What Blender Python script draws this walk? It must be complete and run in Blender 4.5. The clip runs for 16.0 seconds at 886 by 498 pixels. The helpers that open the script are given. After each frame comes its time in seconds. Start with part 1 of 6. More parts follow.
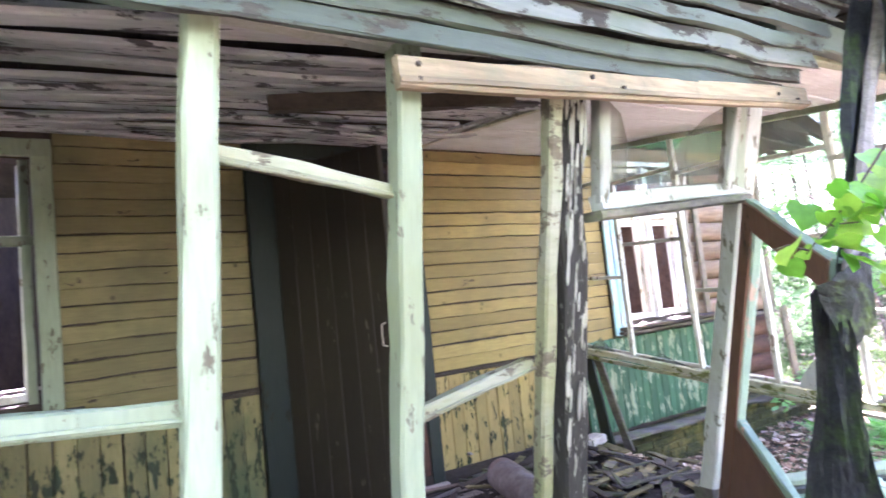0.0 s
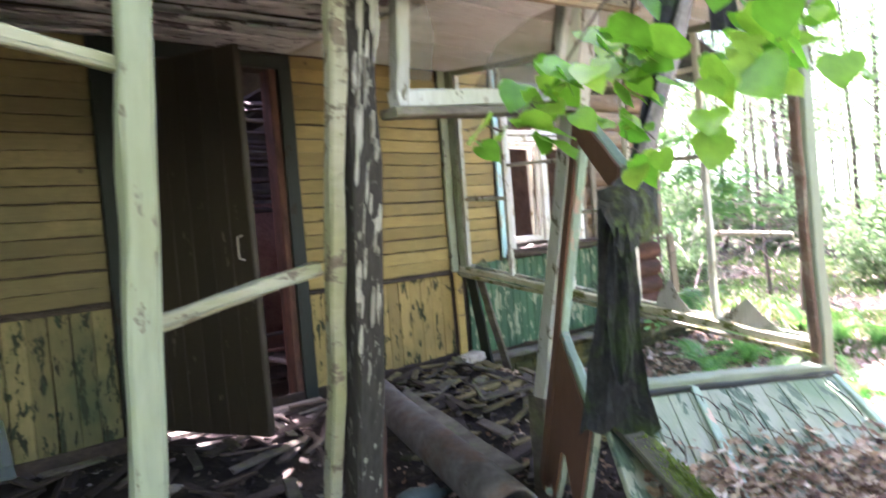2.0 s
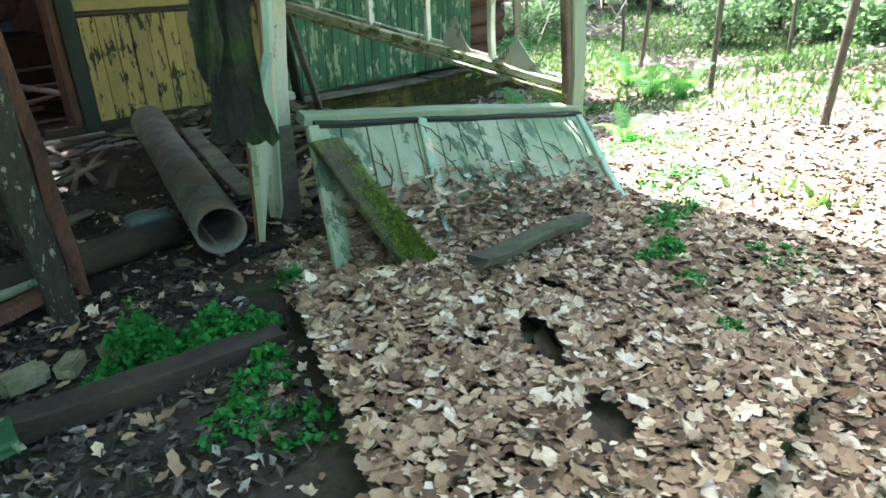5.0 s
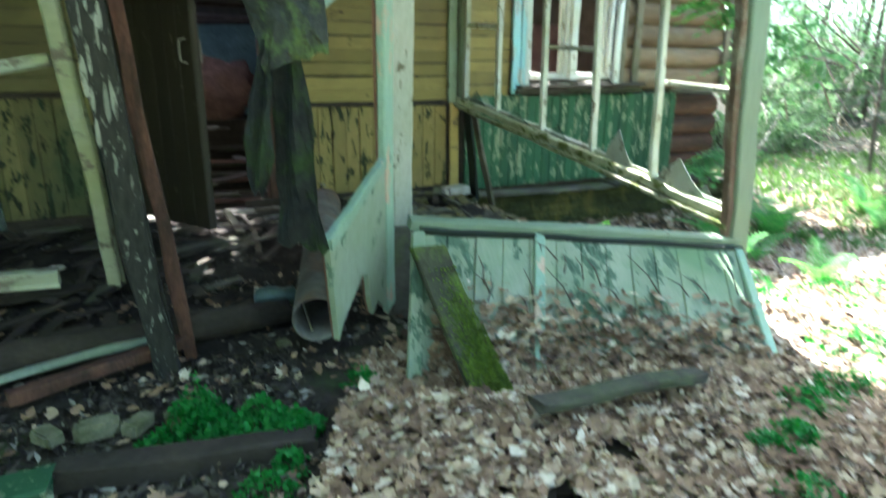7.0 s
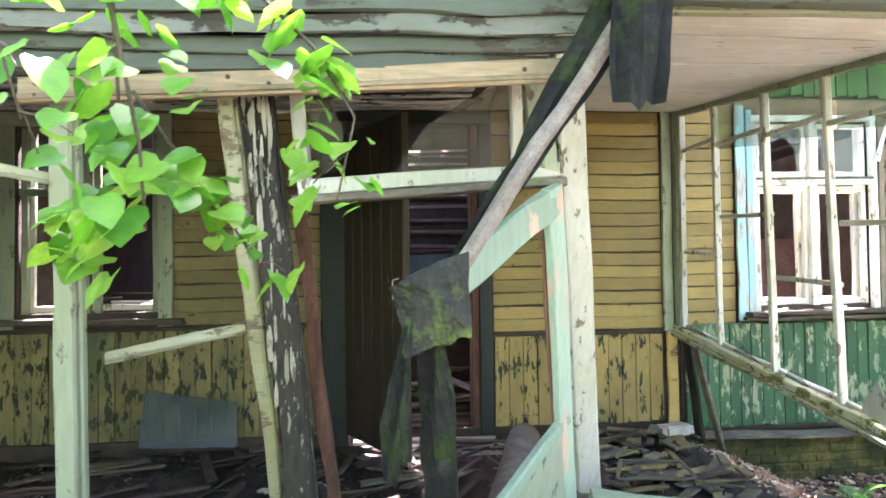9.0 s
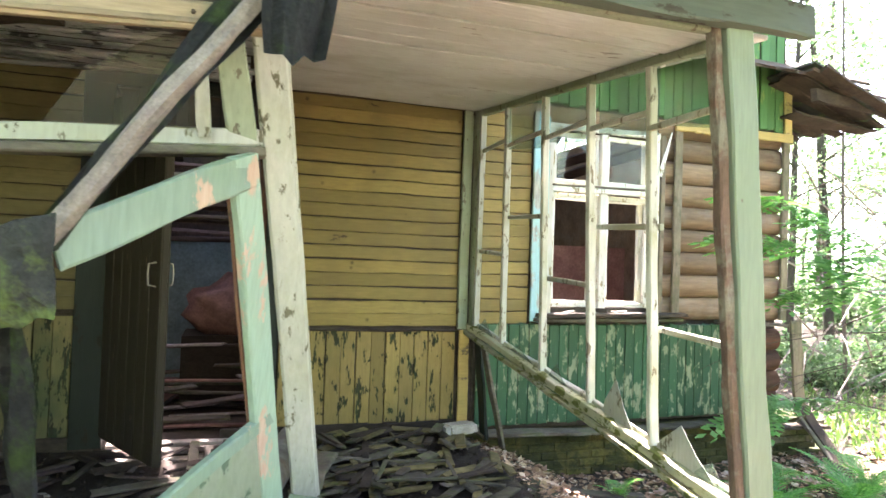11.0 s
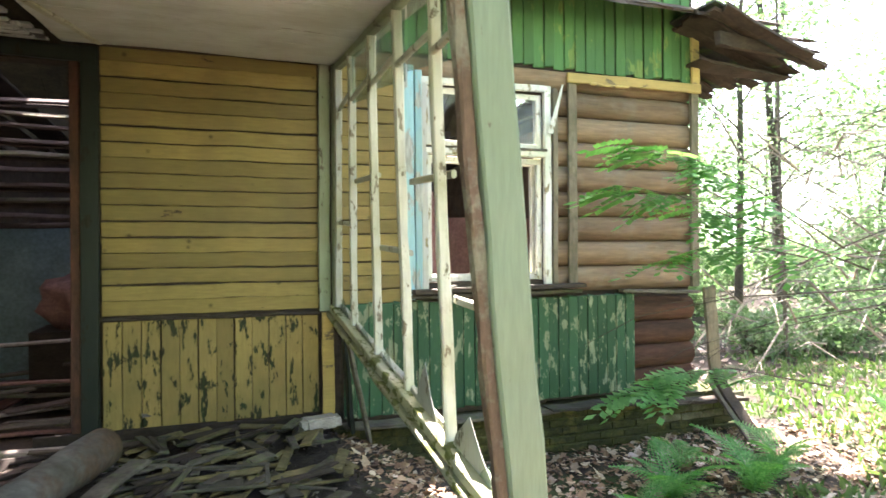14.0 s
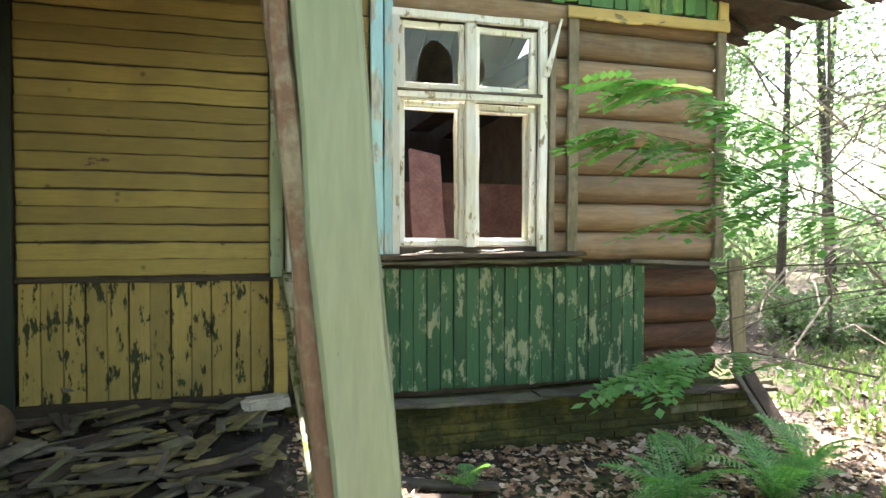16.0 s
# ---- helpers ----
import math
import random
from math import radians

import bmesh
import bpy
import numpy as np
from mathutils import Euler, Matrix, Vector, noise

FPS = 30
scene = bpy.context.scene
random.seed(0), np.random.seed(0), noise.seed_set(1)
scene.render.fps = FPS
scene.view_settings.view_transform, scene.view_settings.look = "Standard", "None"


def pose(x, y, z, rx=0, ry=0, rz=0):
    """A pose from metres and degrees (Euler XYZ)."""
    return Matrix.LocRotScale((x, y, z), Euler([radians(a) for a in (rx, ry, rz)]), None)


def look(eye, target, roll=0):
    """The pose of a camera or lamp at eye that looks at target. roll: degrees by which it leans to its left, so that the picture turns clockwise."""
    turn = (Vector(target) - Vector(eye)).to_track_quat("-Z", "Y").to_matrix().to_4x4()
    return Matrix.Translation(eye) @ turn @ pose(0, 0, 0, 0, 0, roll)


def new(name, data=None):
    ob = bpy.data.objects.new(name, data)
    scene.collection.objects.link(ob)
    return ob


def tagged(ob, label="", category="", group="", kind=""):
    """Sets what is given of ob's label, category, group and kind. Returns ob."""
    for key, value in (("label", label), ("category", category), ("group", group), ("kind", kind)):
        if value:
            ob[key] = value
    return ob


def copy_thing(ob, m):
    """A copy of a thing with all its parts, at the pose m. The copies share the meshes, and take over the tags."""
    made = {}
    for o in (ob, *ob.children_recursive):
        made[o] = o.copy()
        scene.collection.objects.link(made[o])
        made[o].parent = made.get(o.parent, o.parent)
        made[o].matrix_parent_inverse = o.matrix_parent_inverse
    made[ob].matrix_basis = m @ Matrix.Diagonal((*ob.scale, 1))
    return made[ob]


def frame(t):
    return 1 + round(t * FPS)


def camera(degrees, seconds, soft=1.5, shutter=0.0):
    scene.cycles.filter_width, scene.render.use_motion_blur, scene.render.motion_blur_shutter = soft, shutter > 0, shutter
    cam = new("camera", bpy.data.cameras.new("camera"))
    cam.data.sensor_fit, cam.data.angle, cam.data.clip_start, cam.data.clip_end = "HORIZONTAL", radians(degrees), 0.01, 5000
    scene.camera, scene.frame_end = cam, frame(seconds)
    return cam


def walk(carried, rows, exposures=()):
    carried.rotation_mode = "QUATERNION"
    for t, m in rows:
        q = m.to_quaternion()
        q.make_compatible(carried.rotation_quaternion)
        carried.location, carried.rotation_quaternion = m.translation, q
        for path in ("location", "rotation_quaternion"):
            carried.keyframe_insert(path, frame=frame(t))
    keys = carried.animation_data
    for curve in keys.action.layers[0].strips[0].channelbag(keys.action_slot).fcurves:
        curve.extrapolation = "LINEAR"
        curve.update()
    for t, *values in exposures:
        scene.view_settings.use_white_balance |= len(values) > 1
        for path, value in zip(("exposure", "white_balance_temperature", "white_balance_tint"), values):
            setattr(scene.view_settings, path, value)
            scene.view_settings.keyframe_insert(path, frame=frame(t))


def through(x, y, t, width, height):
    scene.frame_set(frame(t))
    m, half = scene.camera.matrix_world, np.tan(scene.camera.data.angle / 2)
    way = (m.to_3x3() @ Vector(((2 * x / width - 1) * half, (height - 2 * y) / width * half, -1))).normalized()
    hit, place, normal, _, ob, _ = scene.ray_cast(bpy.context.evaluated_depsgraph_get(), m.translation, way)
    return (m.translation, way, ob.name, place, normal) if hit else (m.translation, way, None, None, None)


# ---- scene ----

import itertools

# ---- camera and walk ----
cam = camera(70.0, 16.0, soft=1.5, shutter=0.4)
PATH = [
    (0.0, (-2.714, -4.39, 1.444), (-1.609, -2.731, 1.609), -6.0),
    (0.5, (-2.645, -4.361, 1.421), (-1.399, -2.802, 1.551), -6.1),
    (1.0, (-2.557, -4.392, 1.401), (-1.301, -2.84, 1.523), -5.6),
    (1.5, (-2.422, -4.472, 1.37), (-1.238, -2.86, 1.415), -2.1),
    (2.0, (-2.313, -4.54, 1.331), (-1.049, -2.992, 1.246), -4.7),
    (2.5, (-2.208, -4.533, 1.251), (-0.676, -3.284, 0.942), -4.3),
    (3.0, (-2.104, -4.544, 1.207), (-0.551, -3.364, 0.763), -6.3),
    (3.5, (-2.07, -4.671, 1.14), (-0.535, -3.513, 0.591), -3.4),
    (4.0, (-2.006, -4.852, 1.12), (-0.54, -3.675, 0.438), 1.0),
    (4.2, (-1.97, -4.91, 1.12), (-0.513, -3.744, 0.398), 0.6),
    (6.5, (-1.334, -5.3, 1.25), (-0.33, -3.834, 0.331), 0.0),
    (7.0, (-1.252, -5.29, 1.238), (-0.384, -3.58, 0.662), 0.5),
    (7.5, (-1.149, -5.138, 1.313), (-0.54, -3.26, 0.996), 1.1),
    (8.0, (-1.129, -5.13, 1.362), (-0.737, -3.174, 1.22), 0.6),
    (8.5, (-1.056, -5.126, 1.408), (-0.816, -3.141, 1.381), -0.8),
    (9.0, (-0.966, -5.172, 1.436), (-0.754, -3.184, 1.488), -0.8),
    (9.5, (-0.832, -5.122, 1.427), (-0.441, -3.164, 1.531), -1.6),
    (10.0, (-0.727, -5.046, 1.427), (-0.106, -3.147, 1.522), -1.2),
    (10.2, (-0.664, -5.048, 1.42), (0.009, -3.167, 1.517), 1.0),
    (12.3, (0.066, -5.071, 1.33), (0.546, -3.129, 1.32), -1.1),
    (12.5, (0.13, -5.061, 1.321), (0.565, -3.109, 1.357), -1.9),
    (13.0, (0.341, -5.019, 1.32), (0.742, -3.06, 1.331), -0.7),
    (13.5, (0.525, -4.951, 1.345), (0.997, -3.008, 1.309), -1.3),
    (14.0, (0.69, -4.817, 1.311), (1.381, -2.94, 1.315), -0.5),
    (14.5, (0.816, -4.698, 1.279), (1.552, -2.839, 1.255), -2.0),
    (15.0, (1.02, -4.619, 1.227), (1.657, -2.724, 1.199), -0.5),
    (15.5, (1.201, -4.507, 1.2), (1.806, -2.602, 1.146), -0.3),
    (16.0, (1.363, -4.338, 1.158), (1.933, -2.422, 1.104), 0.1),
]
EXPO = [(0, 4.85, 5550, 56), (1, 4.40, 5550, 55), (1.5, 4.37, 5550, 53), (2.5, 3.73, 6330, 39), (4.2, 3.57, 6050, 20), (6.5, 3.32, 5370, -3), (7, 3.45, 5520, 5), (7.5, 4.03, 5770, 21), (8.5, 4.37, 5800, 38), (10, 4.14, 6300, 34), (12.5, 3.91, 6360, 28), (13.5, 3.88, 6400, 28), (14.5, 3.32, 6500, 24), (16, 3.25, 6620, 24)]
walk(cam, [(t, look(eye, target, roll)) for t, eye, target, roll in PATH], EXPO)

# ---- world and sun ----
SUN_EL, SUN_AZ = 58.0, 21.0          # the sun stands behind the house, over its far corner
world = bpy.data.worlds.new("world")
scene.world = world
world.use_nodes = True
wn = world.node_tree
sky = wn.nodes.new("ShaderNodeTexSky")
sky.sky_type, sky.sun_disc = "NISHITA", False
sky.sun_elevation, sky.sun_rotation = radians(SUN_EL), radians(SUN_AZ)
sky.air_density, sky.dust_density, sky.ozone_density = 1.0, 3.0, 0.6
bg = wn.nodes["Background"]
bg.inputs["Strength"].default_value = 0.11
wn.links.new(sky.outputs[0], bg.inputs["Color"])
sun = new("sun", bpy.data.lights.new("sun", "SUN"))
sun.data.energy, sun.data.angle, sun.data.color = 5.0, radians(0.6), (1.0, 0.95, 0.86)
az = radians(SUN_AZ)
sun.matrix_world = look((0, 0, 30), (-30 * math.sin(az) / math.tan(radians(SUN_EL)), -30 * math.cos(az) / math.tan(radians(SUN_EL)), 0))

# ---- materials ----
def nodes_of(name):
    m = bpy.data.materials.new(name)
    m.use_nodes = True
    return m, m.node_tree, m.node_tree.nodes["Principled BSDF"]


def noise_of(nt, scale, stretch=(1, 1, 1), detail=6.0, rough=0.6, pos=None):
    if pos is None:
        pos = nt.nodes.new("ShaderNodeNewGeometry").outputs["Position"]
    mp = nt.nodes.new("ShaderNodeMapping")
    mp.inputs["Scale"].default_value = stretch
    nt.links.new(pos, mp.inputs["Vector"])
    n = nt.nodes.new("ShaderNodeTexNoise")
    n.inputs["Scale"].default_value, n.inputs["Detail"].default_value, n.inputs["Roughness"].default_value = scale, detail, rough
    nt.links.new(mp.outputs[0], n.inputs["Vector"])
    return n.outputs["Fac"]


def ramp_of(nt, fac, stops):
    r = nt.nodes.new("ShaderNodeValToRGB")
    while len(r.color_ramp.elements) < len(stops):
        r.color_ramp.elements.new(0.5)
    for e, (p, c) in zip(r.color_ramp.elements, stops):
        e.position, e.color = p, (c, c, c, 1) if isinstance(c, (int, float)) else (*c, 1)
    nt.links.new(fac, r.inputs[0])
    return r.outputs[0]


def mix_of(nt, fac, a, b, kind="MIX"):
    x = nt.nodes.new("ShaderNodeMix")
    x.data_type, x.blend_type = "RGBA", kind
    for k, v in ((0, fac), (6, a), (7, b)):
        if isinstance(v, (int, float)):
            x.inputs[k].default_value = v
        elif isinstance(v, tuple):
            x.inputs[k].default_value = (*v, 1)
        else:
            nt.links.new(v, x.inputs[k])
    return x.outputs[2]


def bump_of(nt, bsdf, height, strength, dist=0.01):
    b = nt.nodes.new("ShaderNodeBump")
    b.inputs["Strength"].default_value, b.inputs["Distance"].default_value = strength, dist
    nt.links.new(height, b.inputs["Height"])
    nt.links.new(b.outputs[0], bsdf.inputs["Normal"])


UP, ALONG_X, ALONG_Y = (1, 1, 0.12), (0.12, 1, 1), (1, 0.12, 1)


def paint(name, coat, under, peel=0.4, scale=9.0, grain=UP, stain=(0.10, 0.09, 0.05), stains=0.5, rough=0.6, under2=None, vary=0.35, spots=0.0, drawn=1.0):
    """Old paint on boards: worn coat over bare or earlier colour, with grain, stains and a difference from piece to piece."""
    m, nt, p = nodes_of(name)
    g = noise_of(nt, 60.0, grain, 5.0)
    big = noise_of(nt, 1.7, (1, 1, 1), 3.0)
    flake = noise_of(nt, scale, tuple((0.35 + 0.65 * v) * (drawn if v < 1 else 1) for v in grain), 9.0, 0.68)
    info = nt.nodes.new("ShaderNodeObjectInfo")
    tone = ramp_of(nt, info.outputs["Random"], [(0.0, 1 - vary), (1.0, 1.0 + vary * 0.3)])
    c = mix_of(nt, ramp_of(nt, g, [(0.35, 0.0), (0.75, 0.45)]), coat, tuple(0.55 * v for v in coat))
    c = mix_of(nt, 1.0, c, tone, "MULTIPLY")
    st = ramp_of(nt, big, [(0.45, 0.0), (0.75, stains)])
    c = mix_of(nt, st, c, stain)
    fine = ramp_of(nt, noise_of(nt, 14.0, tuple(0.5 + 0.5 * v for v in grain), 8.0, 0.7), [(0.52, 0.0), (0.70, 0.45 * stains)])
    c = mix_of(nt, fine, c, stain)
    if spots:
        vo = nt.nodes.new("ShaderNodeTexVoronoi")
        vo.inputs["Scale"].default_value = spots
        warp = nt.nodes.new("ShaderNodeNewGeometry")
        nt.links.new(warp.outputs["Position"], vo.inputs["Vector"])
        c = mix_of(nt, ramp_of(nt, vo.outputs["Distance"], [(0.05, 0.75), (0.13, 0.0)]), c, tuple(0.4 * v for v in stain))
    u = mix_of(nt, ramp_of(nt, g, [(0.3, 0.0), (0.7, 1.0)]), under, under2 or tuple(0.5 * v for v in under))
    edge = 0.72 - 0.4 * peel
    f = ramp_of(nt, flake, [(edge, 0.0), (edge + 0.03, 1.0)])
    c = mix_of(nt, f, c, u)
    nt.links.new(c, p.inputs["Base Color"])
    nt.links.new(ramp_of(nt, f, [(0.0, rough), (1.0, 0.92)]), p.inputs["Roughness"])
    p.inputs["Specular IOR Level"].default_value = 0.3
    h = mix_of(nt, 0.5, g, ramp_of(nt, f, [(0.0, 1.0), (1.0, 0.3)]))
    bump_of(nt, p, h, 0.5, 0.006)
    return m


def plain(name, a, b, scale=8.0, stretch=(1, 1, 1), rough=0.85, bump=0.5, dist=0.01, metal=0.0, spec=0.3, c=None, vary=0.25):
    """Stone, soil, bare wood, felt: two or three colours by noise at two scales."""
    m, nt, p = nodes_of(name)
    n1 = noise_of(nt, scale, stretch, 8.0, 0.65)
    n2 = noise_of(nt, scale * 7, stretch, 5.0)
    col = mix_of(nt, ramp_of(nt, n1, [(0.35, 0.0), (0.65, 1.0)]), a, b)
    if c:
        col = mix_of(nt, ramp_of(nt, noise_of(nt, scale * 0.45, (1, 1, 1), 6.0, 0.7), [(0.5, 0.0), (0.62, 1.0)]), col, c)
    col = mix_of(nt, 1.0, col, ramp_of(nt, n2, [(0.2, 0.6), (0.8, 1.15)]), "MULTIPLY")
    info = nt.nodes.new("ShaderNodeObjectInfo")
    col = mix_of(nt, 1.0, col, ramp_of(nt, info.outputs["Random"], [(0.0, 1 - vary), (1.0, 1 + vary * 0.4)]), "MULTIPLY")
    nt.links.new(col, p.inputs["Base Color"])
    p.inputs["Roughness"].default_value, p.inputs["Metallic"].default_value = rough, metal
    p.inputs["Specular IOR Level"].default_value = spec
    bump_of(nt, p, mix_of(nt, 0.5, n1, n2), bump, dist)
    return m


def islands(name, stops, rough=0.8, through_light=0.0, through=(1.0, 1.25, 0.5)):
    """Leaves: each one its own colour of a range; thin ones let light through."""
    m, nt, p = nodes_of(name)
    geo = nt.nodes.new("ShaderNodeNewGeometry")
    info = nt.nodes.new("ShaderNodeObjectInfo")
    add = nt.nodes.new("ShaderNodeMath")
    add.operation = "ADD"
    nt.links.new(geo.outputs["Random Per Island"], add.inputs[0])
    nt.links.new(info.outputs["Random"], add.inputs[1])
    fr = nt.nodes.new("ShaderNodeMath")
    fr.operation = "FRACT"
    nt.links.new(add.outputs[0], fr.inputs[0])
    c = ramp_of(nt, fr.outputs[0], stops)
    c = mix_of(nt, 1.0, c, ramp_of(nt, noise_of(nt, 35.0), [(0.25, 0.7), (0.75, 1.15)]), "MULTIPLY")
    nt.links.new(c, p.inputs["Base Color"])
    p.inputs["Roughness"].default_value, p.inputs["Specular IOR Level"].default_value = rough, 0.35
    if through_light:
        tr = nt.nodes.new("ShaderNodeBsdfTranslucent")
        nt.links.new(mix_of(nt, 1.0, c, through, "MULTIPLY"), tr.inputs["Color"])
        mx = nt.nodes.new("ShaderNodeMixShader")
        mx.inputs[0].default_value = through_light
        nt.links.new(p.outputs[0], mx.inputs[1])
        nt.links.new(tr.outputs[0], mx.inputs[2])
        nt.links.new(mx.outputs[0], nt.nodes["Material Output"].inputs["Surface"])
    return m


def glass_of(name, tint=(0.85, 0.92, 0.88), dirt=0.3, dust=(0.30, 0.34, 0.30)):
    m, nt, p = nodes_of(name)
    t = nt.nodes.new("ShaderNodeBsdfTransparent")
    t.inputs["Color"].default_value = (*tint, 1)
    p.inputs["Base Color"].default_value = (*dust, 1)
    p.inputs["Roughness"].default_value = 0.12
    mx = nt.nodes.new("ShaderNodeMixShader")
    nt.links.new(ramp_of(nt, noise_of(nt, 5.0, (1, 1, 1), 7.0), [(0.3, 0.15), (0.75, 0.15 + dirt)]), mx.inputs[0])
    nt.links.new(t.outputs[0], mx.inputs[1])
    nt.links.new(p.outputs[0], mx.inputs[2])
    nt.links.new(mx.outputs[0], nt.nodes["Material Output"].inputs["Surface"])
    return m


YELLOW = paint("yellow_paint", (0.30, 0.226, 0.070), (0.10, 0.075, 0.045), 0.16, 8.0, ALONG_X, (0.15, 0.115, 0.045), 0.75, vary=0.30, spots=6.0)
# Left wall boards: a darker, duller yellow with more stains.
YELLOW_DULL = paint("dull_yellow_paint", (0.235, 0.19, 0.075), (0.08, 0.06, 0.04), 0.18, 8.0, ALONG_X, (0.10, 0.09, 0.04), 0.9, vary=0.30, spots=6.0)
WAINSCOT = paint("peeling_yellow_paint", (0.33, 0.245, 0.077), (0.030, 0.052, 0.020), 0.43, 13.0, UP, (0.16, 0.13, 0.045), 0.8, under2=(0.03, 0.022, 0.012), drawn=0.8)
WAINSCOT_GREEN = paint("mossy_peeling_yellow_paint", (0.24, 0.20, 0.075), (0.035, 0.06, 0.03), 0.48, 15.0, UP, (0.055, 0.085, 0.035), 1.0, under2=(0.03, 0.025, 0.014), drawn=0.85)
PALE = paint("pale_green_paint", (0.285, 0.335, 0.225), (0.17, 0.155, 0.105), 0.34, 18.0, UP, (0.20, 0.22, 0.11), 0.75)
CREAM = paint("cream_paint", (0.42, 0.43, 0.36), (0.17, 0.16, 0.10), 0.32, 20.0, UP, (0.25, 0.26, 0.12), 0.6)
PEELED = paint("flaking_white_paint", (0.27, 0.27, 0.21), (0.040, 0.037, 0.029), 0.84, 55.0, UP, (0.06, 0.06, 0.04), 0.5, drawn=0.4)
PEELED_TOP = paint("flaking_white_paint_upper", (0.33, 0.33, 0.26), (0.13, 0.12, 0.09), 0.45, 24.0, UP, (0.14, 0.13, 0.09), 0.6, drawn=0.6)
PALE_BOARDS = paint("mossy_pale_green_boards", (0.34, 0.385, 0.28), (0.15, 0.21, 0.14), 0.34, 9.0, (1, 0.3, 0.3), (0.16, 0.22, 0.10), 0.7)
PARAPET = paint("weathered_pale_green_panel", (0.315, 0.335, 0.235), (0.11, 0.165, 0.105), 0.46, 7.0, (1, 0.35, 0.35), (0.12, 0.19, 0.09), 1.0, vary=0.16)
SASH = paint("white_sash_paint", (0.56, 0.57, 0.47), (0.24, 0.21, 0.14), 0.36, 16.0, UP, (0.26, 0.25, 0.11), 0.85)
LOOSE = paint("dirty_loose_rail_paint", (0.31, 0.31, 0.21), (0.17, 0.145, 0.095), 0.45, 14.0, ALONG_X, (0.17, 0.18, 0.06), 0.9)
GREYGREEN = paint("dull_grey_green_paint", (0.19, 0.24, 0.16), (0.13, 0.11, 0.075), 0.20, 9.0, UP, (0.15, 0.19, 0.11), 0.6)
BARE_EDGE = plain("bare_brown_edge", (0.19, 0.125, 0.085), (0.11, 0.07, 0.05), 14.0, (1, 1, 0.3), 0.95, 0.7, 0.008, c=(0.24, 0.22, 0.16))
MOSSY_SILL = paint("mossy_cream_sill_paint", (0.42, 0.42, 0.28), (0.14, 0.16, 0.04), 0.50, 14.0, (1, 0.3, 1), (0.16, 0.18, 0.03), 0.9)
WHITE = paint("white_window_paint", (0.80, 0.80, 0.72), (0.36, 0.30, 0.16), 0.34, 15.0, UP, (0.50, 0.48, 0.22), 0.5)
BLUE = paint("light_blue_paint", (0.34, 0.60, 0.62), (0.50, 0.52, 0.44), 0.46, 7.0, UP, (0.35, 0.45, 0.35), 0.5)
GREEN = paint("dark_green_paint", (0.036, 0.11, 0.05), (0.28, 0.30, 0.19), 0.45, 13.0, UP, (0.04, 0.10, 0.04), 0.5, under2=(0.16, 0.20, 0.11))
GABLE = paint("green_gable_paint", (0.075, 0.195, 0.058), (0.20, 0.30, 0.09), 0.36, 6.0, UP, (0.06, 0.14, 0.04), 0.5)
GREEN_TRIM = paint("dark_green_trim", (0.014, 0.022, 0.015), (0.03, 0.026, 0.018), 0.3, 9.0, UP, (0.02, 0.025, 0.015), 0.6)
BROWN = paint("brown_door_paint", (0.17, 0.085, 0.05), (0.10, 0.08, 0.055), 0.25, 12.0, UP, (0.05, 0.03, 0.02), 0.5)
DOOR_DARK = paint("dark_brown_door_paint", (0.045, 0.034, 0.020), (0.15, 0.13, 0.09), 0.20, 11.0, UP, (0.03, 0.025, 0.014), 0.6)
DOOR_GREEN = paint("green_door_paint", (0.29, 0.40, 0.30), (0.46, 0.30, 0.21), 0.36, 8.0, UP, (0.25, 0.34, 0.2), 0.5, under2=(0.55, 0.42, 0.32))
CEIL_GREY = paint("grey_ceiling_boards", (0.52, 0.53, 0.50), (0.085, 0.08, 0.08), 0.44, 9.0, ALONG_X, (0.08, 0.08, 0.07), 0.7)
CEIL_WHITE = paint("white_ceiling_paint", (0.66, 0.70, 0.66), (0.36, 0.35, 0.30), 0.17, 6.0, ALONG_X, (0.33, 0.34, 0.27), 0.7)
FASCIA = paint("grey_green_fascia", (0.095, 0.12, 0.09), (0.075, 0.07, 0.055), 0.42, 7.0, ALONG_X, (0.05, 0.06, 0.045), 0.7)
FASCIA_GREY = paint("grey_weathered_fascia", (0.17, 0.185, 0.16), (0.06, 0.055, 0.045), 0.50, 8.0, ALONG_X, (0.06, 0.09, 0.045), 0.9)
RAW = plain("raw_pine", (0.38, 0.30, 0.19), (0.24, 0.18, 0.11), 9.0, (0.1, 1, 1), 0.85, 0.5, 0.006, c=(0.22, 0.19, 0.12))
GREY_WOOD = plain("weathered_grey_wood", (0.18, 0.16, 0.12), (0.08, 0.068, 0.05), 9.0, (0.4, 0.4, 1), 0.9, 0.6, 0.006, c=(0.13, 0.14, 0.07), vary=0.5)
TAN_WOOD = plain("weathered_tan_wood", (0.30, 0.25, 0.165), (0.19, 0.155, 0.10), 10.0, (0.5, 0.5, 0.12), 0.9, 0.6, 0.006, c=(0.16, 0.15, 0.085))
DARK_WOOD = plain("dark_rotten_wood", (0.045, 0.035, 0.026), (0.085, 0.065, 0.045), 9.0, (0.5, 0.5, 1), 0.9, 0.8, 0.01, vary=0.5)
LOG = plain("brown_log_wood", (0.34, 0.23, 0.135), (0.195, 0.13, 0.074), 6.0, (0.12, 1, 1), 0.85, 0.7, 0.014, c=(0.27, 0.205, 0.135), vary=0.35)
LOG_RED = plain("red_brown_rotten_log", (0.16, 0.075, 0.045), (0.06, 0.036, 0.024), 6.0, (0.2, 1, 1), 0.9, 0.9, 0.02)
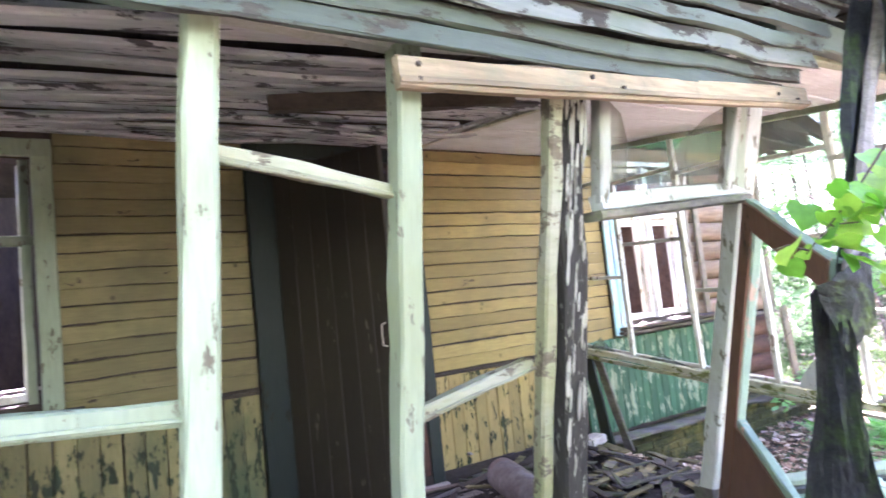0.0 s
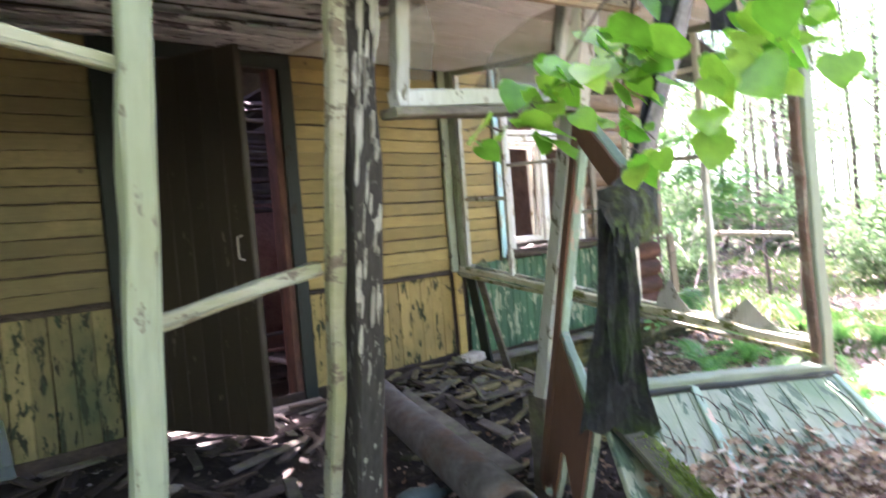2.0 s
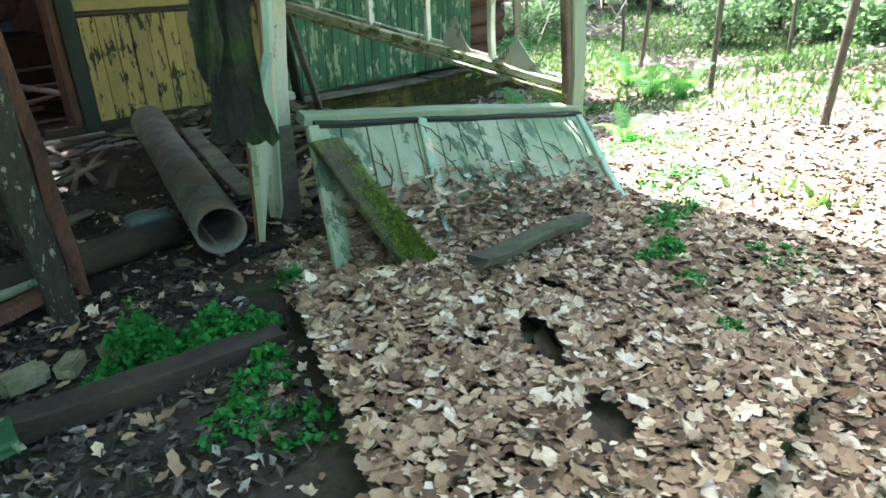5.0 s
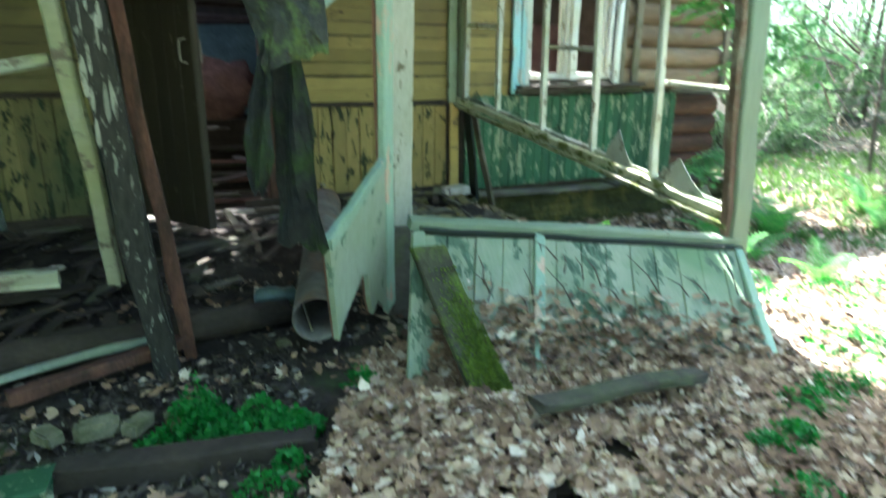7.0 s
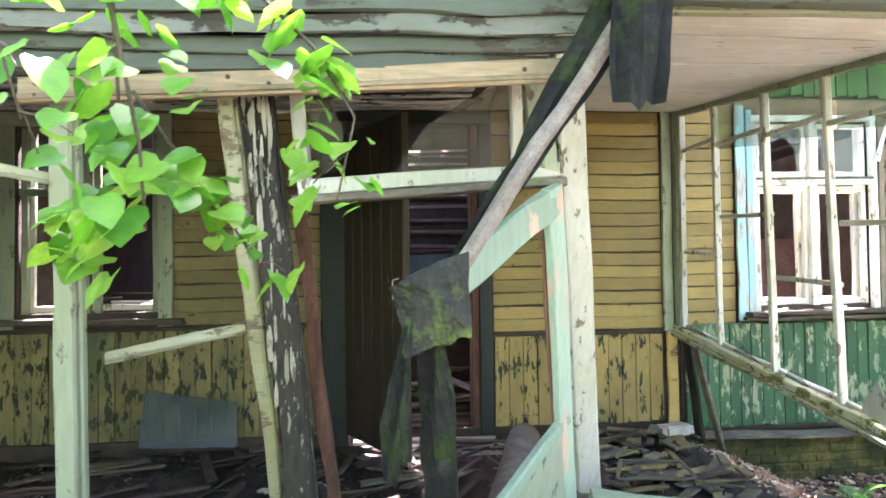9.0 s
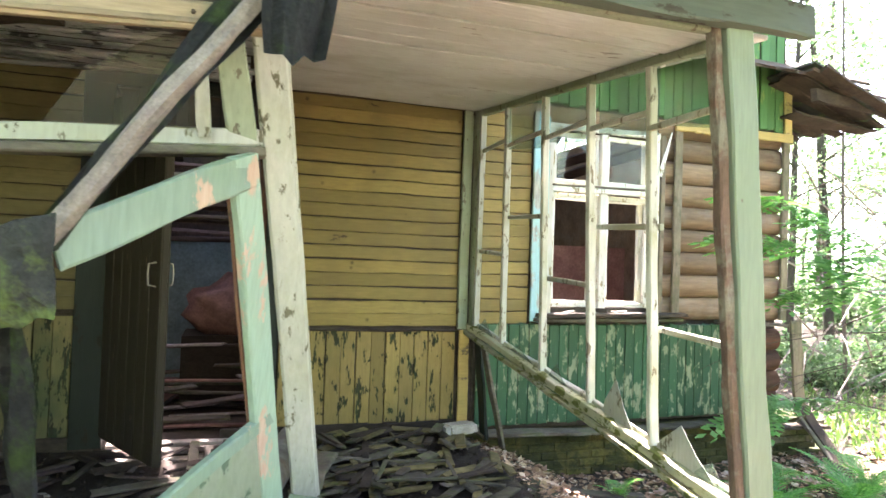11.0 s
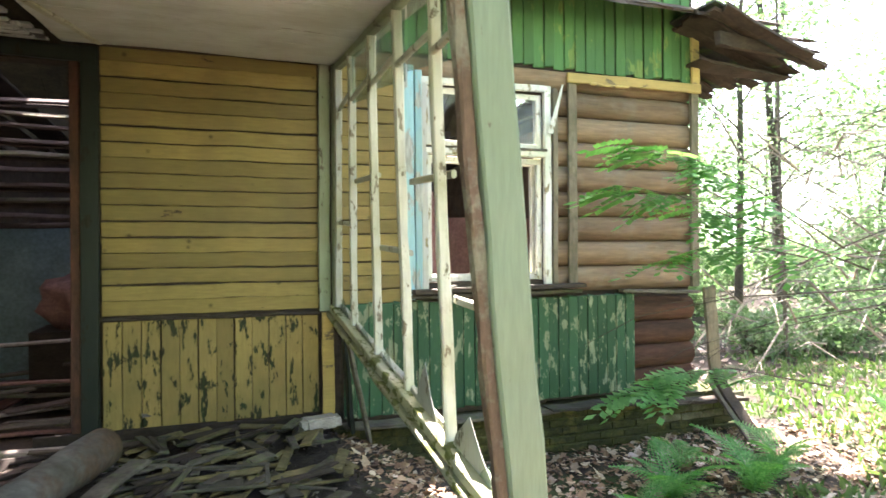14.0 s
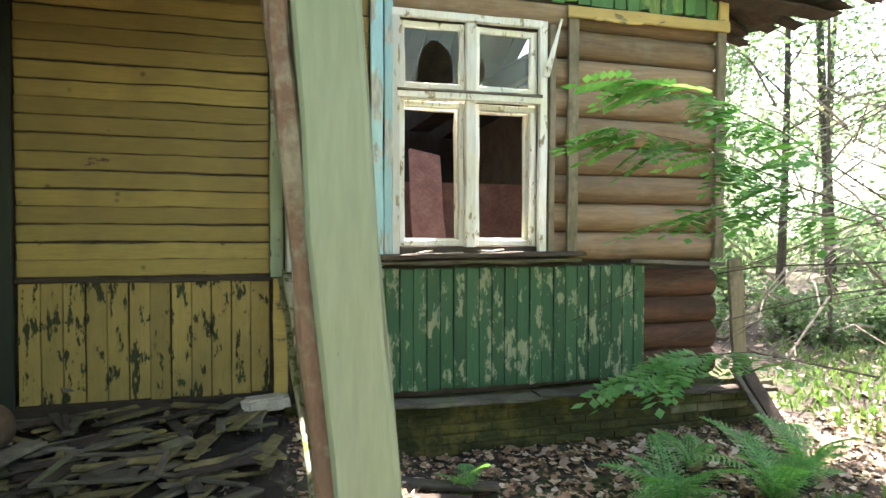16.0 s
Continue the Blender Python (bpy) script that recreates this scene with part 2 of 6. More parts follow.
ROT_RED = plain("rotten_reddish_wood", (0.15, 0.07, 0.045), (0.06, 0.035, 0.025), 14.0, (1, 1, 0.25), 0.95, 0.8, 0.01)
OCHRE = paint("ochre_board_paint", (0.55, 0.40, 0.13), (0.24, 0.19, 0.11), 0.35, 8.0, ALONG_X, (0.25, 0.2, 0.08), 0.5)
PLINTH = plain("mossy_plinth", (0.085, 0.085, 0.028), (0.035, 0.042, 0.016), 8.0, (0.5, 0.5, 1.3), 0.95, 0.9, 0.02, c=(0.15, 0.13, 0.035))
PLINTH_PALE = plain("mossy_pale_plinth_block", (0.26, 0.24, 0.15), (0.12, 0.12, 0.06), 7.0, (1, 1, 1), 0.95, 0.8, 0.02, c=(0.08, 0.10, 0.03))
SOIL = plain("forest_soil", (0.035, 0.027, 0.020), (0.065, 0.049, 0.035), 3.0, (1, 1, 1), 0.95, 0.9, 0.03, c=(0.05, 0.075, 0.022))
PIPE = plain("grey_cement_pipe", (0.19, 0.18, 0.16), (0.095, 0.083, 0.065), 4.0, (1, 1, 1), 0.9, 0.5, 0.008, c=(0.15, 0.095, 0.06))
STONE = plain("pale_stone", (0.52, 0.48, 0.40), (0.36, 0.33, 0.26), 12.0, (1, 1, 1), 0.9, 0.5, 0.008)
RUBBLE = plain("grey_rubble", (0.15, 0.135, 0.10), (0.065, 0.058, 0.044), 12.0, (1, 1, 1), 0.95, 0.8, 0.02, c=(0.10, 0.12, 0.05), vary=0.5)
FELT = plain("black_roofing_felt", (0.022, 0.025, 0.025), (0.055, 0.06, 0.055), 9.0, (1, 1, 1), 0.85, 0.9, 0.014, c=(0.06, 0.10, 0.03))
FELT_MOSSY = plain("mossy_grey_felt", (0.040, 0.043, 0.037), (0.022, 0.025, 0.021), 12.0, (1, 1, 1), 0.9, 0.9, 0.014, c=(0.09, 0.13, 0.035))
MOSSY_DARK = plain("dark_mossy_plank", (0.085, 0.085, 0.045), (0.045, 0.04, 0.026), 10.0, (1, 0.3, 1), 0.95, 0.8, 0.01, c=(0.12, 0.16, 0.03))
MOSS = plain("bright_moss", (0.24, 0.34, 0.03), (0.10, 0.16, 0.02), 40.0, (1, 1, 1), 1.0, 1.0, 0.03)
RAG = plain("dusty_pink_rag", (0.34, 0.20, 0.165), (0.19, 0.11, 0.09), 7.0, (1, 1, 1), 0.95, 0.8, 0.02)
PLASTER = plain("pinkish_brown_hardboard", (0.36, 0.205, 0.16), (0.25, 0.13, 0.10), 4.0, (1, 1, 1), 0.85, 0.3, 0.006)
ROOM_BLUE = plain("faded_blue_wall_paint", (0.26, 0.37, 0.34), (0.17, 0.25, 0.24), 4.0, (1, 1, 1), 0.9, 0.3, 0.006)
# Dark brown boards of the inner rooms.
ROOM_DARK = plain("dark_inner_boards", (0.06, 0.045, 0.038), (0.10, 0.075, 0.06), 5.0, (1, 1, 0.3), 0.95, 0.5, 0.01)
BARK = plain("forest_bark", (0.15, 0.125, 0.095), (0.08, 0.065, 0.05), 9.0, (1, 1, 0.25), 0.95, 1.0, 0.03, c=(0.10, 0.105, 0.06))
# Pale grey wood; on the bare branches its paleness paints sunlight.
DEADWOOD = plain("pale_sun_toned_wood", (0.34, 0.30, 0.25), (0.20, 0.175, 0.145), 20.0, (1, 1, 1), 0.9, 0.4, 0.004)
TWIG = plain("twig_bark", (0.12, 0.095, 0.07), (0.07, 0.055, 0.04), 20.0, (1, 1, 1), 0.9, 0.4, 0.004)
GLASS = glass_of("dusty_window_glass")
TRANSOM_GLASS = glass_of("brown_grimy_transom_glass", (0.70, 0.66, 0.58), 0.30, (0.13, 0.115, 0.09))
DUSTY_GLASS = glass_of("grimy_leaning_glass", (0.55, 0.62, 0.55), 0.08)
PLASTIC = plain("pale_teal_plastic", (0.085, 0.125, 0.11), (0.05, 0.08, 0.07), 6.0, (1, 1, 1), 0.35, 0.1, 0.003, spec=0.5)
LITTER = islands("fallen_leaf", [(0.0, (0.065, 0.037, 0.021)), (0.18, (0.17, 0.10, 0.055)), (0.4, (0.31, 0.20, 0.115)), (0.58, (0.20, 0.12, 0.068)), (0.78, (0.45, 0.33, 0.20)), (0.93, (0.60, 0.50, 0.37)), (1.0, (0.29, 0.19, 0.115))])
# Paler copy of the leaf colours, painting the strong sunlight on the path.
LITTER_SUNLIT = islands("leaf_with_painted_sun", [(0.0, (0.22, 0.15, 0.10)), (0.35, (0.40, 0.30, 0.22)), (0.7, (0.55, 0.46, 0.37)), (1.0, (0.34, 0.25, 0.18))])
LEAF = islands("linden_leaf", [(0.0, (0.08, 0.25, 0.03)), (0.5, (0.15, 0.36, 0.04)), (1.0, (0.32, 0.50, 0.08))], 0.3, 0.5)
FOREST = islands("forest_leaf", [(0.0, (0.10, 0.18, 0.08)), (0.5, (0.19, 0.29, 0.15)), (1.0, (0.34, 0.42, 0.29))], 0.4, 0.6, (1.0, 1.12, 0.80))
WEED = islands("weed_leaf", [(0.0, (0.02, 0.15, 0.02)), (0.6, (0.03, 0.21, 0.03)), (1.0, (0.06, 0.25, 0.05))], 0.5, 0.4)
FERN = islands("fern_leaf", [(0.0, (0.11, 0.29, 0.09)), (0.6, (0.16, 0.38, 0.13)), (1.0, (0.24, 0.46, 0.18))], 0.5, 0.5)
GRASS = islands("grass_blade", [(0.0, (0.08, 0.14, 0.05)), (0.6, (0.12, 0.19, 0.08)), (1.0, (0.20, 0.26, 0.13))], 0.6, 0.4)

# ---- building helpers ----
rnd = random.Random(7)


def empty(name, at, label="", category="", group="", kind=""):
    ob = new(name)
    ob.location, ob.empty_display_size = at, 0.1
    return tagged(ob, label, category, group, kind)


def origin_of(ob):
    at = Vector((0, 0, 0))
    while ob:
        at, ob = at + ob.location, ob.parent
    return at


def mesh_of(name, verts, faces, material, smooth=False):
    me = bpy.data.meshes.new(name)
    me.from_pydata([tuple(v) for v in verts], [], faces)
    me.materials.append(material)
    if smooth:
        me.shade_smooth()
    return me


def part(name, bm, material, parent=None, label="", smooth=False):
    """One mesh object, under a thing or a part; the bmesh (or verts and faces) is given in world places."""
    base = origin_of(parent) if parent else Vector((0, 0, 0))
    if isinstance(bm, tuple):
        me = mesh_of(name, [Vector(v) - base for v in bm[0]], bm[1], material, smooth)
    else:
        bmesh.ops.translate(bm, verts=bm.verts, vec=-base)
        me = bpy.data.meshes.new(name)
        bm.to_mesh(me)
        bm.free()
        me.materials.append(material)
        if smooth:
            me.shade_smooth()
    ob = new(name, me)
    ob.parent = parent
    return tagged(ob, label)


def bar(p0, p1, w, d, side=(1, 0, 0), wear=0.003, steps=6, chamfer=0.006, taper=1.0, ragged=0.0, seed=0):
    """A piece of timber from p0 to p1, w wide along `side` and d deep: eased edges, slight warp and worn ends."""
    p0, p1 = Vector(p0), Vector(p1)
    ax = (p1 - p0).normalized()
    s = Vector(side)
    s = (s - ax * s.dot(ax)).normalized()
    n = ax.cross(s)
    c = min(chamfer, w * 0.3, d * 0.3)
    a, b = w / 2, d / 2
    ring = [(-a + c, -b), (a - c, -b), (a, -b + c), (a, b - c), (a - c, b), (-a + c, b), (-a, b - c), (-a, -b + c)]
    verts, faces = [], []
    for i in range(steps + 1):
        k = i / steps
        f = 1 + (taper - 1) * k
        o = p0.lerp(p1, k)
        q = o * 3 + Vector((seed, seed * 2.3, 0))
        o = o + s * noise.noise(q) * wear * 2 + n * noise.noise(q + Vector((9, 4, 2))) * wear * 2
        for j, (u, v) in enumerate(ring):
            e = ax * (noise.noise(o * 20 + Vector((j * 3.1, seed, 0))) * ragged) if ragged and i in (0, steps) else Vector()
            g = 1 + noise.noise(o * 9 + Vector((j * 1.7, seed, 5))) * wear / max(w, d) * 3
            verts.append(o + s * u * f * g + n * v * f * g + e)
    for i in range(steps):
        for j in range(8):
            k = (j + 1) % 8
            faces.append((i * 8 + j, i * 8 + k, i * 8 + 8 + k, i * 8 + 8 + j))
    faces.append(tuple(range(7, -1, -1)))
    faces.append(tuple(range(steps * 8, steps * 8 + 8)))
    return verts, faces


def join(*pieces):
    verts, faces = [], []
    for v, f in pieces:
        n = len(verts)
        verts += list(v)
        faces += [tuple(i + n for i in q) for q in f]
    return verts, faces


def block(x0, x1, y0, y1, z0, z1):
    v = [(x, y, z) for x in (x0, x1) for y in (y0, y1) for z in (z0, z1)]
    return v, [(0, 1, 3, 2), (4, 6, 7, 5), (0, 4, 5, 1), (2, 3, 7, 6), (0, 2, 6, 4), (1, 5, 7, 3)]


def holed_wall(x0, x1, z0, z1, y0, y1, holes):
    """A wall along x, from y0 to y1 thick, with openings (x0, x1, z0, z1) through it."""
    xs = sorted({x0, x1, *[h[0] for h in holes], *[h[1] for h in holes]})
    zs = sorted({z0, z1, *[h[2] for h in holes], *[h[3] for h in holes]})
    solid = lambda a, c: not any(h[0] <= a < h[1] and h[2] <= c < h[3] for h in holes)
    full = {(i, k): solid((xs[i] + xs[i + 1]) / 2, (zs[k] + zs[k + 1]) / 2) for i in range(len(xs) - 1) for k in range(len(zs) - 1)}
    verts, faces = [], []

    def quad(*pts):
        n = len(verts)
        verts.extend(pts)
        faces.append((n, n + 1, n + 2, n + 3))
    for (i, k), s in full.items():
        if not s:
            continue
        a, b, c, d = xs[i], xs[i + 1], zs[k], zs[k + 1]
        quad((a, y0, c), (b, y0, c), (b, y0, d), (a, y0, d))
        quad((b, y1, c), (a, y1, c), (a, y1, d), (b, y1, d))
        if not full.get((i - 1, k)):
            quad((a, y1, c), (a, y0, c), (a, y0, d), (a, y1, d))
        if not full.get((i + 1, k)):
            quad((b, y0, c), (b, y1, c), (b, y1, d), (b, y0, d))
        if not full.get((i, k - 1)):
            quad((a, y1, c), (b, y1, c), (b, y0, c), (a, y0, c))
        if not full.get((i, k + 1)):
            quad((a, y0, d), (b, y0, d), (b, y1, d), (a, y1, d))
    return verts, faces


def tube(points, radii, sides=8, cap=True):
    verts, faces = [], []
    pts = [Vector(p) for p in points]
    ref = Vector((0.31, 0.9, 0.3))
    for i, p in enumerate(pts):
        ax = (pts[min(i + 1, len(pts) - 1)] - pts[max(i - 1, 0)]).normalized()
        s = ax.cross(ref).normalized()
        n = ax.cross(s)
        for j in range(sides):
            a = 2 * math.pi * j / sides
            verts.append(p + (s * math.cos(a) + n * math.sin(a)) * radii[i])
    for i in range(len(pts) - 1):
        for j in range(sides):
            k = (j + 1) % sides
            faces.append((i * sides + j, i * sides + k, (i + 1) * sides + k, (i + 1) * sides + j))
    if cap:
        faces.append(tuple(range(sides - 1, -1, -1)))
        faces.append(tuple(range((len(pts) - 1) * sides, len(pts) * sides)))
    return verts, faces


def piece(me, name, at, parent, rot=(0, 0, 0), label=""):
    """One more piece on shared mesh data, under its thing."""
    ob = new(name, me)
    ob.parent = parent
    ob.location = Vector(at) - origin_of(parent)
    ob.rotation_euler = [radians(a) for a in rot]
    return tagged(ob, label)


def fuzz(pos_list, size, rng, lean=1.0, fold=0.35, long=1.5):
    """Many small folded leaves at the given places, as one set of verts and faces (numpy)."""
    pos = np.asarray(pos_list, float)
    n = len(pos)
    ax = rng.normal(size=(n, 3))
    ax[:, 2] *= lean
    ax /= np.linalg.norm(ax, axis=1)[:, None]
    t = rng.normal(size=(n, 3))
    s = np.cross(ax, t)
    s /= np.linalg.norm(s, axis=1)[:, None] + 1e-9
    nn = np.cross(ax, s)
    l = size * rng.uniform(0.6, 1.3, n)[:, None]
    a = pos - ax * l * long / 2
    b = pos + ax * l * long / 2
    c = pos + s * l * 0.5 + nn * l * fold * 0.5
    d = pos - s * l * 0.5 + nn * l * fold * 0.5
    verts = np.stack([a, c, b, d], 1).reshape(-1, 3)
    i = np.arange(n)[:, None] * 4
    faces = np.concatenate([i + [0, 1, 2], i + [0, 2, 3]], 1).reshape(-1, 3)
    return verts, faces


def dead_leaves(pos_list, size, rng):
    """Dry leaves with a lobed outline, curled, lying mostly flat: one set of verts and faces."""
    pos = np.asarray(pos_list, float)
    n = len(pos)
    out = np.array([(-0.55, 0.0), (-0.30, 0.34), (-0.02, 0.30), (0.14, 0.50), (0.34, 0.22), (0.62, 0.0), (0.34, -0.24), (0.10, -0.46), (-0.04, -0.28), (-0.34, -0.36)])
    k = len(out)
    l = size * (0.38 + 1.15 * rng.random(n) ** 1.7)
    a = rng.uniform(0, 2 * math.pi, n)
    ca, sa = np.cos(a)[:, None], np.sin(a)[:, None]
    jx = out[None, :, 0] * (1 + rng.normal(0, 0.14, (n, k)))
    jy = out[None, :, 1] * rng.uniform(0.6, 1.15, (n, 1)) * (1 + rng.normal(0, 0.14, (n, k)))
    curl = rng.uniform(-0.25, 0.7, (n, 1))
    tx, ty = rng.normal(0, 0.28, (n, 1)), rng.normal(0, 0.28, (n, 1))
    z = curl * (jx ** 2 * 0.6 + jy ** 2) + tx * jx + ty * jy + rng.normal(0, 0.05, (n, k))
    ring = np.stack([(jx * ca - jy * sa) * l[:, None], (jx * sa + jy * ca) * l[:, None], z * l[:, None]], 2) + pos[:, None, :]
    verts = np.concatenate([pos[:, None, :], ring], 1).reshape(-1, 3)
    base = np.arange(n)[:, None] * (k + 1)
    faces = np.concatenate([base + [0, 1 + j, 1 + (j + 1) % k] for j in range(k)], 1).reshape(-1, 3)
    return verts, faces


def stuff_mesh(name, verts, faces, material):
    me = bpy.data.meshes.new(name)
    me.from_pydata(np.asarray(verts).tolist(), [], np.asarray(faces).tolist())
    me.materials.append(material)
    return me


def smooth_step(a, b, x):
    k = min(1.0, max(0.0, (x - a) / (b - a)))
    return k * k * (3 - 2 * k)


def ground_z(x, y):
    """The lie of the land: a trodden way in front, falling towards the plinth beyond the veranda."""
    z = -0.06 + 0.03 * noise.noise(Vector((x * 0.7, y * 0.7, 0))) + 0.012 * noise.noise(Vector((x * 3, y * 3, 4)))
    dip = smooth_step(1.5, 2.6, x) * smooth_step(-4.0, -1.2, y)
    z -= 0.36 * dip * (1 - smooth_step(9, 16, x))
    z += 0.9 * smooth_step(14, 40, math.hypot(x, y)) * noise.noise(Vector((x * 0.03, y * 0.03, 7)))
    z += 0.05 * smooth_step(0.55, 0.0, math.hypot((x + 0.2) / 1.6, (y + 4.1) / 1.1) - 0.6)
    return z

# ---- ground ----
def spread(dense0, dense1, step, far):
    v = list(np.arange(dense0, dense1, step))
    g, x = step, dense1
    while x < far:
        v.append(x)
        g *= 1.35
        x += g
    v.append(far)
    g, x, low = step, dense0, []
    while x > -far:
        g *= 1.35
        x -= g
        low.append(max(x, -far))
    return sorted(set(round(float(q), 3) for q in low + v))


gx, gy = spread(-5, 9, 0.14, 400), spread(-8, 1.2, 0.14, 400)
verts = [(x, y, ground_z(x, y) if abs(x) < 60 and abs(y) < 60 else 0.0) for x in gx for y in gy]
ny = len(gy)
faces = [(i * ny + j, (i + 1) * ny + j, (i + 1) * ny + j + 1, i * ny + j + 1) for i in range(len(gx) - 1) for j in range(ny - 1)]
tagged(part("ground", (verts, faces), SOIL, smooth=True), "dark forest soil with moss and leaf mould", "ground", kind="structure")

# ---- house walls ----
WALL_Y = 0.03
DOOR = (-1.20, -0.12, -0.02, 2.60)
LWIN = (-3.72, -2.66, 1.10, 2.55)
RWIN = (2.31, 3.40, 1.05, 2.65)
wall_front = tagged(part("wall_front", holed_wall(-6.0, 3.42, -0.02, 3.6, WALL_Y, 0.17, [DOOR, LWIN, RWIN]), DARK_WOOD),
                    "old boarded house front with peeling yellow paint", "wall", kind="structure")


def clapboards(x0, x1, z0, z1, pitch, material, seed):
    """Weatherboards, each tilted a little so that its lower edge stands proud."""
    n = round((z1 - z0) / pitch)
    p = (z1 - z0) / n
    kinds = []
    for k in range(4):
        v, f = bar((0, 0, 0), (x1 - x0, 0, 0), 0.020, p - 0.007 - 0.003 * (k % 2), (0, 1, 0), 0.0045, 14, 0.004, ragged=0.012, seed=seed + k * 5)
        kinds.append(mesh_of("board", v, f, material))
    for i in range(n):
        piece(kinds[rnd.randrange(4)], "board", (x0, 0.012 + rnd.uniform(-0.003, 0.003), z0 + p * (i + 0.5) + rnd.uniform(-0.003, 0.003)), wall_front,
              (6.5 + rnd.uniform(-2, 2), rnd.uniform(-0.22, 0.22), 0))


def wainscot(x0, x1, z0, z1, pitch, material, parent, seed, y=0.008, ragged=0.02):
    n = round((x1 - x0) / pitch)
    p = (x1 - x0) / n
    kinds = []
    for k in range(4):
        v, f = bar((0, 0, z0 + rnd.uniform(0, 0.03)), (0, 0, z1 - rnd.uniform(0, 0.008)), p - 0.005, 0.02, (1, 0, 0), 0.0015, 5, 0.004, ragged=ragged, seed=seed + k * 3)
        kinds.append(mesh_of("board", v, f, material))
    for i in range(n):
        piece(kinds[rnd.randrange(4)], "board", (x0 + p * (i + 0.5), y + rnd.uniform(-0.003, 0.003), 0), parent, (0, rnd.uniform(-0.25, 0.25), 0))


# window opening casings and the door's frame are things of their own
def casing(name, x0, x1, z0, z1, w, material, parent, y=-0.012, d=0.03):
    part(name, bar((x0 - w / 2, y, z0 - w), (x0 - w / 2, y, z1 + w), w, d, seed=1), material, parent)
    part(name, bar((x1 + w / 2, y, z0 - w), (x1 + w / 2, y, z1 + w), w, d, seed=2), material, parent)
    part(name, bar((x0 - w, y - 0.003, z1 + w / 2), (x1 + w, y - 0.003, z1 + w / 2), d, w, (0, 1, 0), seed=3), material, parent)


# corner trim where the veranda meets the house
trim = empty("trim", (1.51, -0.03, 0.0), "grey-painted corner boards of the veranda", "trim", kind="structure")
part("board", bar((1.50, -0.02, 0.86), (1.51, -0.02, 2.86), 0.085, 0.035, seed=4), PALE, trim, "dirty pale green board")
part("board", bar((1.585, -0.06, 0.80), (1.59, -0.06, 2.86), 0.07, 0.07, seed=5), PALE, trim)
part("board", bar((1.52, -0.03, 0.02), (1.52, -0.03, 0.85), 0.09, 0.03, seed=6), OCHRE, trim, "ochre lower corner board")
ledge = empty("trim", (0.7, -0.01, 0.85), "dark weathered ledge between upper and lower boards", "trim", kind="structure")
part("board", bar((-0.01, -0.012, 0.855), (1.46, -0.012, 0.848), 0.035, 0.022, (0, 1, 0), 0.004, 10, seed=3), DARK_WOOD, ledge)
part("board", bar((-3.95, -0.012, 0.97), (-1.42, -0.012, 0.965), 0.035, 0.022, (0, 1, 0), 0.004, 10, seed=4), DARK_WOOD, ledge)
part("board", bar((-0.4, -0.005, 0.05), (1.5, -0.005, 0.03), 0.05, 0.12, (0, 1, 0), 0.006, 8, seed=6), DARK_WOOD, ledge, "dark rotten bottom board")
part("board", bar((-4.5, -0.005, 0.05), (-1.25, -0.005, 0.04), 0.05, 0.12, (0, 1, 0), 0.006, 8, seed=7), DARK_WOOD, ledge)

# ---- front door ----
door = empty("door_1", (-0.95, 0.02, 0.0), "dark brown boarded front door, half open with worn paint", "door", kind="structure")
part("door_frame", bar((-1.30, -0.02, 0.02), (-1.30, -0.02, 2.72), 0.21, 0.04, seed=1), GREEN_TRIM, door, "dark green frame board")
part("door_frame", bar((-0.07, -0.02, 0.02), (-0.06, -0.02, 2.70), 0.11, 0.04, seed=2), GREEN_TRIM, door, "dark green frame board")
part("door_frame", bar((-0.155, 0.06, 0.0), (-0.155, 0.06, 2.60), 0.06, 0.16, seed=3), ROT_RED, door, "brown inner jamb")
part("door_frame", bar((-1.30, -0.02, 2.66), (-0.02, -0.02, 2.64), 0.05, 0.10, (0, 1, 0), seed=4), GREEN_TRIM, door)
HINGE, FREE = Vector((-1.19, -0.03, 0.0)), Vector((-0.755, -0.83, 0.0))


def on_leaf(s, z, off=0.0):
    d = (FREE - HINGE).normalized()
    p = HINGE.lerp(FREE, s) + Vector((-d.y, d.x, 0)) * off
    return (p.x, p.y, z)


SWING = tuple((FREE - HINGE).normalized())
leaf1 = part("door_leaf", bar(on_leaf(0.5, 0.10), on_leaf(0.5, 2.50), 0.91, 0.045, SWING, 0.002, 6, 0.005, seed=2), DOOR_DARK, door)
for side in (0.024, -0.024):
    for k in range(6):
        part("board", bar(on_leaf((k + 0.5) / 6, 0.11, side), on_leaf((k + 0.5) / 6, 2.49, side), 0.146, 0.012, SWING, 0.0015, 5, 0.004, ragged=0.008, seed=k), DOOR_DARK, leaf1)
part("door_handle", tube([on_leaf(0.93, 1.20, -0.03), on_leaf(0.93, 1.21, -0.075), on_leaf(0.93, 1.28, -0.08), on_leaf(0.93, 1.34, -0.075), on_leaf(0.93, 1.35, -0.03)], [0.006] * 5, 6), STONE, leaf1, "small pale metal pull handle", True)
part("door_handle", tube([on_leaf(0.93, 1.20, 0.03), on_leaf(0.93, 1.21, 0.075), on_leaf(0.93, 1.28, 0.08), on_leaf(0.93, 1.34, 0.075), on_leaf(0.93, 1.35, 0.03)], [0.006] * 5, 6), STONE, leaf1, "small pale metal pull handle", True)
threshold = empty("threshold", (-0.65, -0.05, 0.0), "grey worn boards of the door sill", "trim", kind="structure")
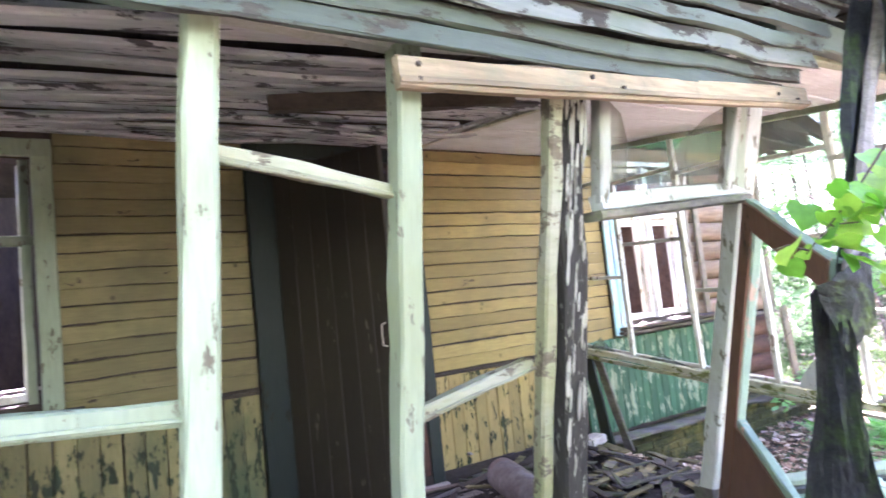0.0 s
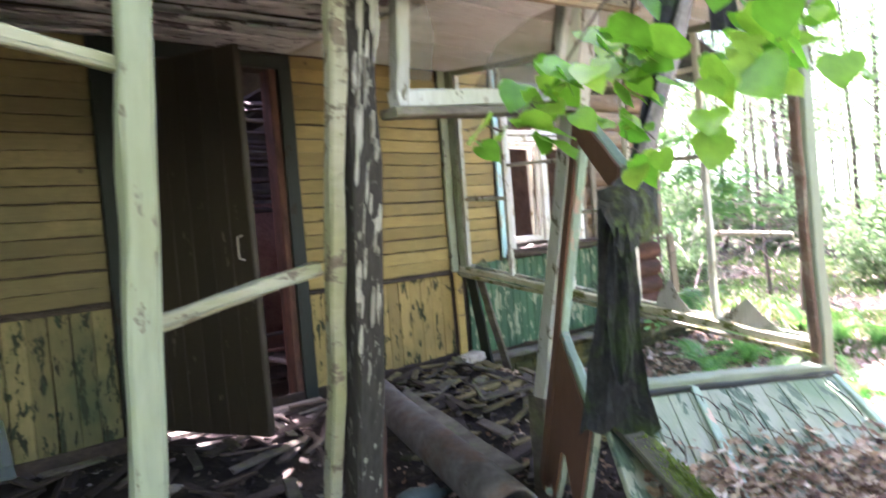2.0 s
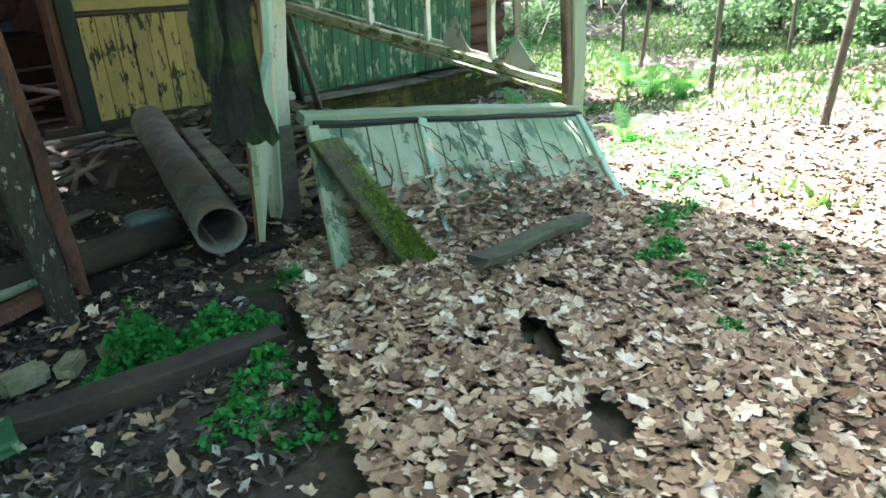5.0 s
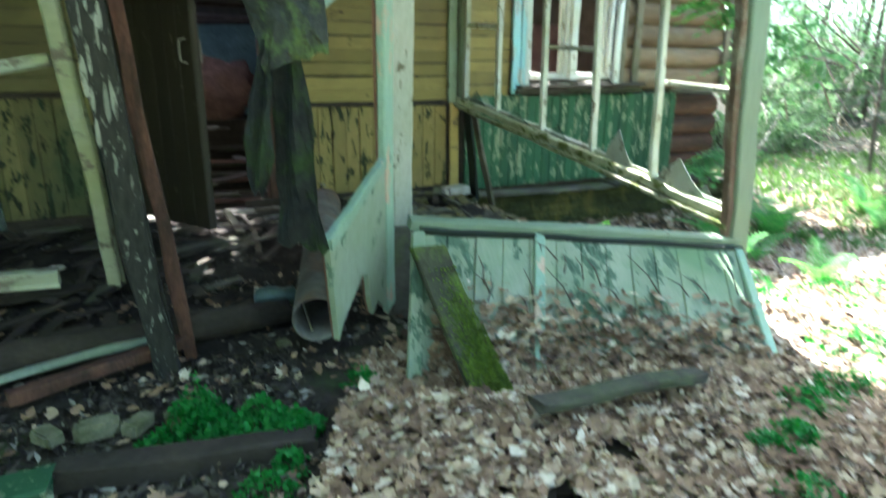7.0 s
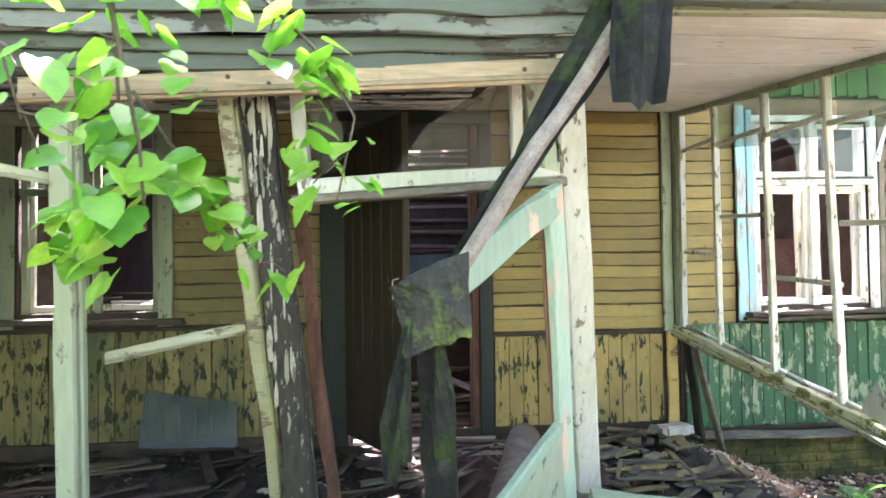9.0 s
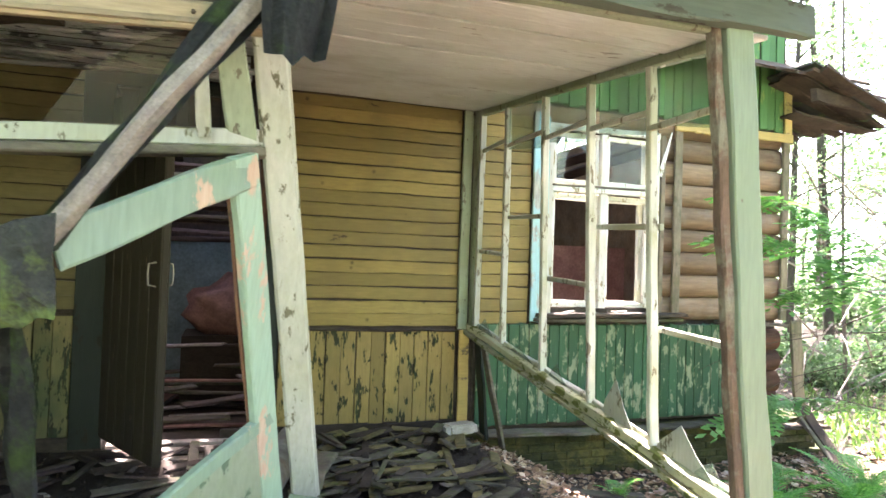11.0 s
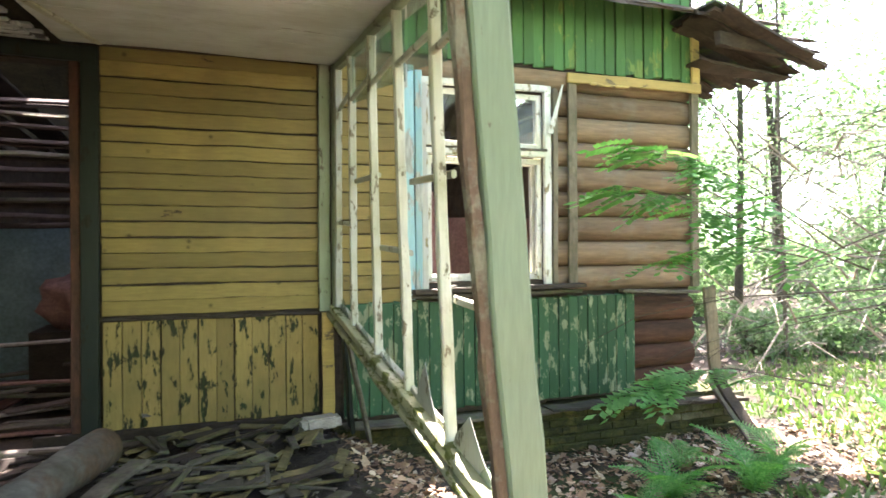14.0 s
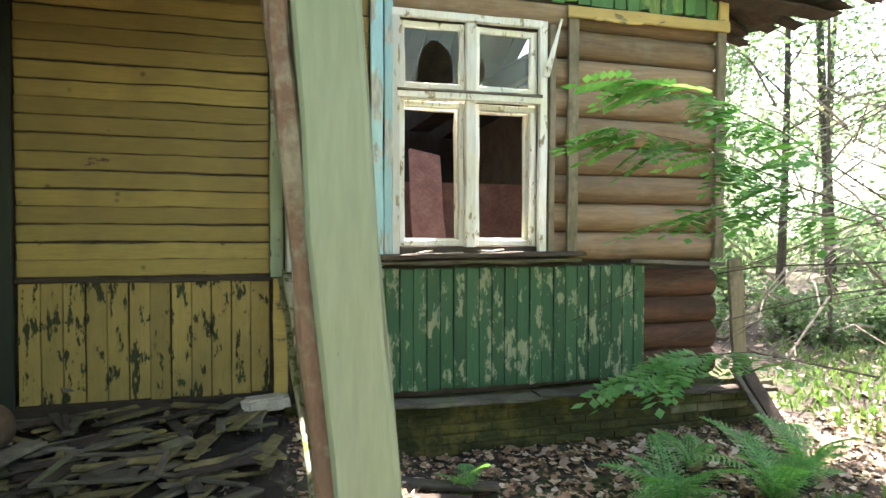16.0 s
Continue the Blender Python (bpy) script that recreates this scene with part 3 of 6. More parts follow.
for k, (y, z) in enumerate(((-0.06, 0.04), (-0.19, 0.025), (-0.33, 0.0))):
    part("board", bar((-1.15, y, z), (-0.02 + 0.05 * k, y - 0.02, z - 0.01), 0.09, 0.03, (0, 1, 0), 0.004, 6, ragged=0.04, seed=k), DEADWOOD, threshold)

# ---- left window ----
lw = empty("window_1", (-3.19, 0.02, 1.1), "broken window with pale green frame and no glass", "window", kind="structure")
casing("window_frame", LWIN[0], LWIN[1], LWIN[2], LWIN[3], 0.11, PALE, lw)
part("window_sill", bar((-3.92, -0.06, 1.05), (-2.46, -0.06, 1.03), 0.14, 0.045, (0, 1, 0), 0.005, 8, ragged=0.03, seed=2), GREY_WOOD, lw, "rotten grey sill")
for x in (-3.68, -3.22, -3.14, -2.70):
    part("sash", bar((x, 0.08, 1.10), (x, 0.08, 2.55), 0.05, 0.045, seed=int(-x * 10)), PALE, lw)
part("sash", bar((-3.72, 0.08, 2.05), (-2.66, 0.08, 2.06), 0.05, 0.06, (0, 1, 0), seed=4), PALE, lw)
part("pane", block(-3.66, -3.24, 0.078, 0.082, 2.09, 2.52), GLASS, lw, "dusty upper pane")

for x in (-3.66, -3.19, -2.72):
    part("inner_sash", bar((x, 0.14, 1.12), (x + 0.01, 0.14, 2.53), 0.045, 0.04, seed=int(-x * 7)), WHITE, lw, "white inner sash bar")
part("inner_sash", bar((-3.70, 0.142, 1.13), (-2.68, 0.142, 1.14), 0.04, 0.05, (0, 1, 0), seed=44), WHITE, lw)

# ---- right window ----
rw = empty("window_2", (2.85, 0.02, 1.03), "white-painted four-light window with broken panes", "window", kind="structure")
X0, X1, Z0, Z1 = RWIN
part("window_frame", bar((X0 - 0.01, -0.02, 0.99), (X0 - 0.01, -0.02, 2.70), 0.055, 0.05, seed=1), WHITE, rw)
part("window_frame", bar((X1 + 0.015, -0.02, 0.99), (X1 + 0.015, -0.02, 2.70), 0.06, 0.05, seed=2), WHITE, rw)
part("window_frame", bar((X0 - 0.04, -0.023, 2.675), (X1 + 0.045, -0.023, 2.685), 0.05, 0.055, (0, 1, 0), seed=3), WHITE, rw)
part("mullion", bar((2.855, 0.0, 1.05), (2.855, 0.0, 2.65), 0.075, 0.06, seed=4), WHITE, rw)
part("transom", bar((X0, -0.015, 2.115), (X1, -0.015, 2.125), 0.075, 0.05, (0, 1, 0), seed=5), WHITE, rw)
part("transom", bar((X0, -0.035, 2.15), (X1, -0.035, 2.16), 0.05, 0.02, (0, 1, 0), seed=6), GREY_WOOD, rw, "weathered drip strip")
for a, b in ((2.335, 2.815), (2.895, 3.375)):
    for z0, z1, pane in ((2.175, 2.64, True), (1.06, 2.085, False)):
        sash = part("sash", bar((a + 0.02, 0.035, z0), (a + 0.02, 0.035, z1), 0.04, 0.04, seed=int(a * 9)), WHITE, rw)
        part("rail", bar((b - 0.02, 0.035, z0), (b - 0.02, 0.035, z1), 0.04, 0.04, seed=3), WHITE, sash)
        part("rail", bar((a, 0.036, z1 - 0.02), (b, 0.036, z1 - 0.02), 0.037, 0.045, (0, 1, 0), seed=2), WHITE, sash)
        part("rail", bar((a, 0.036, z0 + 0.02), (b, 0.036, z0 + 0.02), 0.037, 0.045, (0, 1, 0), seed=5), WHITE, sash)
        if pane:
            hole = [(0.28, 0.42), (0.36, 0.66), (0.52, 0.80), (0.70, 0.74), (0.86, 0.52), (0.90, 0.0), (0.24, 0.0)] if a < 2.5 else [(0.0, 0.30), (0.10, 0.55), (0.14, 0.35), (0.10, 0.10)]
            ring = [(a + 0.03, z0 + 0.03), (a + 0.03, z1 - 0.03), (b - 0.03, z1 - 0.03), (b - 0.03, z0 + 0.03)]
            w, h = b - a - 0.06, z1 - z0 - 0.06
            inner = [(a + 0.03 + u * w, z0 + 0.03 + v * h) for u, v in hole]
            bm = bmesh.new()
            outer = [bm.verts.new((x, 0.04, z)) for x, z in ring]
            inn = [bm.verts.new((x, 0.04, z)) for x, z in inner]
            es = [bm.edges.new((outer[i], outer[(i + 1) % 4])) for i in range(4)] + [bm.edges.new((inn[i], inn[(i + 1) % len(inn)])) for i in range(len(inn))]
            bmesh.ops.triangle_fill(bm, edges=es, use_beauty=True)
            ob = part("pane", bm, GLASS, sash, "broken dusty pane")
for a, b in ((2.33, 2.83), (2.88, 3.38)):
    inner = part("inner_sash", bar((a + 0.025, 0.135, 1.06), (a + 0.025, 0.135, 2.08), 0.05, 0.045, seed=int(a * 7)), WHITE, rw, "white inner winter sash")
    part("rail", bar((b - 0.025, 0.135, 1.06), (b - 0.025, 0.135, 2.08), 0.05, 0.045, seed=31), WHITE, inner)
    part("rail", bar((a, 0.137, 2.06), (b, 0.137, 2.06), 0.045, 0.05, (0, 1, 0), seed=32), WHITE, inner)
    part("rail", bar((a, 0.137, 1.085), (b, 0.137, 1.085), 0.045, 0.05, (0, 1, 0), seed=33), WHITE, inner)
for x in (X0 + 0.012, X1 - 0.012):
    part("reveal", bar((x, 0.10, 1.05), (x, 0.10, 2.65), 0.02, 0.13, seed=34), WHITE, rw, "white painted reveal board")
part("window_sill", bar((2.18, -0.07, 0.985), (3.72, -0.07, 1.0), 0.17, 0.035, (0, 1, 0), 0.006, 9, ragged=0.03, seed=7), DARK_WOOD, rw, "dark rotten sill boards")
part("window_sill", bar((2.16, -0.05, 0.945), (3.70, -0.05, 0.955), 0.12, 0.03, (0, 1, 0), 0.006, 9, ragged=0.03, seed=8), GREY_WOOD, rw)
part("splinter", bar((3.42, -0.07, 2.30), (3.53, -0.10, 2.72), 0.055, 0.008, (1, 0, 0), 0.003, 5, 0.002, 0.25, seed=3), WHITE, rw, "white splinter hanging from the frame")
for k, (x, z, s) in enumerate(((2.95, 1.02, 0.05), (3.02, 1.015, 0.07), (2.72, 1.01, 0.06), (2.5, 1.01, 0.05), (3.12, 1.01, 0.04))):
    v, f = bar((x - s, -0.08, z), (x + s, -0.05, z + 0.015 * (k % 2)), 0.05, 0.012, (0, 1, 0), 0.004, 3, ragged=0.02, seed=k)
    tagged(part("glass_shard", (v, f), STONE), "pale broken putty and glass on the sill", "shard", "shards on the window sill")
blue = empty("shutter", (2.19, -0.03, 0.95), "light blue peeling board shutter beside the window", "shutter")
part("board", bar((2.165, -0.03, 0.93), (2.17, -0.03, 2.78), 0.085, 0.03, seed=2, ragged=0.02), BLUE, blue)
part("board", bar((2.245, -0.035, 0.95), (2.25, -0.035, 2.74), 0.06, 0.03, seed=3, ragged=0.02), BLUE, blue)

# ---- log wall ----
log_wall = tagged(part("log_wall", holed_wall(3.42, 5.02, -0.02, 3.6, 0.10, 0.2, []), DARK_WOOD), "brown rounded log wall with wooden battens", "wall", kind="structure")


def log_mesh(x0, x1, r, seed, material=LOG):
    n, sides = 10, 14
    verts, faces = [], []
    for i in range(n + 1):
        x = x0 + (x1 - x0) * i / n
        for j in range(sides):
            a = math.pi * (j / (sides - 1)) + math.pi / 2
            g = r * (1 + 0.05 * noise.noise(Vector((x * 1.5, j * 0.6, seed))) + 0.025 * noise.noise(Vector((x * 7, j * 2.0, seed))))
            verts.append((x, math.cos(a) * g * 0.9, math.sin(a) * g))
    for i in range(n):
        for j in range(sides - 1):
            faces.append((i * sides + j, i * sides + j + 1, (i + 1) * sides + j + 1, (i + 1) * sides + j))
    return mesh_of("log", verts, faces, material, True)


logs = [log_mesh(0, 1.58, 0.112, s) for s in (1.0, 4.0, 8.0)]
for i in range(9):
    piece(logs[i % 3], "log", (3.42, 0.10, 1.06 + i * 0.221 - 0.01), log_wall)
piece(log_mesh(0, 2.05, 0.10, 3.0), "log", (1.62, 0.075, 2.80), log_wall, label="log over the window")
red = [log_mesh(0, 0.86, 0.115, s, LOG_RED) for s in (2.0, 6.0)]
for i in range(4):
    piece(red[i % 2], "log", (4.14, 0.10, 0.10 + i * 0.215), log_wall, label="rotten red-brown log")
part("batten", bar((3.655, -0.035, 0.99), (3.665, -0.03, 2.77), 0.085, 0.03, seed=4), TAN_WOOD, log_wall, "weathered vertical batten")
part("batten", bar((3.49, -0.015, 0.99), (3.50, -0.015, 2.70), 0.05, 0.03, seed=5), TAN_WOOD, log_wall)
part("batten", bar((4.985, -0.03, 0.95), (4.99, -0.03, 2.78), 0.085, 0.035, seed=6), TAN_WOOD, log_wall, "weathered corner batten")
part("board", bar((3.60, -0.06, 2.80), (5.04, -0.06, 2.81), 0.03, 0.085, (0, 1, 0), 0.003, 8, seed=7), OCHRE, log_wall, "ochre painted horizontal board")
part("board", bar((3.82, -0.08, 2.755), (4.22, -0.085, 2.752), 0.02, 0.025, (0, 1, 0), 0.003, 4, ragged=0.02, seed=8), OCHRE, log_wall)
part("board", bar((5.17, -0.10, 0.0), (5.10, -0.09, 0.93), 0.13, 0.035, (1, 0, 0), 0.006, 6, ragged=0.06, seed=9), TAN_WOOD, log_wall, "loose splintered corner board")
part("board", bar((4.15, -0.06, 0.93), (5.0, -0.05, 0.90), 0.10, 0.03, (0, 1, 0), 0.006, 6, ragged=0.04, seed=10), GREY_WOOD, log_wall)

green_wall = empty("lower_cladding", (2.85, 0.0, 0.0), "dark green peeling lower boards below the window", "wall", kind="structure")
part("backing", block(1.62, 4.29, 0.012, 0.03, 0.0, 0.9), DARK_WOOD, green_wall)
gable = empty("gable_cladding", (3.3, 0.0, 2.9), "green-painted upright boards under the eaves", "wall", kind="structure")
part("backing", block(1.0, 5.0, 0.0, 0.10, 2.86, 4.4), DARK_WOOD, gable)
part("trim", bar((4.99, -0.05, 2.84), (4.99, -0.05, 3.45), 0.09, 0.03, seed=3), OCHRE, gable, "ochre corner board")

# ---- plinth ----
plinth = empty("plinth", (3.4, -0.1, -0.5), "mossy brick plinth with a rotten board on top", "plinth", kind="structure")
part("core", block(1.55, 5.3, -0.10, 0.3, -0.9, -0.03), PLINTH, plinth)
part("drip_board", bar((1.62, -0.17, 0.0), (3.4, -0.18, -0.02), 0.18, 0.025, (0, 1, 0), 0.012, 12, ragged=0.05, seed=4), GREY_WOOD, plinth, "warped grey board")
part("drip_board", bar((3.3, -0.19, -0.01), (4.55, -0.17, -0.04), 0.17, 0.025, (0, 1, 0), 0.012, 10, ragged=0.05, seed=5), GREY_WOOD, plinth)
part("drip_board", bar((4.5, -0.17, -0.07), (5.4, -0.17, -0.10), 0.2, 0.03, (0, 1, 0), 0.012, 8, ragged=0.05, seed=6), DARK_WOOD, plinth)

# No end wall known here; added out of view to darken the floor.
wall_side = tagged(part("wall_side", block(-4.42, -4.30, -3.1, 0.02, -0.1, 2.7), PALE_BOARDS), "unseen boarded end wall added to shade the veranda", "wall", kind="structure")


def block_sloped(x0, x1, y0, z0, y1, z1, thick=0.012):
    v = [(x, y, z + t) for x in (x0, x1) for y, z in ((y0, z0), (y1, z1)) for t in (0, thick)]
    return v, [(0, 1, 3, 2), (4, 6, 7, 5), (0, 4, 5, 1), (2, 3, 7, 6), (0, 2, 6, 4), (1, 5, 7, 3)]


# ---- rest of the house, inner rooms ----
house = empty("house_shell", (0, 3.5, 0), "old single-storey wooden house with sagging roof", "house", kind="structure")
part("wall", block(4.9, 5.04, 0.2, 6.5, -0.5, 3.4), LOG, house)
part("wall", block(-6.1, -5.95, 0.03, 6.5, -0.5, 3.4), LOG, house)
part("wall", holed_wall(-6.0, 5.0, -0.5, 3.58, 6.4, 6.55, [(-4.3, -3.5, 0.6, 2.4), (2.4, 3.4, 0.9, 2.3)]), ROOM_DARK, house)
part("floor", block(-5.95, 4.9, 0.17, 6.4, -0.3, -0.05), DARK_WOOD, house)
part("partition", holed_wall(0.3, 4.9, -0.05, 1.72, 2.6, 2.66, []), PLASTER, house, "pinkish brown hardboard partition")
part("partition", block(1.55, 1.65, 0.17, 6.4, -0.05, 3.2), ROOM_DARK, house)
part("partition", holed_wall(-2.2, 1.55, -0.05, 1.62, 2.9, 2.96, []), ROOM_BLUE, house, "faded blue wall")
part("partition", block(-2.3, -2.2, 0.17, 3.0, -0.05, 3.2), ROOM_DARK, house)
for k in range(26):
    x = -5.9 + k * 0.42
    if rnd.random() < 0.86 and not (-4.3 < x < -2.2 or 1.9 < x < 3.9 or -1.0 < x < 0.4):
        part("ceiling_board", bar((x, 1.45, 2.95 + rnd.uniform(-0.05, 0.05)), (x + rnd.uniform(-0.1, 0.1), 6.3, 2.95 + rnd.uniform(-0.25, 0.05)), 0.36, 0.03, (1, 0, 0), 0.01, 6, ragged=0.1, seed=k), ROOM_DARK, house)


def sheet_over(points, thick):
    """A thin layer with a torn outline, given its lower face."""
    k = len(points)
    return [Vector(p) for p in points] + [Vector(p) + Vector((0, 0, thick)) for p in points], [tuple(range(k - 1, -1, -1)), tuple(range(k, 2 * k))] + [(i, (i + 1) % k, (i + 1) % k + k, i + k) for i in range(k)]


def roof_sheet(y0, z0, y1, z1, x0, x1, seed, gaps):
    out = []
    n = int((x1 - x0) / 0.24)
    for i in range(n):
        if rnd.random() < gaps:
            continue
        x = x0 + (x1 - x0) * (i + 0.5) / n
        out.append(bar((x, y0, z0), (x + rnd.uniform(-0.02, 0.02), y1, z1), 0.235, 0.03, (1, 0, 0), 0.006, 6, ragged=0.12, seed=seed + i))
    return join(*out)


part("roof", roof_sheet(-0.45, 3.35, 0.7, 3.95, -6.4, 5.6, 3, 0.0), DARK_WOOD, house, "dark rotten roof boards")
for a, b, gap in ((-6.4, -3.9, 0.1), (-3.9, -2.5, 0.95), (-2.5, -1.3, 0.35), (-1.3, -0.5, 0.8), (-0.5, 0.9, 0.22), (0.9, 2.2, 0.06), (2.2, 4.4, 0.95), (4.4, 5.6, 0.2)):
    part("roof", roof_sheet(0.7, 3.95, 3.3, 5.3, a, b, 3, gap), DARK_WOOD, house, "rotten roof boards with holes")
part("roof", roof_sheet(7.0, 3.25, 3.3, 5.3, -6.4, 5.6, 53, 0.0), DARK_WOOD, house)
# Unseen layer, added to close the bright gaps between the boards.
part("roof", block_sloped(-6.4, 5.6, 7.02, 3.28, 3.3, 5.34), FELT, house, "unseen felt layer added to stop light through the rear roof")
for k, (x, z) in enumerate(((5.18, 3.12), (5.36, 3.10), (5.55, 3.06), (5.74, 3.05), (5.9, 3.02))):
    part("eave_board", bar((x, -0.5 - 0.1 * (k % 2), z + 0.12), (x + 0.03, 1.5, z + 1.05), 0.2, 0.03, (1, 0, 0), 0.01, 6, ragged=0.15, seed=k + 30), DARK_WOOD, house, "ragged rotten eave board")
for k in range(18):
    y = -0.62 + 0.125 * k
    part("eave_board", bar((4.75, y, 3.36), (5.75 + rnd.uniform(-0.15, 0.4), y + rnd.uniform(-0.02, 0.02), 3.02 + rnd.uniform(-0.05, 0.05)), 0.13, 0.03, (0, 1, 0), 0.01, 6, ragged=0.12, seed=k + 70), DARK_WOOD, house, "ragged rotten eave board")
# Backing sheet, added to block the light between the eave boards.
part("eave_felt", sheet_over([(4.72, -0.60, 3.40), (5.25, -0.62, 3.22), (5.58, -0.55, 3.09), (5.80, -0.30, 3.02), (5.66, 0.0, 3.06), (5.86, 0.35, 3.00), (5.70, 0.9, 3.05), (5.82, 1.6, 3.02), (4.72, 1.7, 3.40)], 0.02), FELT, house, "dark ragged backing sheet added to close the eave's gaps")
part("eave_board", bar((4.9, -0.42, 3.18), (6.15, -0.46, 3.02), 0.06, 0.12, (0, 1, 0), 0.015, 8, ragged=0.1, taper=0.5, seed=44), DARK_WOOD, house)
part("eave_board", bar((4.95, -0.1, 3.02), (5.95, -0.2, 2.95), 0.3, 0.03, (0, 1, 0), 0.02, 8, ragged=0.15, taper=0.6, seed=45), DARK_WOOD, house)

# ---- debris inside the rooms ----
def plank_heap(name, label, cx, cy, z, sx, sy, n, group, mats, lmin=0.4, lmax=1.2, high=0.25, parts=True):
    heap = empty(name, (cx, cy, z), label, "debris", group)
    for k in range(n):
        a = rnd.uniform(-0.5, 0.5) + (math.pi / 2 if rnd.random() < 0.25 else 0)
        l = rnd.uniform(lmin, lmax) / 2
        x, y = cx + rnd.uniform(-sx, sx), cy + rnd.uniform(-sy, sy)
        zz = z + 0.02 + high * rnd.random() * rnd.random()
        t = rnd.uniform(-0.08, 0.08)
        part("plank", bar((x - l * math.cos(a), y - l * math.sin(a), zz - t * l), (x + l * math.cos(a), y + l * math.sin(a), zz + t * l), rnd.uniform(0.06, 0.14), 0.022, (-math.sin(a), math.cos(a), 0.15 * t), 0.004, 4, ragged=0.03, seed=k), mats[k % len(mats)], heap)
    return heap


plank_heap("debris_heap", "heap of collapsed dark planks inside the doorway", -0.5, 1.6, -0.05, 0.6, 1.0, 30, "debris", [DARK_WOOD, GREY_WOOD, DEADWOOD, ROOM_DARK, PLASTER, RUBBLE], 0.5, 1.4, 0.7)
plank_heap("debris_heap", "collapsed planks and boards below the broken window", -3.2, 1.3, 0.2, 0.7, 0.7, 22, "debris", [GREY_WOOD, STONE, DARK_WOOD], 0.5, 1.3, 1.1)
plank_heap("debris_heap", "dark boards leaning inside the room", 2.9, 1.8, 0.2, 0.5, 0.4, 14, "debris", [PLASTER, DARK_WOOD, BROWN], 0.5, 1.2, 1.3)
plank_heap("debris_heap", "pale collapsed ceiling laths heaped behind the broken window", -3.2, 0.75, 0.85, 0.45, 0.3, 16, "debris", [DEADWOOD, STONE, GREY_WOOD], 0.4, 0.9, 0.5)
# Plain block, added to hold the laths up at sill height.
part("support", block(-3.75, -2.65, 0.45, 1.05, -0.05, 0.85), DARK_WOOD, empty("broken_stove", (-3.2, 0.75, -0.05), "added dark block that carries the fallen laths", "stove"))
slab = empty("fallen_board", (3.05, 1.2, 0.0), "brown hardboard sheet leaning in the room", "board")
part("sheet", bar((2.95, 1.3, 0.4), (3.12, 2.3, 2.0), 0.35, 0.02, (1, 0.1, 0), 0.01, 5, seed=2, ragged=0.05), PLASTER, slab)
lath = empty("collapsed_ceiling", (-0.6, 2.2, 1.6), "fallen dark ceiling boards hanging inside the house", "debris")
for k in range(15):
    z = 1.62 + 0.075 * k
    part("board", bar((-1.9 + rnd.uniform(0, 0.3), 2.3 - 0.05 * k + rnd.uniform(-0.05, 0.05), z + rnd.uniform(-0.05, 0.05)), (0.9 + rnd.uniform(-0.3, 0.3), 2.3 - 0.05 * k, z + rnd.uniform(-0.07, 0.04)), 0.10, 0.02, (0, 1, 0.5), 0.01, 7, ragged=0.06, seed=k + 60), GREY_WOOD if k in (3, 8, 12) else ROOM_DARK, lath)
rag = empty("rag_heap", (-0.2, 1.9, 0.3), "dusty pink heap of rags on fallen boards", "rags")
bm = bmesh.new()
bmesh.ops.create_icosphere(bm, subdivisions=3, radius=0.5)
for v in bm.verts:
    v.co = Vector((v.co.x * 0.95, v.co.y * 0.7, v.co.z * 0.6)) * (1 + 0.45 * noise.noise(v.co * 4.0) + 0.2 * noise.noise(v.co * 11.0)) + Vector((-0.28, 1.9, 0.90))
part("cloth", bm, RAG, rag, smooth=True)
part("support", block(-0.8, 0.3, 1.6, 2.3, -0.05, 0.62), DARK_WOOD, rag)

def sheet(points, thick):
    """A flat piece with a broken outline and true thickness."""
    pts = [Vector(p) for p in points]
    n = (pts[1] - pts[0]).cross(pts[-1] - pts[0]).normalized() * thick / 2
    k = len(pts)
    return [p + n for p in pts] + [p - n for p in pts], [tuple(range(k)), tuple(range(2 * k - 1, k - 1, -1))] + [(i, i + k, (i + 1) % k + k, (i + 1) % k) for i in range(k)]


# ---- veranda: posts and rails ----
def post(label, p0, p1, w, d, material, seed, wear=0.004, ragged=0.0, name="veranda_post"):
    ob = empty(name, p1, label, "post", "veranda posts")
    part("shaft", bar(p0, p1, w, d, (1, 0, 0), wear, 12, 0.008, ragged=ragged, seed=seed), material, ob)
    side = Vector((w / 2 + 0.004, 0.012, 0))
    part("rebate", bar(Vector(p0) + side, Vector(p1) + side, 0.012, d * 0.5, (1, 0, 0), wear * 0.6, 12, 0.003, ragged=ragged, seed=seed), material, ob)
    return ob


POST_A = ((-2.395, -3.16, 2.30), (-2.475, -2.98, 0.50))
POST_B = ((-1.92, -3.13, 2.18), (-1.97, -2.94, 0.52))
POST_C = ((-1.44, -3.13, 2.04), (-1.335, -2.66, 0.40))
POST_C2 = ((-1.355, -3.08, 2.06), (-1.20, -2.60, -0.08))
POST_D = ((-0.335, -3.13, 2.36), (-0.06, -2.47, 0.45))
POST_E = ((1.418, -3.11, 2.42), (1.630, -3.10, -0.10))
post("pale green painted square veranda post", *POST_A, 0.065, 0.07, PALE, 1)
post("pale green painted veranda post with chipped edge", *POST_B, 0.068, 0.07, PALE, 2)
post("cream painted door post, foot broken off", *POST_C, 0.05, 0.05, LOOSE, 3, ragged=0.04)
c2 = post("flaking dark veranda post with strips of white paint", *POST_C2, 0.095, 0.09, PEELED, 4, 0.008)
fr = random.Random(8)
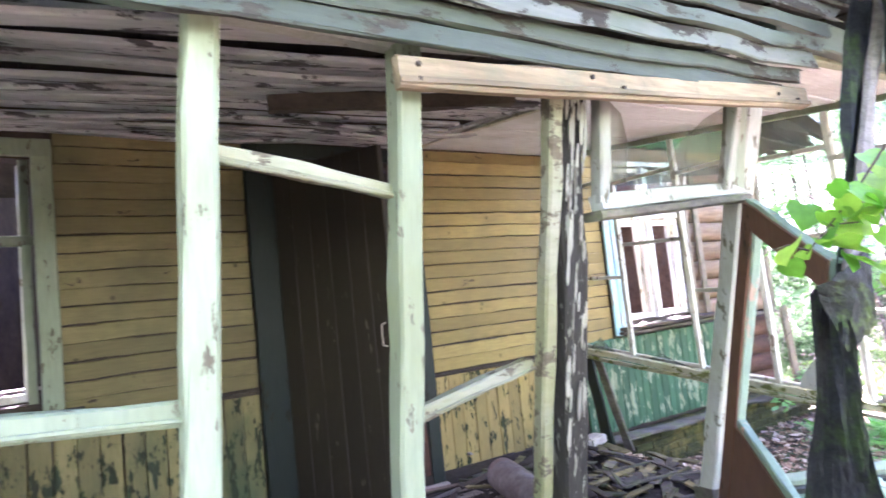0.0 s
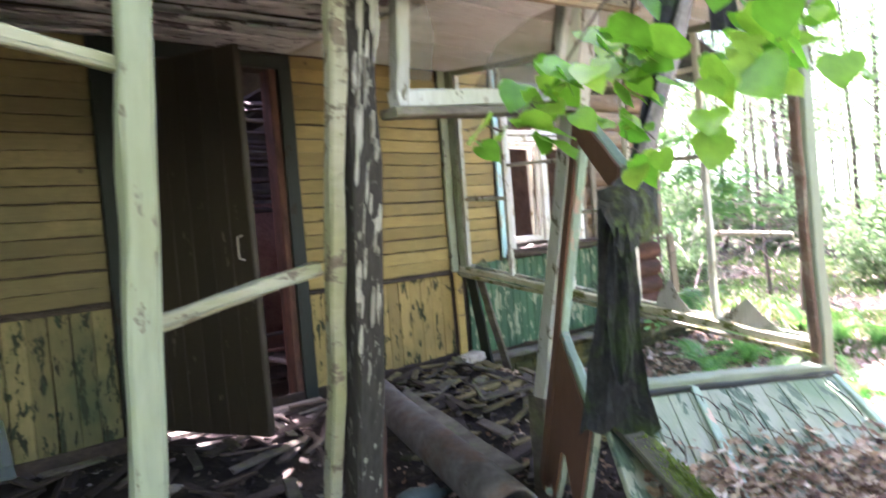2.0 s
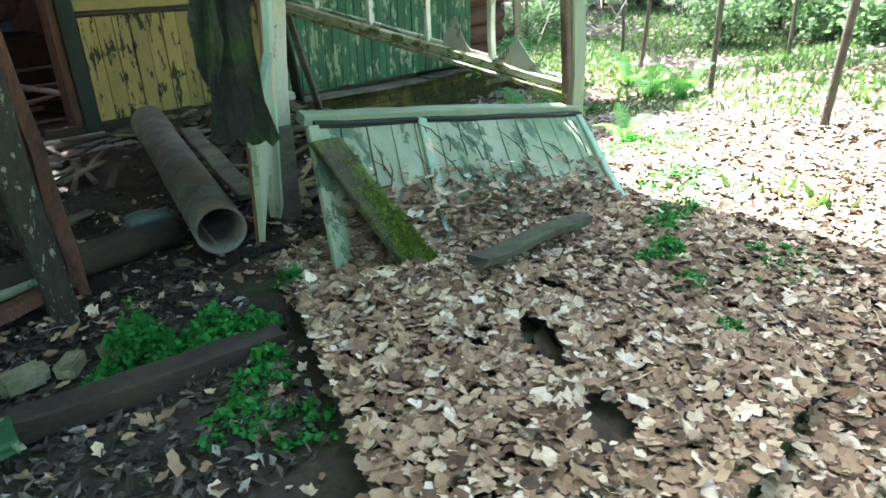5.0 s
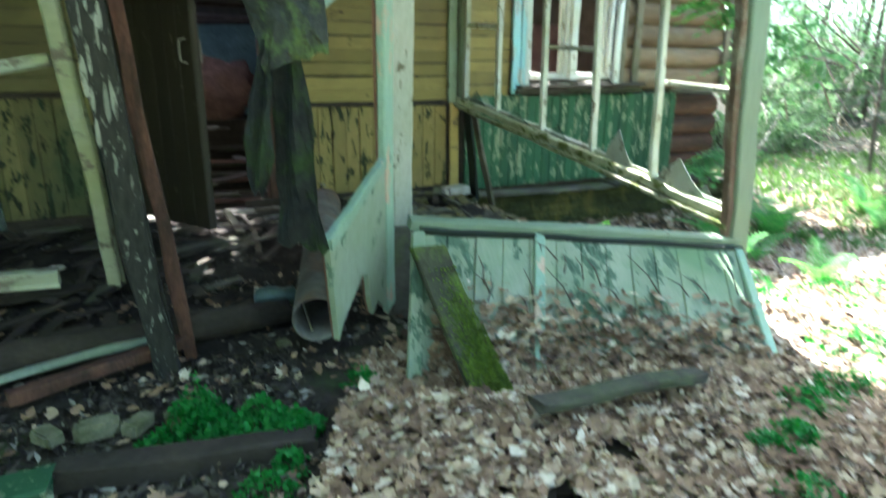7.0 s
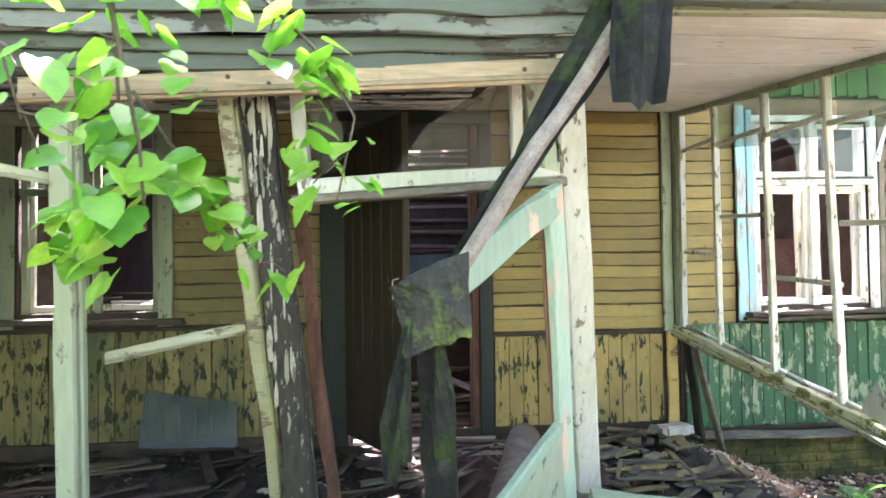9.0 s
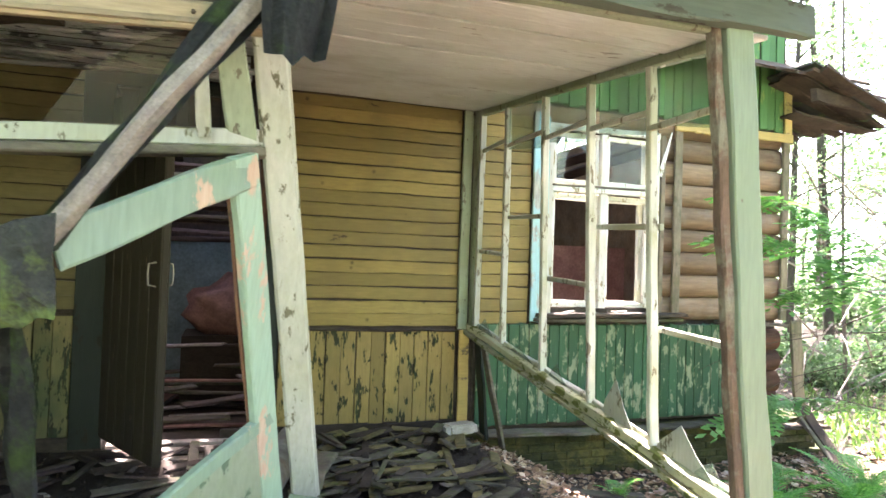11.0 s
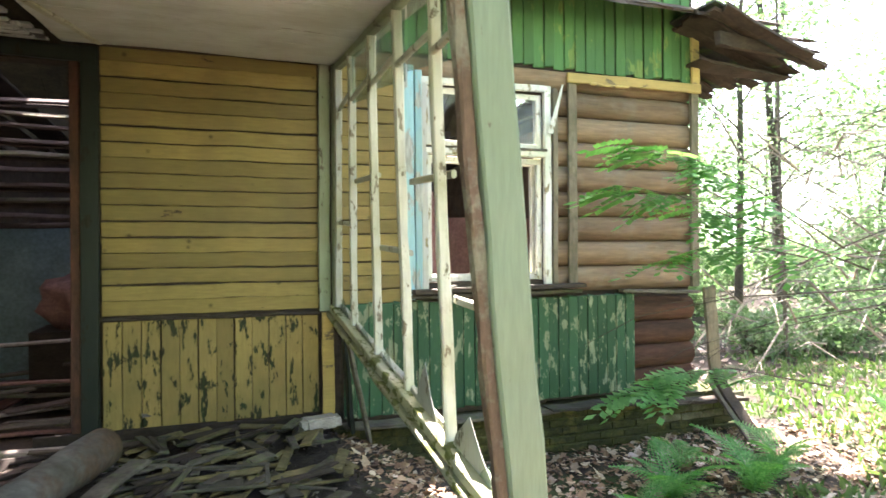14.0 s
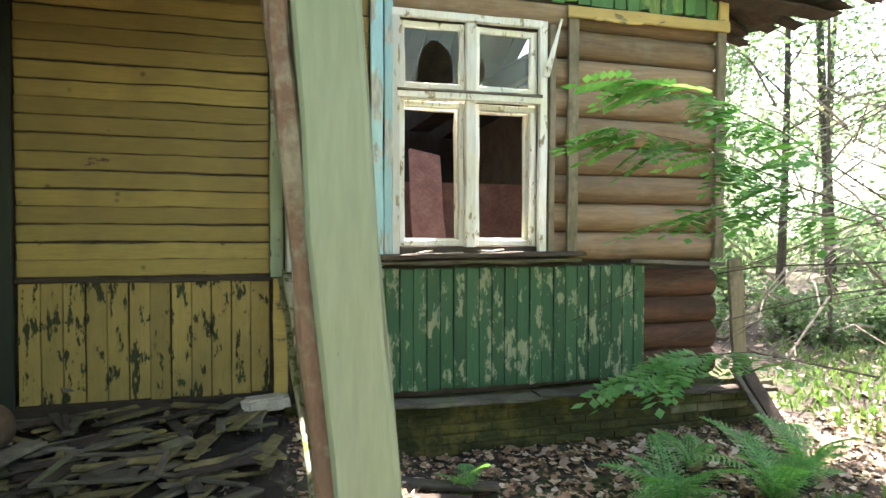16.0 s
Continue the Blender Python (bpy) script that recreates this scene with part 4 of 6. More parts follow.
for k in range(46):
    u = 0.50 * fr.random() ** 1.5
    c = Vector(POST_C2[0]).lerp(Vector(POST_C2[1]), u)
    dx, w, h = fr.uniform(-0.043, 0.043), fr.uniform(0.004, 0.011), fr.uniform(0.015, 0.07)
    rim = [(c.x + dx + w * fr.uniform(0.5, 1.0) * sx, c.y - 0.052 - 0.22 * zz * h, c.z + zz * h) for sx, zz in ((-1, -0.5), (-0.2, -1.0), (0.9, -0.7), (1, 0.2), (0.7, 0.9), (-0.1, 1.0), (-1, 0.5))]
    part("paint_flake", sheet(rim, 0.003), PEELED_TOP, c2, "flake of white paint")
part("strip", bar((-1.25, -2.88, 1.70), (-1.09, -2.52, -0.05), 0.05, 0.04, (1, 0, 0), 0.008, 8, ragged=0.05, seed=6), ROT_RED, c2, "reddish brown split board")
part("shaft", bar((-0.425, -3.07, 2.12), (-0.35, -2.95, 1.74), 0.09, 0.05, (1, 0, 0), 0.003, 6, seed=8), PALE,
     post("cream painted central veranda post, leaning", *POST_D, 0.10, 0.075, CREAM, 7))
part("shaft", bar((-0.07, -2.46, 0.46), (-0.04, -2.44, -0.08), 0.11, 0.10, (1, 0, 0), 0.006, 6, seed=9), GREY_WOOD,
     empty("post_stub", (-0.04, -2.44, -0.08), "dark mossy post stub below the parapet", "post"))
e_post = post("grey-green corner post with bare brown edge", *POST_E, 0.128, 0.09, GREYGREEN, 10, 0.005)
part("edge_strip", bar((1.330, -3.105, 2.42), (1.548, -3.095, 0.05), 0.044, 0.05, (1, 0, 0), 0.005, 26, 0.008, seed=11), BARE_EDGE, e_post, "bare dull brown edge")


def rail(label, p0, p1, h, d, material, seed, name="rail", category="rail"):
    ob = empty(name, p0, label, category, "veranda rails")
    v = bar(p0, p1, d, h, (0, 1, 0), 0.003, 8, 0.006, seed=seed, ragged=0.01)
    part("bar", v, material, ob)
    low = Vector((0, -d / 2 - 0.004, -h * 0.28))
    part("bead", bar(Vector(p0) + low, Vector(p1) + low, 0.009, h * 0.22, (0, 1, 0), 0.0015, 8, 0.003, seed=seed + 50), material, ob)
    return ob


r1 = rail("pale painted upper rail, sloping", (-2.39, -3.06, 1.80), (-1.96, -3.05, 1.725), 0.035, 0.04, LOOSE, 1)
part("moulding", bar((-2.39, -3.085, 1.785), (-1.96, -3.075, 1.71), 0.012, 0.014, (0, 1, 0), 0.002, 6, seed=4), LOOSE, r1)
rail("pale painted rail between window posts", (-3.6, -2.98, 1.36), (-2.44, -3.03, 1.28), 0.05, 0.045, PALE, 2)
rail("loose mossy rail hanging between posts", (-1.89, -2.86, 1.135), (-1.42, -2.86, 1.225), 0.04, 0.05, LOOSE, 3)
rail("cream bottom rail of the veranda front", (-3.4, -2.88, 0.60), (-1.50, -2.84, 0.50), 0.06, 0.06, LOOSE, 4)
rail("raw pine header board nailed across the posts", (-2.0, -3.20, 1.965), (-0.30, -3.25, 2.045), 0.075, 0.035, RAW, 5, "header_board")
rail("pale painted upper plate over the window posts", (-3.6, -3.10, 2.16), (-1.9, -3.10, 2.09), 0.06, 0.05, SASH, 6)
tagged(part("nail", join(*[tube([(x, -3.215 - 0.03 * (x + 2), z), (x, -3.226 - 0.03 * (x + 2), z)], [0.008, 0.006], 6) for x, z in ((-1.95, 1.985), (-1.95, 1.95), (-1.40, 2.01), (-1.28, 1.99), (-0.5, 2.04), (-0.38, 2.03))]), DARK_WOOD), "dark nail heads in the header board", "nails", kind="stuff")

# broken light over the veranda door
tr = empty("transom_window", (-0.8, -3.0, 1.66), "broken transom window in a cream frame", "window")
part("frame", bar((-1.22, -3.03, 1.70), (-0.30, -2.96, 1.775), 0.05, 0.055, (0, 1, 0), 0.003, 8, seed=1), CREAM, tr)
part("frame", bar((-1.24, -3.03, 1.655), (-0.29, -2.96, 1.73), 0.075, 0.03, (0, 1, 0), 0.003, 8, seed=2), GREY_WOOD, tr, "grey rebate strip")
part("frame", bar((-1.215, -3.10, 2.04), (-1.195, -3.03, 1.70), 0.045, 0.05, (1, 0, 0), 0.003, 6, seed=3), CREAM, tr)
part("frame", bar((-0.50, -3.10, 2.08), (-0.47, -3.0, 1.76), 0.04, 0.05, (1, 0, 0), 0.003, 6, seed=4), CREAM, tr)
part("pane", ([(-0.51, -3.08, 2.06), (-0.48, -3.01, 1.78), (-0.90, -3.03, 1.75), (-0.80, -3.05, 1.90), (-0.65, -3.07, 2.0)], [(0, 1, 2, 3, 4)]), TRANSOM_GLASS, tr, "dusty triangular shard of glass")
part("pane", ([(-1.18, -3.09, 2.02), (-1.17, -3.04, 1.76), (-1.08, -3.04, 1.76), (-1.07, -3.06, 1.90), (-1.11, -3.08, 1.98)], [(0, 1, 2, 3, 4)]), TRANSOM_GLASS, tr, "dusty shard of glass")

# broken veranda door, swung outwards
vd = empty("broken_door", (-0.2, -2.6, 0.0), "broken pale green door, brown inside, hanging open", "door")


def on_door(s, z, off=0.0):
    """A place on the leaf: s from its hinge side to its free side; it leans as its post does."""
    k = 0.80 - z
    return (-0.23 + 0.128 * k - 0.46 * s - 0.78 * off, -2.74 + 0.32 * k - 0.57 * s + 0.63 * off, z)


LEAF_SIDE = (0.63, 0.78, 0)
st = part("stile", bar(on_door(0.03, 1.70), on_door(0.03, 0.05), 0.115, 0.035, LEAF_SIDE, 0.003, 8, ragged=0.02, seed=1), DOOR_GREEN, vd, "pale green stile")
part("face", bar(on_door(0.03, 1.69, 0.024), on_door(0.03, 0.07, 0.024), 0.112, 0.010, LEAF_SIDE, 0.002, 8, seed=2), BROWN, st, "brown painted inner face")
top = part("top_rail", bar(on_door(0.0, 1.66), on_door(0.96, 1.40), 0.035, 0.105, (-0.77, 0.64, 0), 0.004, 6, ragged=0.03, seed=3), DOOR_GREEN, vd, "green and pink flaking top rail")
part("face", bar(on_door(0.0, 1.66, 0.024), on_door(0.95, 1.40, 0.024), 0.010, 0.10, (-0.77, 0.64, 0), 0.003, 6, seed=4), BROWN, top, "brown inner face")


SPLIT = ((0.02, 0.82), (1.0, 0.61), (0.99, 0.42), (0.97, 0.19), (0.90, 0.24), (0.74, 0.31), (0.56, 0.38), (0.47, 0.36), (0.45, 0.22), (0.40, 0.12), (0.30, 0.17), (0.20, 0.10), (0.02, 0.06))
part("panel", sheet([on_door(u, z) for u, z in SPLIT], 0.022), PALE_BOARDS, vd, "splintered pale green lower panel")
part("panel", sheet([on_door(u * 0.985, z + 0.005, 0.020) for u, z in SPLIT], 0.008), BROWN, vd, "brown inside of the lower panel")
part("mid_rail", bar(on_door(0.0, 0.835), on_door(1.0, 0.62), 0.035, 0.05, (-0.78, 0.63, 0), 0.003, 6, ragged=0.02, seed=7), DOOR_GREEN, vd)

# ---- roofing felt that slid off the roof edge ----
def ribbon(path, widths, across, ripple=0.02, seed=0, thick=0.006, cols=6):
    """A strip of felt along a path, hanging with folds and a torn edge."""
    verts, faces = [], []
    n = len(path)
    for i, (p, w) in enumerate(zip(path, widths)):
        p = Vector(p)
        a = Vector(across[i] if isinstance(across[0], (tuple, list)) else across).normalized()
        ax = (Vector(path[min(i + 1, n - 1)]) - Vector(path[max(i - 1, 0)])).normalized()
        nn = ax.cross(a)
        for j in range(cols + 1):
            u = j / cols - 0.5
            q = p + a * w * u + nn * ripple * (math.sin(u * 9 + seed + i * 0.6) + 0.8 * noise.noise(Vector((u * 4, i * 0.7, seed))))
            if i in (0, n - 1):
                q = q + ax * 0.05 * noise.noise(Vector((u * 7, seed * 3.3, i)))
            if j in (0, cols):
                q = q + a * 0.018 * noise.noise(Vector((i * 1.9, j, seed * 2.0)))
            verts.append(q)
    m = cols + 1
    for i in range(n - 1):
        for j in range(cols):
            faces.append((i * m + j, i * m + j + 1, (i + 1) * m + j + 1, (i + 1) * m + j))
    bm = bmesh.new()
    vs = [bm.verts.new(v) for v in verts]
    for f in faces:
        bm.faces.new([vs[k] for k in f])
    bmesh.ops.solidify(bm, geom=bm.faces[:], thickness=thick)
    return bm


def between(a, b, n):
    return [tuple(Vector(a).lerp(Vector(b), i / (n - 1))) for i in range(n)]


felt = empty("roofing_felt", (-0.75, -3.5, 0.75), "torn black roofing felt draped over a fallen lath", "felt")
upper = between((-0.14, -3.44, 2.36), (-0.77, -3.50, 1.40), 10)
part("strip", ribbon(upper, [0.17, 0.17, 0.16, 0.14, 0.12, 0.09, 0.08, 0.07, 0.06, 0.06], (0.85, -0.2, -0.5), 0.014, 1), FELT, felt)
part("lath", bar((-0.10, -3.47, 2.36), (-0.80, -3.53, 1.36), 0.042, 0.042, (0, 1, 0), 0.006, 10, 0.013, seed=3), DEADWOOD, felt, "grey weathered lath")
bm = bmesh.new()
rim = [(-0.925, -3.50, 1.385), (-0.865, -3.545, 1.42), (-0.80, -3.565, 1.45), (-0.735, -3.56, 1.465), (-0.727, -3.55, 1.36), (-0.722, -3.545, 1.25), (-0.755, -3.55, 1.252), (-0.782, -3.555, 1.228), (-0.835, -3.555, 1.225), (-0.885, -3.53, 1.205), (-0.897, -3.52, 1.27), (-0.918, -3.505, 1.33)]
hub = [bm.verts.new((-0.86, -3.565, 1.33)), bm.verts.new((-0.79, -3.578, 1.34))]
rv = [bm.verts.new(p) for p in rim]
for i in range(12):
    j = (i + 1) % 12
    h0, h1 = (hub[1] if 2 <= i <= 7 else hub[0]), (hub[1] if 2 <= j <= 7 else hub[0])
    bm.faces.new((rv[i], rv[j], h1) if h0 is h1 else (rv[i], rv[j], h1, h0))
bmesh.ops.subdivide_edges(bm, edges=bm.edges[:], cuts=3, use_grid_fill=True)
for v in bm.verts:
    v.co += Vector((0.012, 0.014, 0.012)) * noise.noise(v.co * 16) + Vector((0.004, 0.006, 0.006)) * noise.noise(v.co * 60)
bmesh.ops.solidify(bm, geom=bm.faces[:], thickness=0.006)
part("flap", bm, FELT_MOSSY, felt, "square mossy flap")
part("strip", ribbon(between((-0.885, -3.535, 1.28), (-0.94, -3.55, 0.88), 9), [0.03, 0.05, 0.045, 0.06, 0.05, 0.06, 0.07, 0.06, 0.03], (0.8, -0.6, 0), 0.014, 3), FELT, felt)
part("strip", ribbon(between((-0.825, -3.49, 1.36), (-0.79, -3.42, 0.67), 11), [0.10, 0.10, 0.105, 0.11, 0.12, 0.13, 0.14, 0.16, 0.18, 0.21, 0.235], (0.57, -0.82, 0), 0.016, 4, cols=9), FELT, felt)
part("flap", ribbon(between((-0.22, -3.54, 2.42), (-0.26, -3.55, 1.86), 7), [0.20, 0.20, 0.20, 0.19, 0.18, 0.18, 0.15], (1, 0, 0), 0.02, 5), FELT, felt, "torn flap at the roof edge")

# ---- veranda ceiling, fascia and roof ----
def ceil_z(x, y):
    f = 2.36 if x > 0 else 2.36 + 0.08 * x
    return 2.735 + (2.735 - f) * y / 3.05 + 0.012 * noise.noise(Vector((x, y * 2, 3)))


def ceiling_board(x0, x1, y, w, seed, drop=0.0):
    v, f = bar((x0, y, 0), (x1, y, 0), w, 0.02, (0, 1, 0), 0.002, 14, 0.004, seed=seed)
    out = []
    for q in v:
        out.append(Vector((q.x, q.y, q.z + ceil_z(q.x, q.y) - drop * (1 + noise.noise(Vector((q.x * 0.8, seed, 1)))))))
    return out, f


left, right = [], []
y = -0.06
k = 0
while y > -3.0:
    w = rnd.uniform(0.10, 0.14)
    left.append(ceiling_board(-4.2, -0.28 - 0.05 * rnd.random(), y - w / 2, w - 0.012, k, rnd.choice((0.0, 0.012, 0.05, 0.025, 0.07))))
    y -= w
    k += 1
for k, (y0, y1) in enumerate(((-0.02, -1.04), (-1.06, -2.04), (-2.07, -2.60), (-2.635, -3.05))):
    for j in range(3):
        yy0, yy1 = y0 + (y1 - y0) * j / 3, y0 + (y1 - y0) * (j + 1) / 3
        right.append(ceiling_board(-0.22, 1.66, (yy0 + yy1) / 2, abs(yy1 - yy0) - 0.001, 40 + k * 3 + j))
tagged(part("ceiling_left", join(*left), CEIL_GREY), "sagging grey boarded veranda ceiling with gaps", "ceiling", kind="structure")
tagged(part("ceiling_right", join(*right), CEIL_WHITE), "dirty white panelled veranda ceiling", "ceiling", kind="structure")
cs = empty("ceiling_strip", (-0.1, -1.5, 2.6), "white ceiling batten between the two ceilings", "trim", kind="structure")
part("strip", bar((0.0, -0.05, 2.72), (-0.40, -3.0, 2.31), 0.05, 0.02, (1, 0, 0), 0.002, 10, seed=2), SASH, cs)
part("strip", bar((1.60, -0.03, 2.70), (1.48, -3.0, 2.33), 0.05, 0.03, (1, 0, 0), 0.002, 10, seed=3), PALE, cs)
part("strip", bar((-0.02, -0.02, 2.725), (1.5, -0.02, 2.75), 0.03, 0.035, (0, 1, 0), 0.004, 8, seed=5), DARK_WOOD, cs, "dark cornice batten")

fascia = empty("fascia", (-0.9, -3.2, 2.2), "grey-green fascia boards sagging over the veranda front", "fascia", kind="structure")
for k in range(11):
    z, yy = 2.07 + 0.046 * k + rnd.uniform(-0.008, 0.008), -3.23 - 0.028 * k + rnd.uniform(-0.012, 0.012)
    part("board", bar((-3.6, yy, z - 0.05 + rnd.uniform(-0.01, 0.01)), (-0.40 + 0.05 * k + rnd.uniform(-0.06, 0.06), yy, z + 0.006 * k), 0.022, rnd.uniform(0.042, 0.062), (0, 1, 0), 0.007, 18, 0.004, ragged=0.10, seed=k * 3 + 3), (FASCIA, FASCIA, FASCIA_GREY)[k % 3], fascia)
part("board", bar((-0.3, -3.16, 2.36), (1.75, -3.16, 2.39), 0.06, 0.12, (0, 1, 0), 0.006, 10, seed=9), FASCIA, fascia, "mossy grey-green front beam")
part("board", bar((-0.3, -3.09, 2.31), (1.5, -3.09, 2.335), 0.05, 0.03, (0, 1, 0), 0.004, 10, seed=10), PALE, fascia, "pale strip under the front beam")
# Dark bar in place of a shadow band; no joist is there.
part("board", bar((-1.95, -2.2, 2.22), (-1.0, -2.45, 2.25), 0.06, 0.06, (0, 1, 0), 0.006, 8, seed=11), DARK_WOOD, fascia, "dark bar standing for the shadow band under the ceiling")
vroof = empty("veranda_roof", (-1.0, -1.6, 2.8), "rotten boarded roof of the veranda with moss", "roof", kind="structure")
part("deck", roof_sheet(0.1, 3.05, -3.62, 2.60, -4.4, 1.95, 90, 0.0), DARK_WOOD, vroof)
# Added out of view so that no sky shows through the ceiling.
part("underlay", block_sloped(-4.4, 1.95, 0.1, 3.07, -3.6, 2.625), FELT, vroof, "unseen felt layer added to stop light through the veranda roof")
part("edge_board", bar((-4.3, -3.64, 2.58), (1.95, -3.62, 2.60), 0.03, 0.09, (0, 1, 0), 0.012, 16, ragged=0.1, seed=5), FASCIA, vroof, "mossy roof edge board")

# ---- glazed side of the veranda ----
def sill_at(y):
    k = min(1.0, max(0.0, -y / 3.1))
    return Vector((1.585 - 0.02 * k, y, 0.885 - 0.43 * k))


def head_at(y):
    k = -y / 3.1
    return Vector((1.60 - 0.12 * k, y, 2.70 - 0.36 * k))


gl = empty("glazed_screen", (1.6, -1.5, 0.6), "broken white glazing bars of the veranda side", "window")
part("sill", bar(sill_at(0.0), sill_at(-3.12), 0.10, 0.05, (1, 0, 0), 0.004, 12, seed=1), MOSSY_SILL, gl, "mossy cream sill")
part("sill", bar(sill_at(0.0) + Vector((-0.055, 0, -0.045)), sill_at(-3.12) + Vector((-0.055, 0, -0.045)), 0.04, 0.03, (1, 0, 0), 0.004, 12, seed=2), MOSSY_SILL, gl)
part("sill", bar(sill_at(-0.02) + Vector((0.02, 0, 0.035)), sill_at(-3.1) + Vector((0.02, 0, 0.035)), 0.03, 0.03, (1, 0, 0), 0.004, 12, seed=3), SASH, gl)
part("head", bar(head_at(0.0), head_at(-3.05), 0.05, 0.05, (1, 0, 0), 0.003, 12, seed=4), PALE, gl)
part("bar", bar(sill_at(-0.13) + Vector((0, 0, 0.03)), head_at(-0.13), 0.045, 0.05, (0, 1, 0), 0.003, 10, seed=5), SASH, gl)
ys = (-0.13, -0.69, -1.34, -1.93, -2.50, -2.98)
for k, yy in enumerate(ys[1:5]):
    part("bar", bar(sill_at(yy) + Vector((0.0, 0, 0.03)), head_at(yy), 0.038, 0.045, (0, 1, 0), 0.003, 10, seed=6 + k), SASH, gl, "white glazing bar")
for k, (za, zb) in enumerate(((2.36, 2.36), (2.31, 2.30), (2.25, 2.24), (2.19, 2.16), (2.08, 2.07))):
    a, b = head_at(ys[k]), head_at(ys[k + 1])
    part("muntin", bar((a.x, a.y, za), (b.x, b.y, zb), 0.022, 0.032, (1, 0, 0), 0.002, 4, seed=k), SASH, gl)
for k, z in enumerate((1.52, 1.77, 1.33, 1.64, 1.12)):
    part("muntin", bar((1.595, ys[k], z), (1.59, ys[k + 1], z - 0.03), 0.022, 0.032, (1, 0, 0), 0.002, 4, seed=k + 9), SASH, gl)
for k, (yy, h, w) in enumerate(((-0.35, 0.14, 0.16), (-1.0, 0.10, 0.2), (-1.55, 0.13, 0.12), (-2.2, 0.24, 0.14), (-2.72, 0.2, 0.2), (-2.9, 0.12, 0.12))):
    s = sill_at(yy)
    part("pane", sheet([(s.x, yy - w, s.z + 0.02 - 0.1 * w), (s.x, yy + w, s.z + 0.02 + 0.1 * w), (s.x, yy + w * 0.8, s.z + h * 0.5), (s.x, yy + w * 0.1, s.z + h), (s.x, yy - w * 0.4, s.z + h * 0.45)], 0.003), CREAM if k in (3, 4) else GLASS, gl, "broken shard left in the putty")
for k, (a, b) in enumerate(((1, 2), (2, 3), (3, 4), (4, 5))):
    part("pane", sheet([(1.575, ys[a] - 0.02, 2.34 - 0.06 * a), (1.575, ys[b] + 0.02, 2.32 - 0.065 * b), (1.575, ys[b] + 0.02, 2.64 - 0.055 * b), (1.575, ys[a] - 0.02, 2.66 - 0.055 * a)], 0.003), GLASS, gl, "dusty upper pane")
low = empty("side_boarding", (1.6, -0.3, 0.0), "rotten grey-green boards under the veranda sill", "boards")
part("board", bar((1.62, -0.10, 0.82), (1.66, -0.22, -0.02), 0.03, 0.12, (1, 0, 0), 0.006, 6, ragged=0.05, seed=1), GREEN_TRIM, low)
part("board", bar((1.60, -0.24, 0.80), (1.75, -0.36, -0.05), 0.025, 0.09, (1, 0, 0), 0.006, 6, ragged=0.05, seed=2), GREY_WOOD, low)

# ---- low front panel, fallen outwards ----
TL, TR, BL, BR = Vector((-0.13, -2.84, 0.52)), Vector((1.57, -3.15, 0.30)), Vector((-0.35, -3.22, -0.05)), Vector((1.10, -3.86, -0.20))
par = empty("fallen_parapet", (0.5, -3.3, 0.0), "pale green boarded parapet fallen outwards, moss and leaves on it", "parapet")
part("top_rail", bar(TL + Vector((-0.03, 0.03, 0.03)), TR + Vector((0.02, 0.03, 0.03)), 0.07, 0.05, (0, 1, 0.2), 0.004, 10, seed=1), GREYGREEN, par, "weathered pale rail")
part("bead", bar(TL + Vector((0.0, -0.015, 0.0)), TR + Vector((0, -0.015, 0.0)), 0.03, 0.03, (0, 1, 0.2), 0.003, 10, seed=2), GREEN_TRIM, par)
N = 13
for k in range(N):
    a, b = (k + 0.5) / N, (k + 0.5) / N
    p, q = TL.lerp(TR, a), BL.lerp(BR, b)
    q = q.lerp(p, 0.03 + 0.06 * rnd.random() + (0.10 if k in (1, 2) else 0))
    part("board", bar(p, q, 0.1285, 0.02, (TR - TL).normalized(), 0.002, 5, 0.003, ragged=0.05, seed=k + 20), PARAPET, par)
part("batten", bar(TL.lerp(TR, 0.33) + Vector((0, -0.02, 0.01)), BL.lerp(BR, 0.33) + Vector((0, -0.02, 0.03)), 0.05, 0.018, (TR - TL).normalized(), 0.003, 5, ragged=0.03, seed=61), DOOR_GREEN, par, "green cover strip")
part("edge_board", bar(TR + Vector((-0.02, -0.02, 0.0)), BR + Vector((0.0, -0.02, 0.02)), 0.05, 0.03, (TR - TL).normalized(), 0.003, 5, ragged=0.03, seed=62), DOOR_GREEN, par, "green edge board")
part("edge_board", bar(TL + Vector((-0.01, -0.02, -0.01)), BL + Vector((0.01, -0.02, 0.0)), 0.06, 0.03, (TR - TL).normalized(), 0.003, 5, ragged=0.03, seed=63), PARAPET, par)
r6 = random.Random(14)
for k in range(16):
    u, w = r6.uniform(0.1, 0.95), r6.uniform(0.15, 0.6)
    p, q = TL.lerp(TR, u).lerp(BL.lerp(BR, u), w), TL.lerp(TR, min(1, u + r6.uniform(-0.12, 0.02))).lerp(BL.lerp(BR, min(1, u + r6.uniform(-0.1, 0.1))), max(0.05, w - r6.uniform(0.1, 0.3)))
    tagged(part("fallen_twig", tube([p + Vector((0, -0.01, 0.025)), p.lerp(q, 0.5) + Vector((0.01, -0.015, 0.035)), q + Vector((0, -0.01, 0.022))], [0.004, 0.003, 0.0015], 5), TWIG, smooth=True), "thin dead twig lying on the parapet", "twig", "twigs on the parapet")
moss_board = empty("mossy_plank", (0.0, -3.3, 0.1), "plank covered in bright moss on the fallen parapet", "plank")
part("plank", bar((-0.13, -2.92, 0.46), (-0.12, -3.52, -0.01), 0.17, 0.03, (1, 0.2, 0), 0.004, 6, ragged=0.04, seed=3), MOSSY_DARK, moss_board)
rng = np.random.default_rng(5)
mp = []
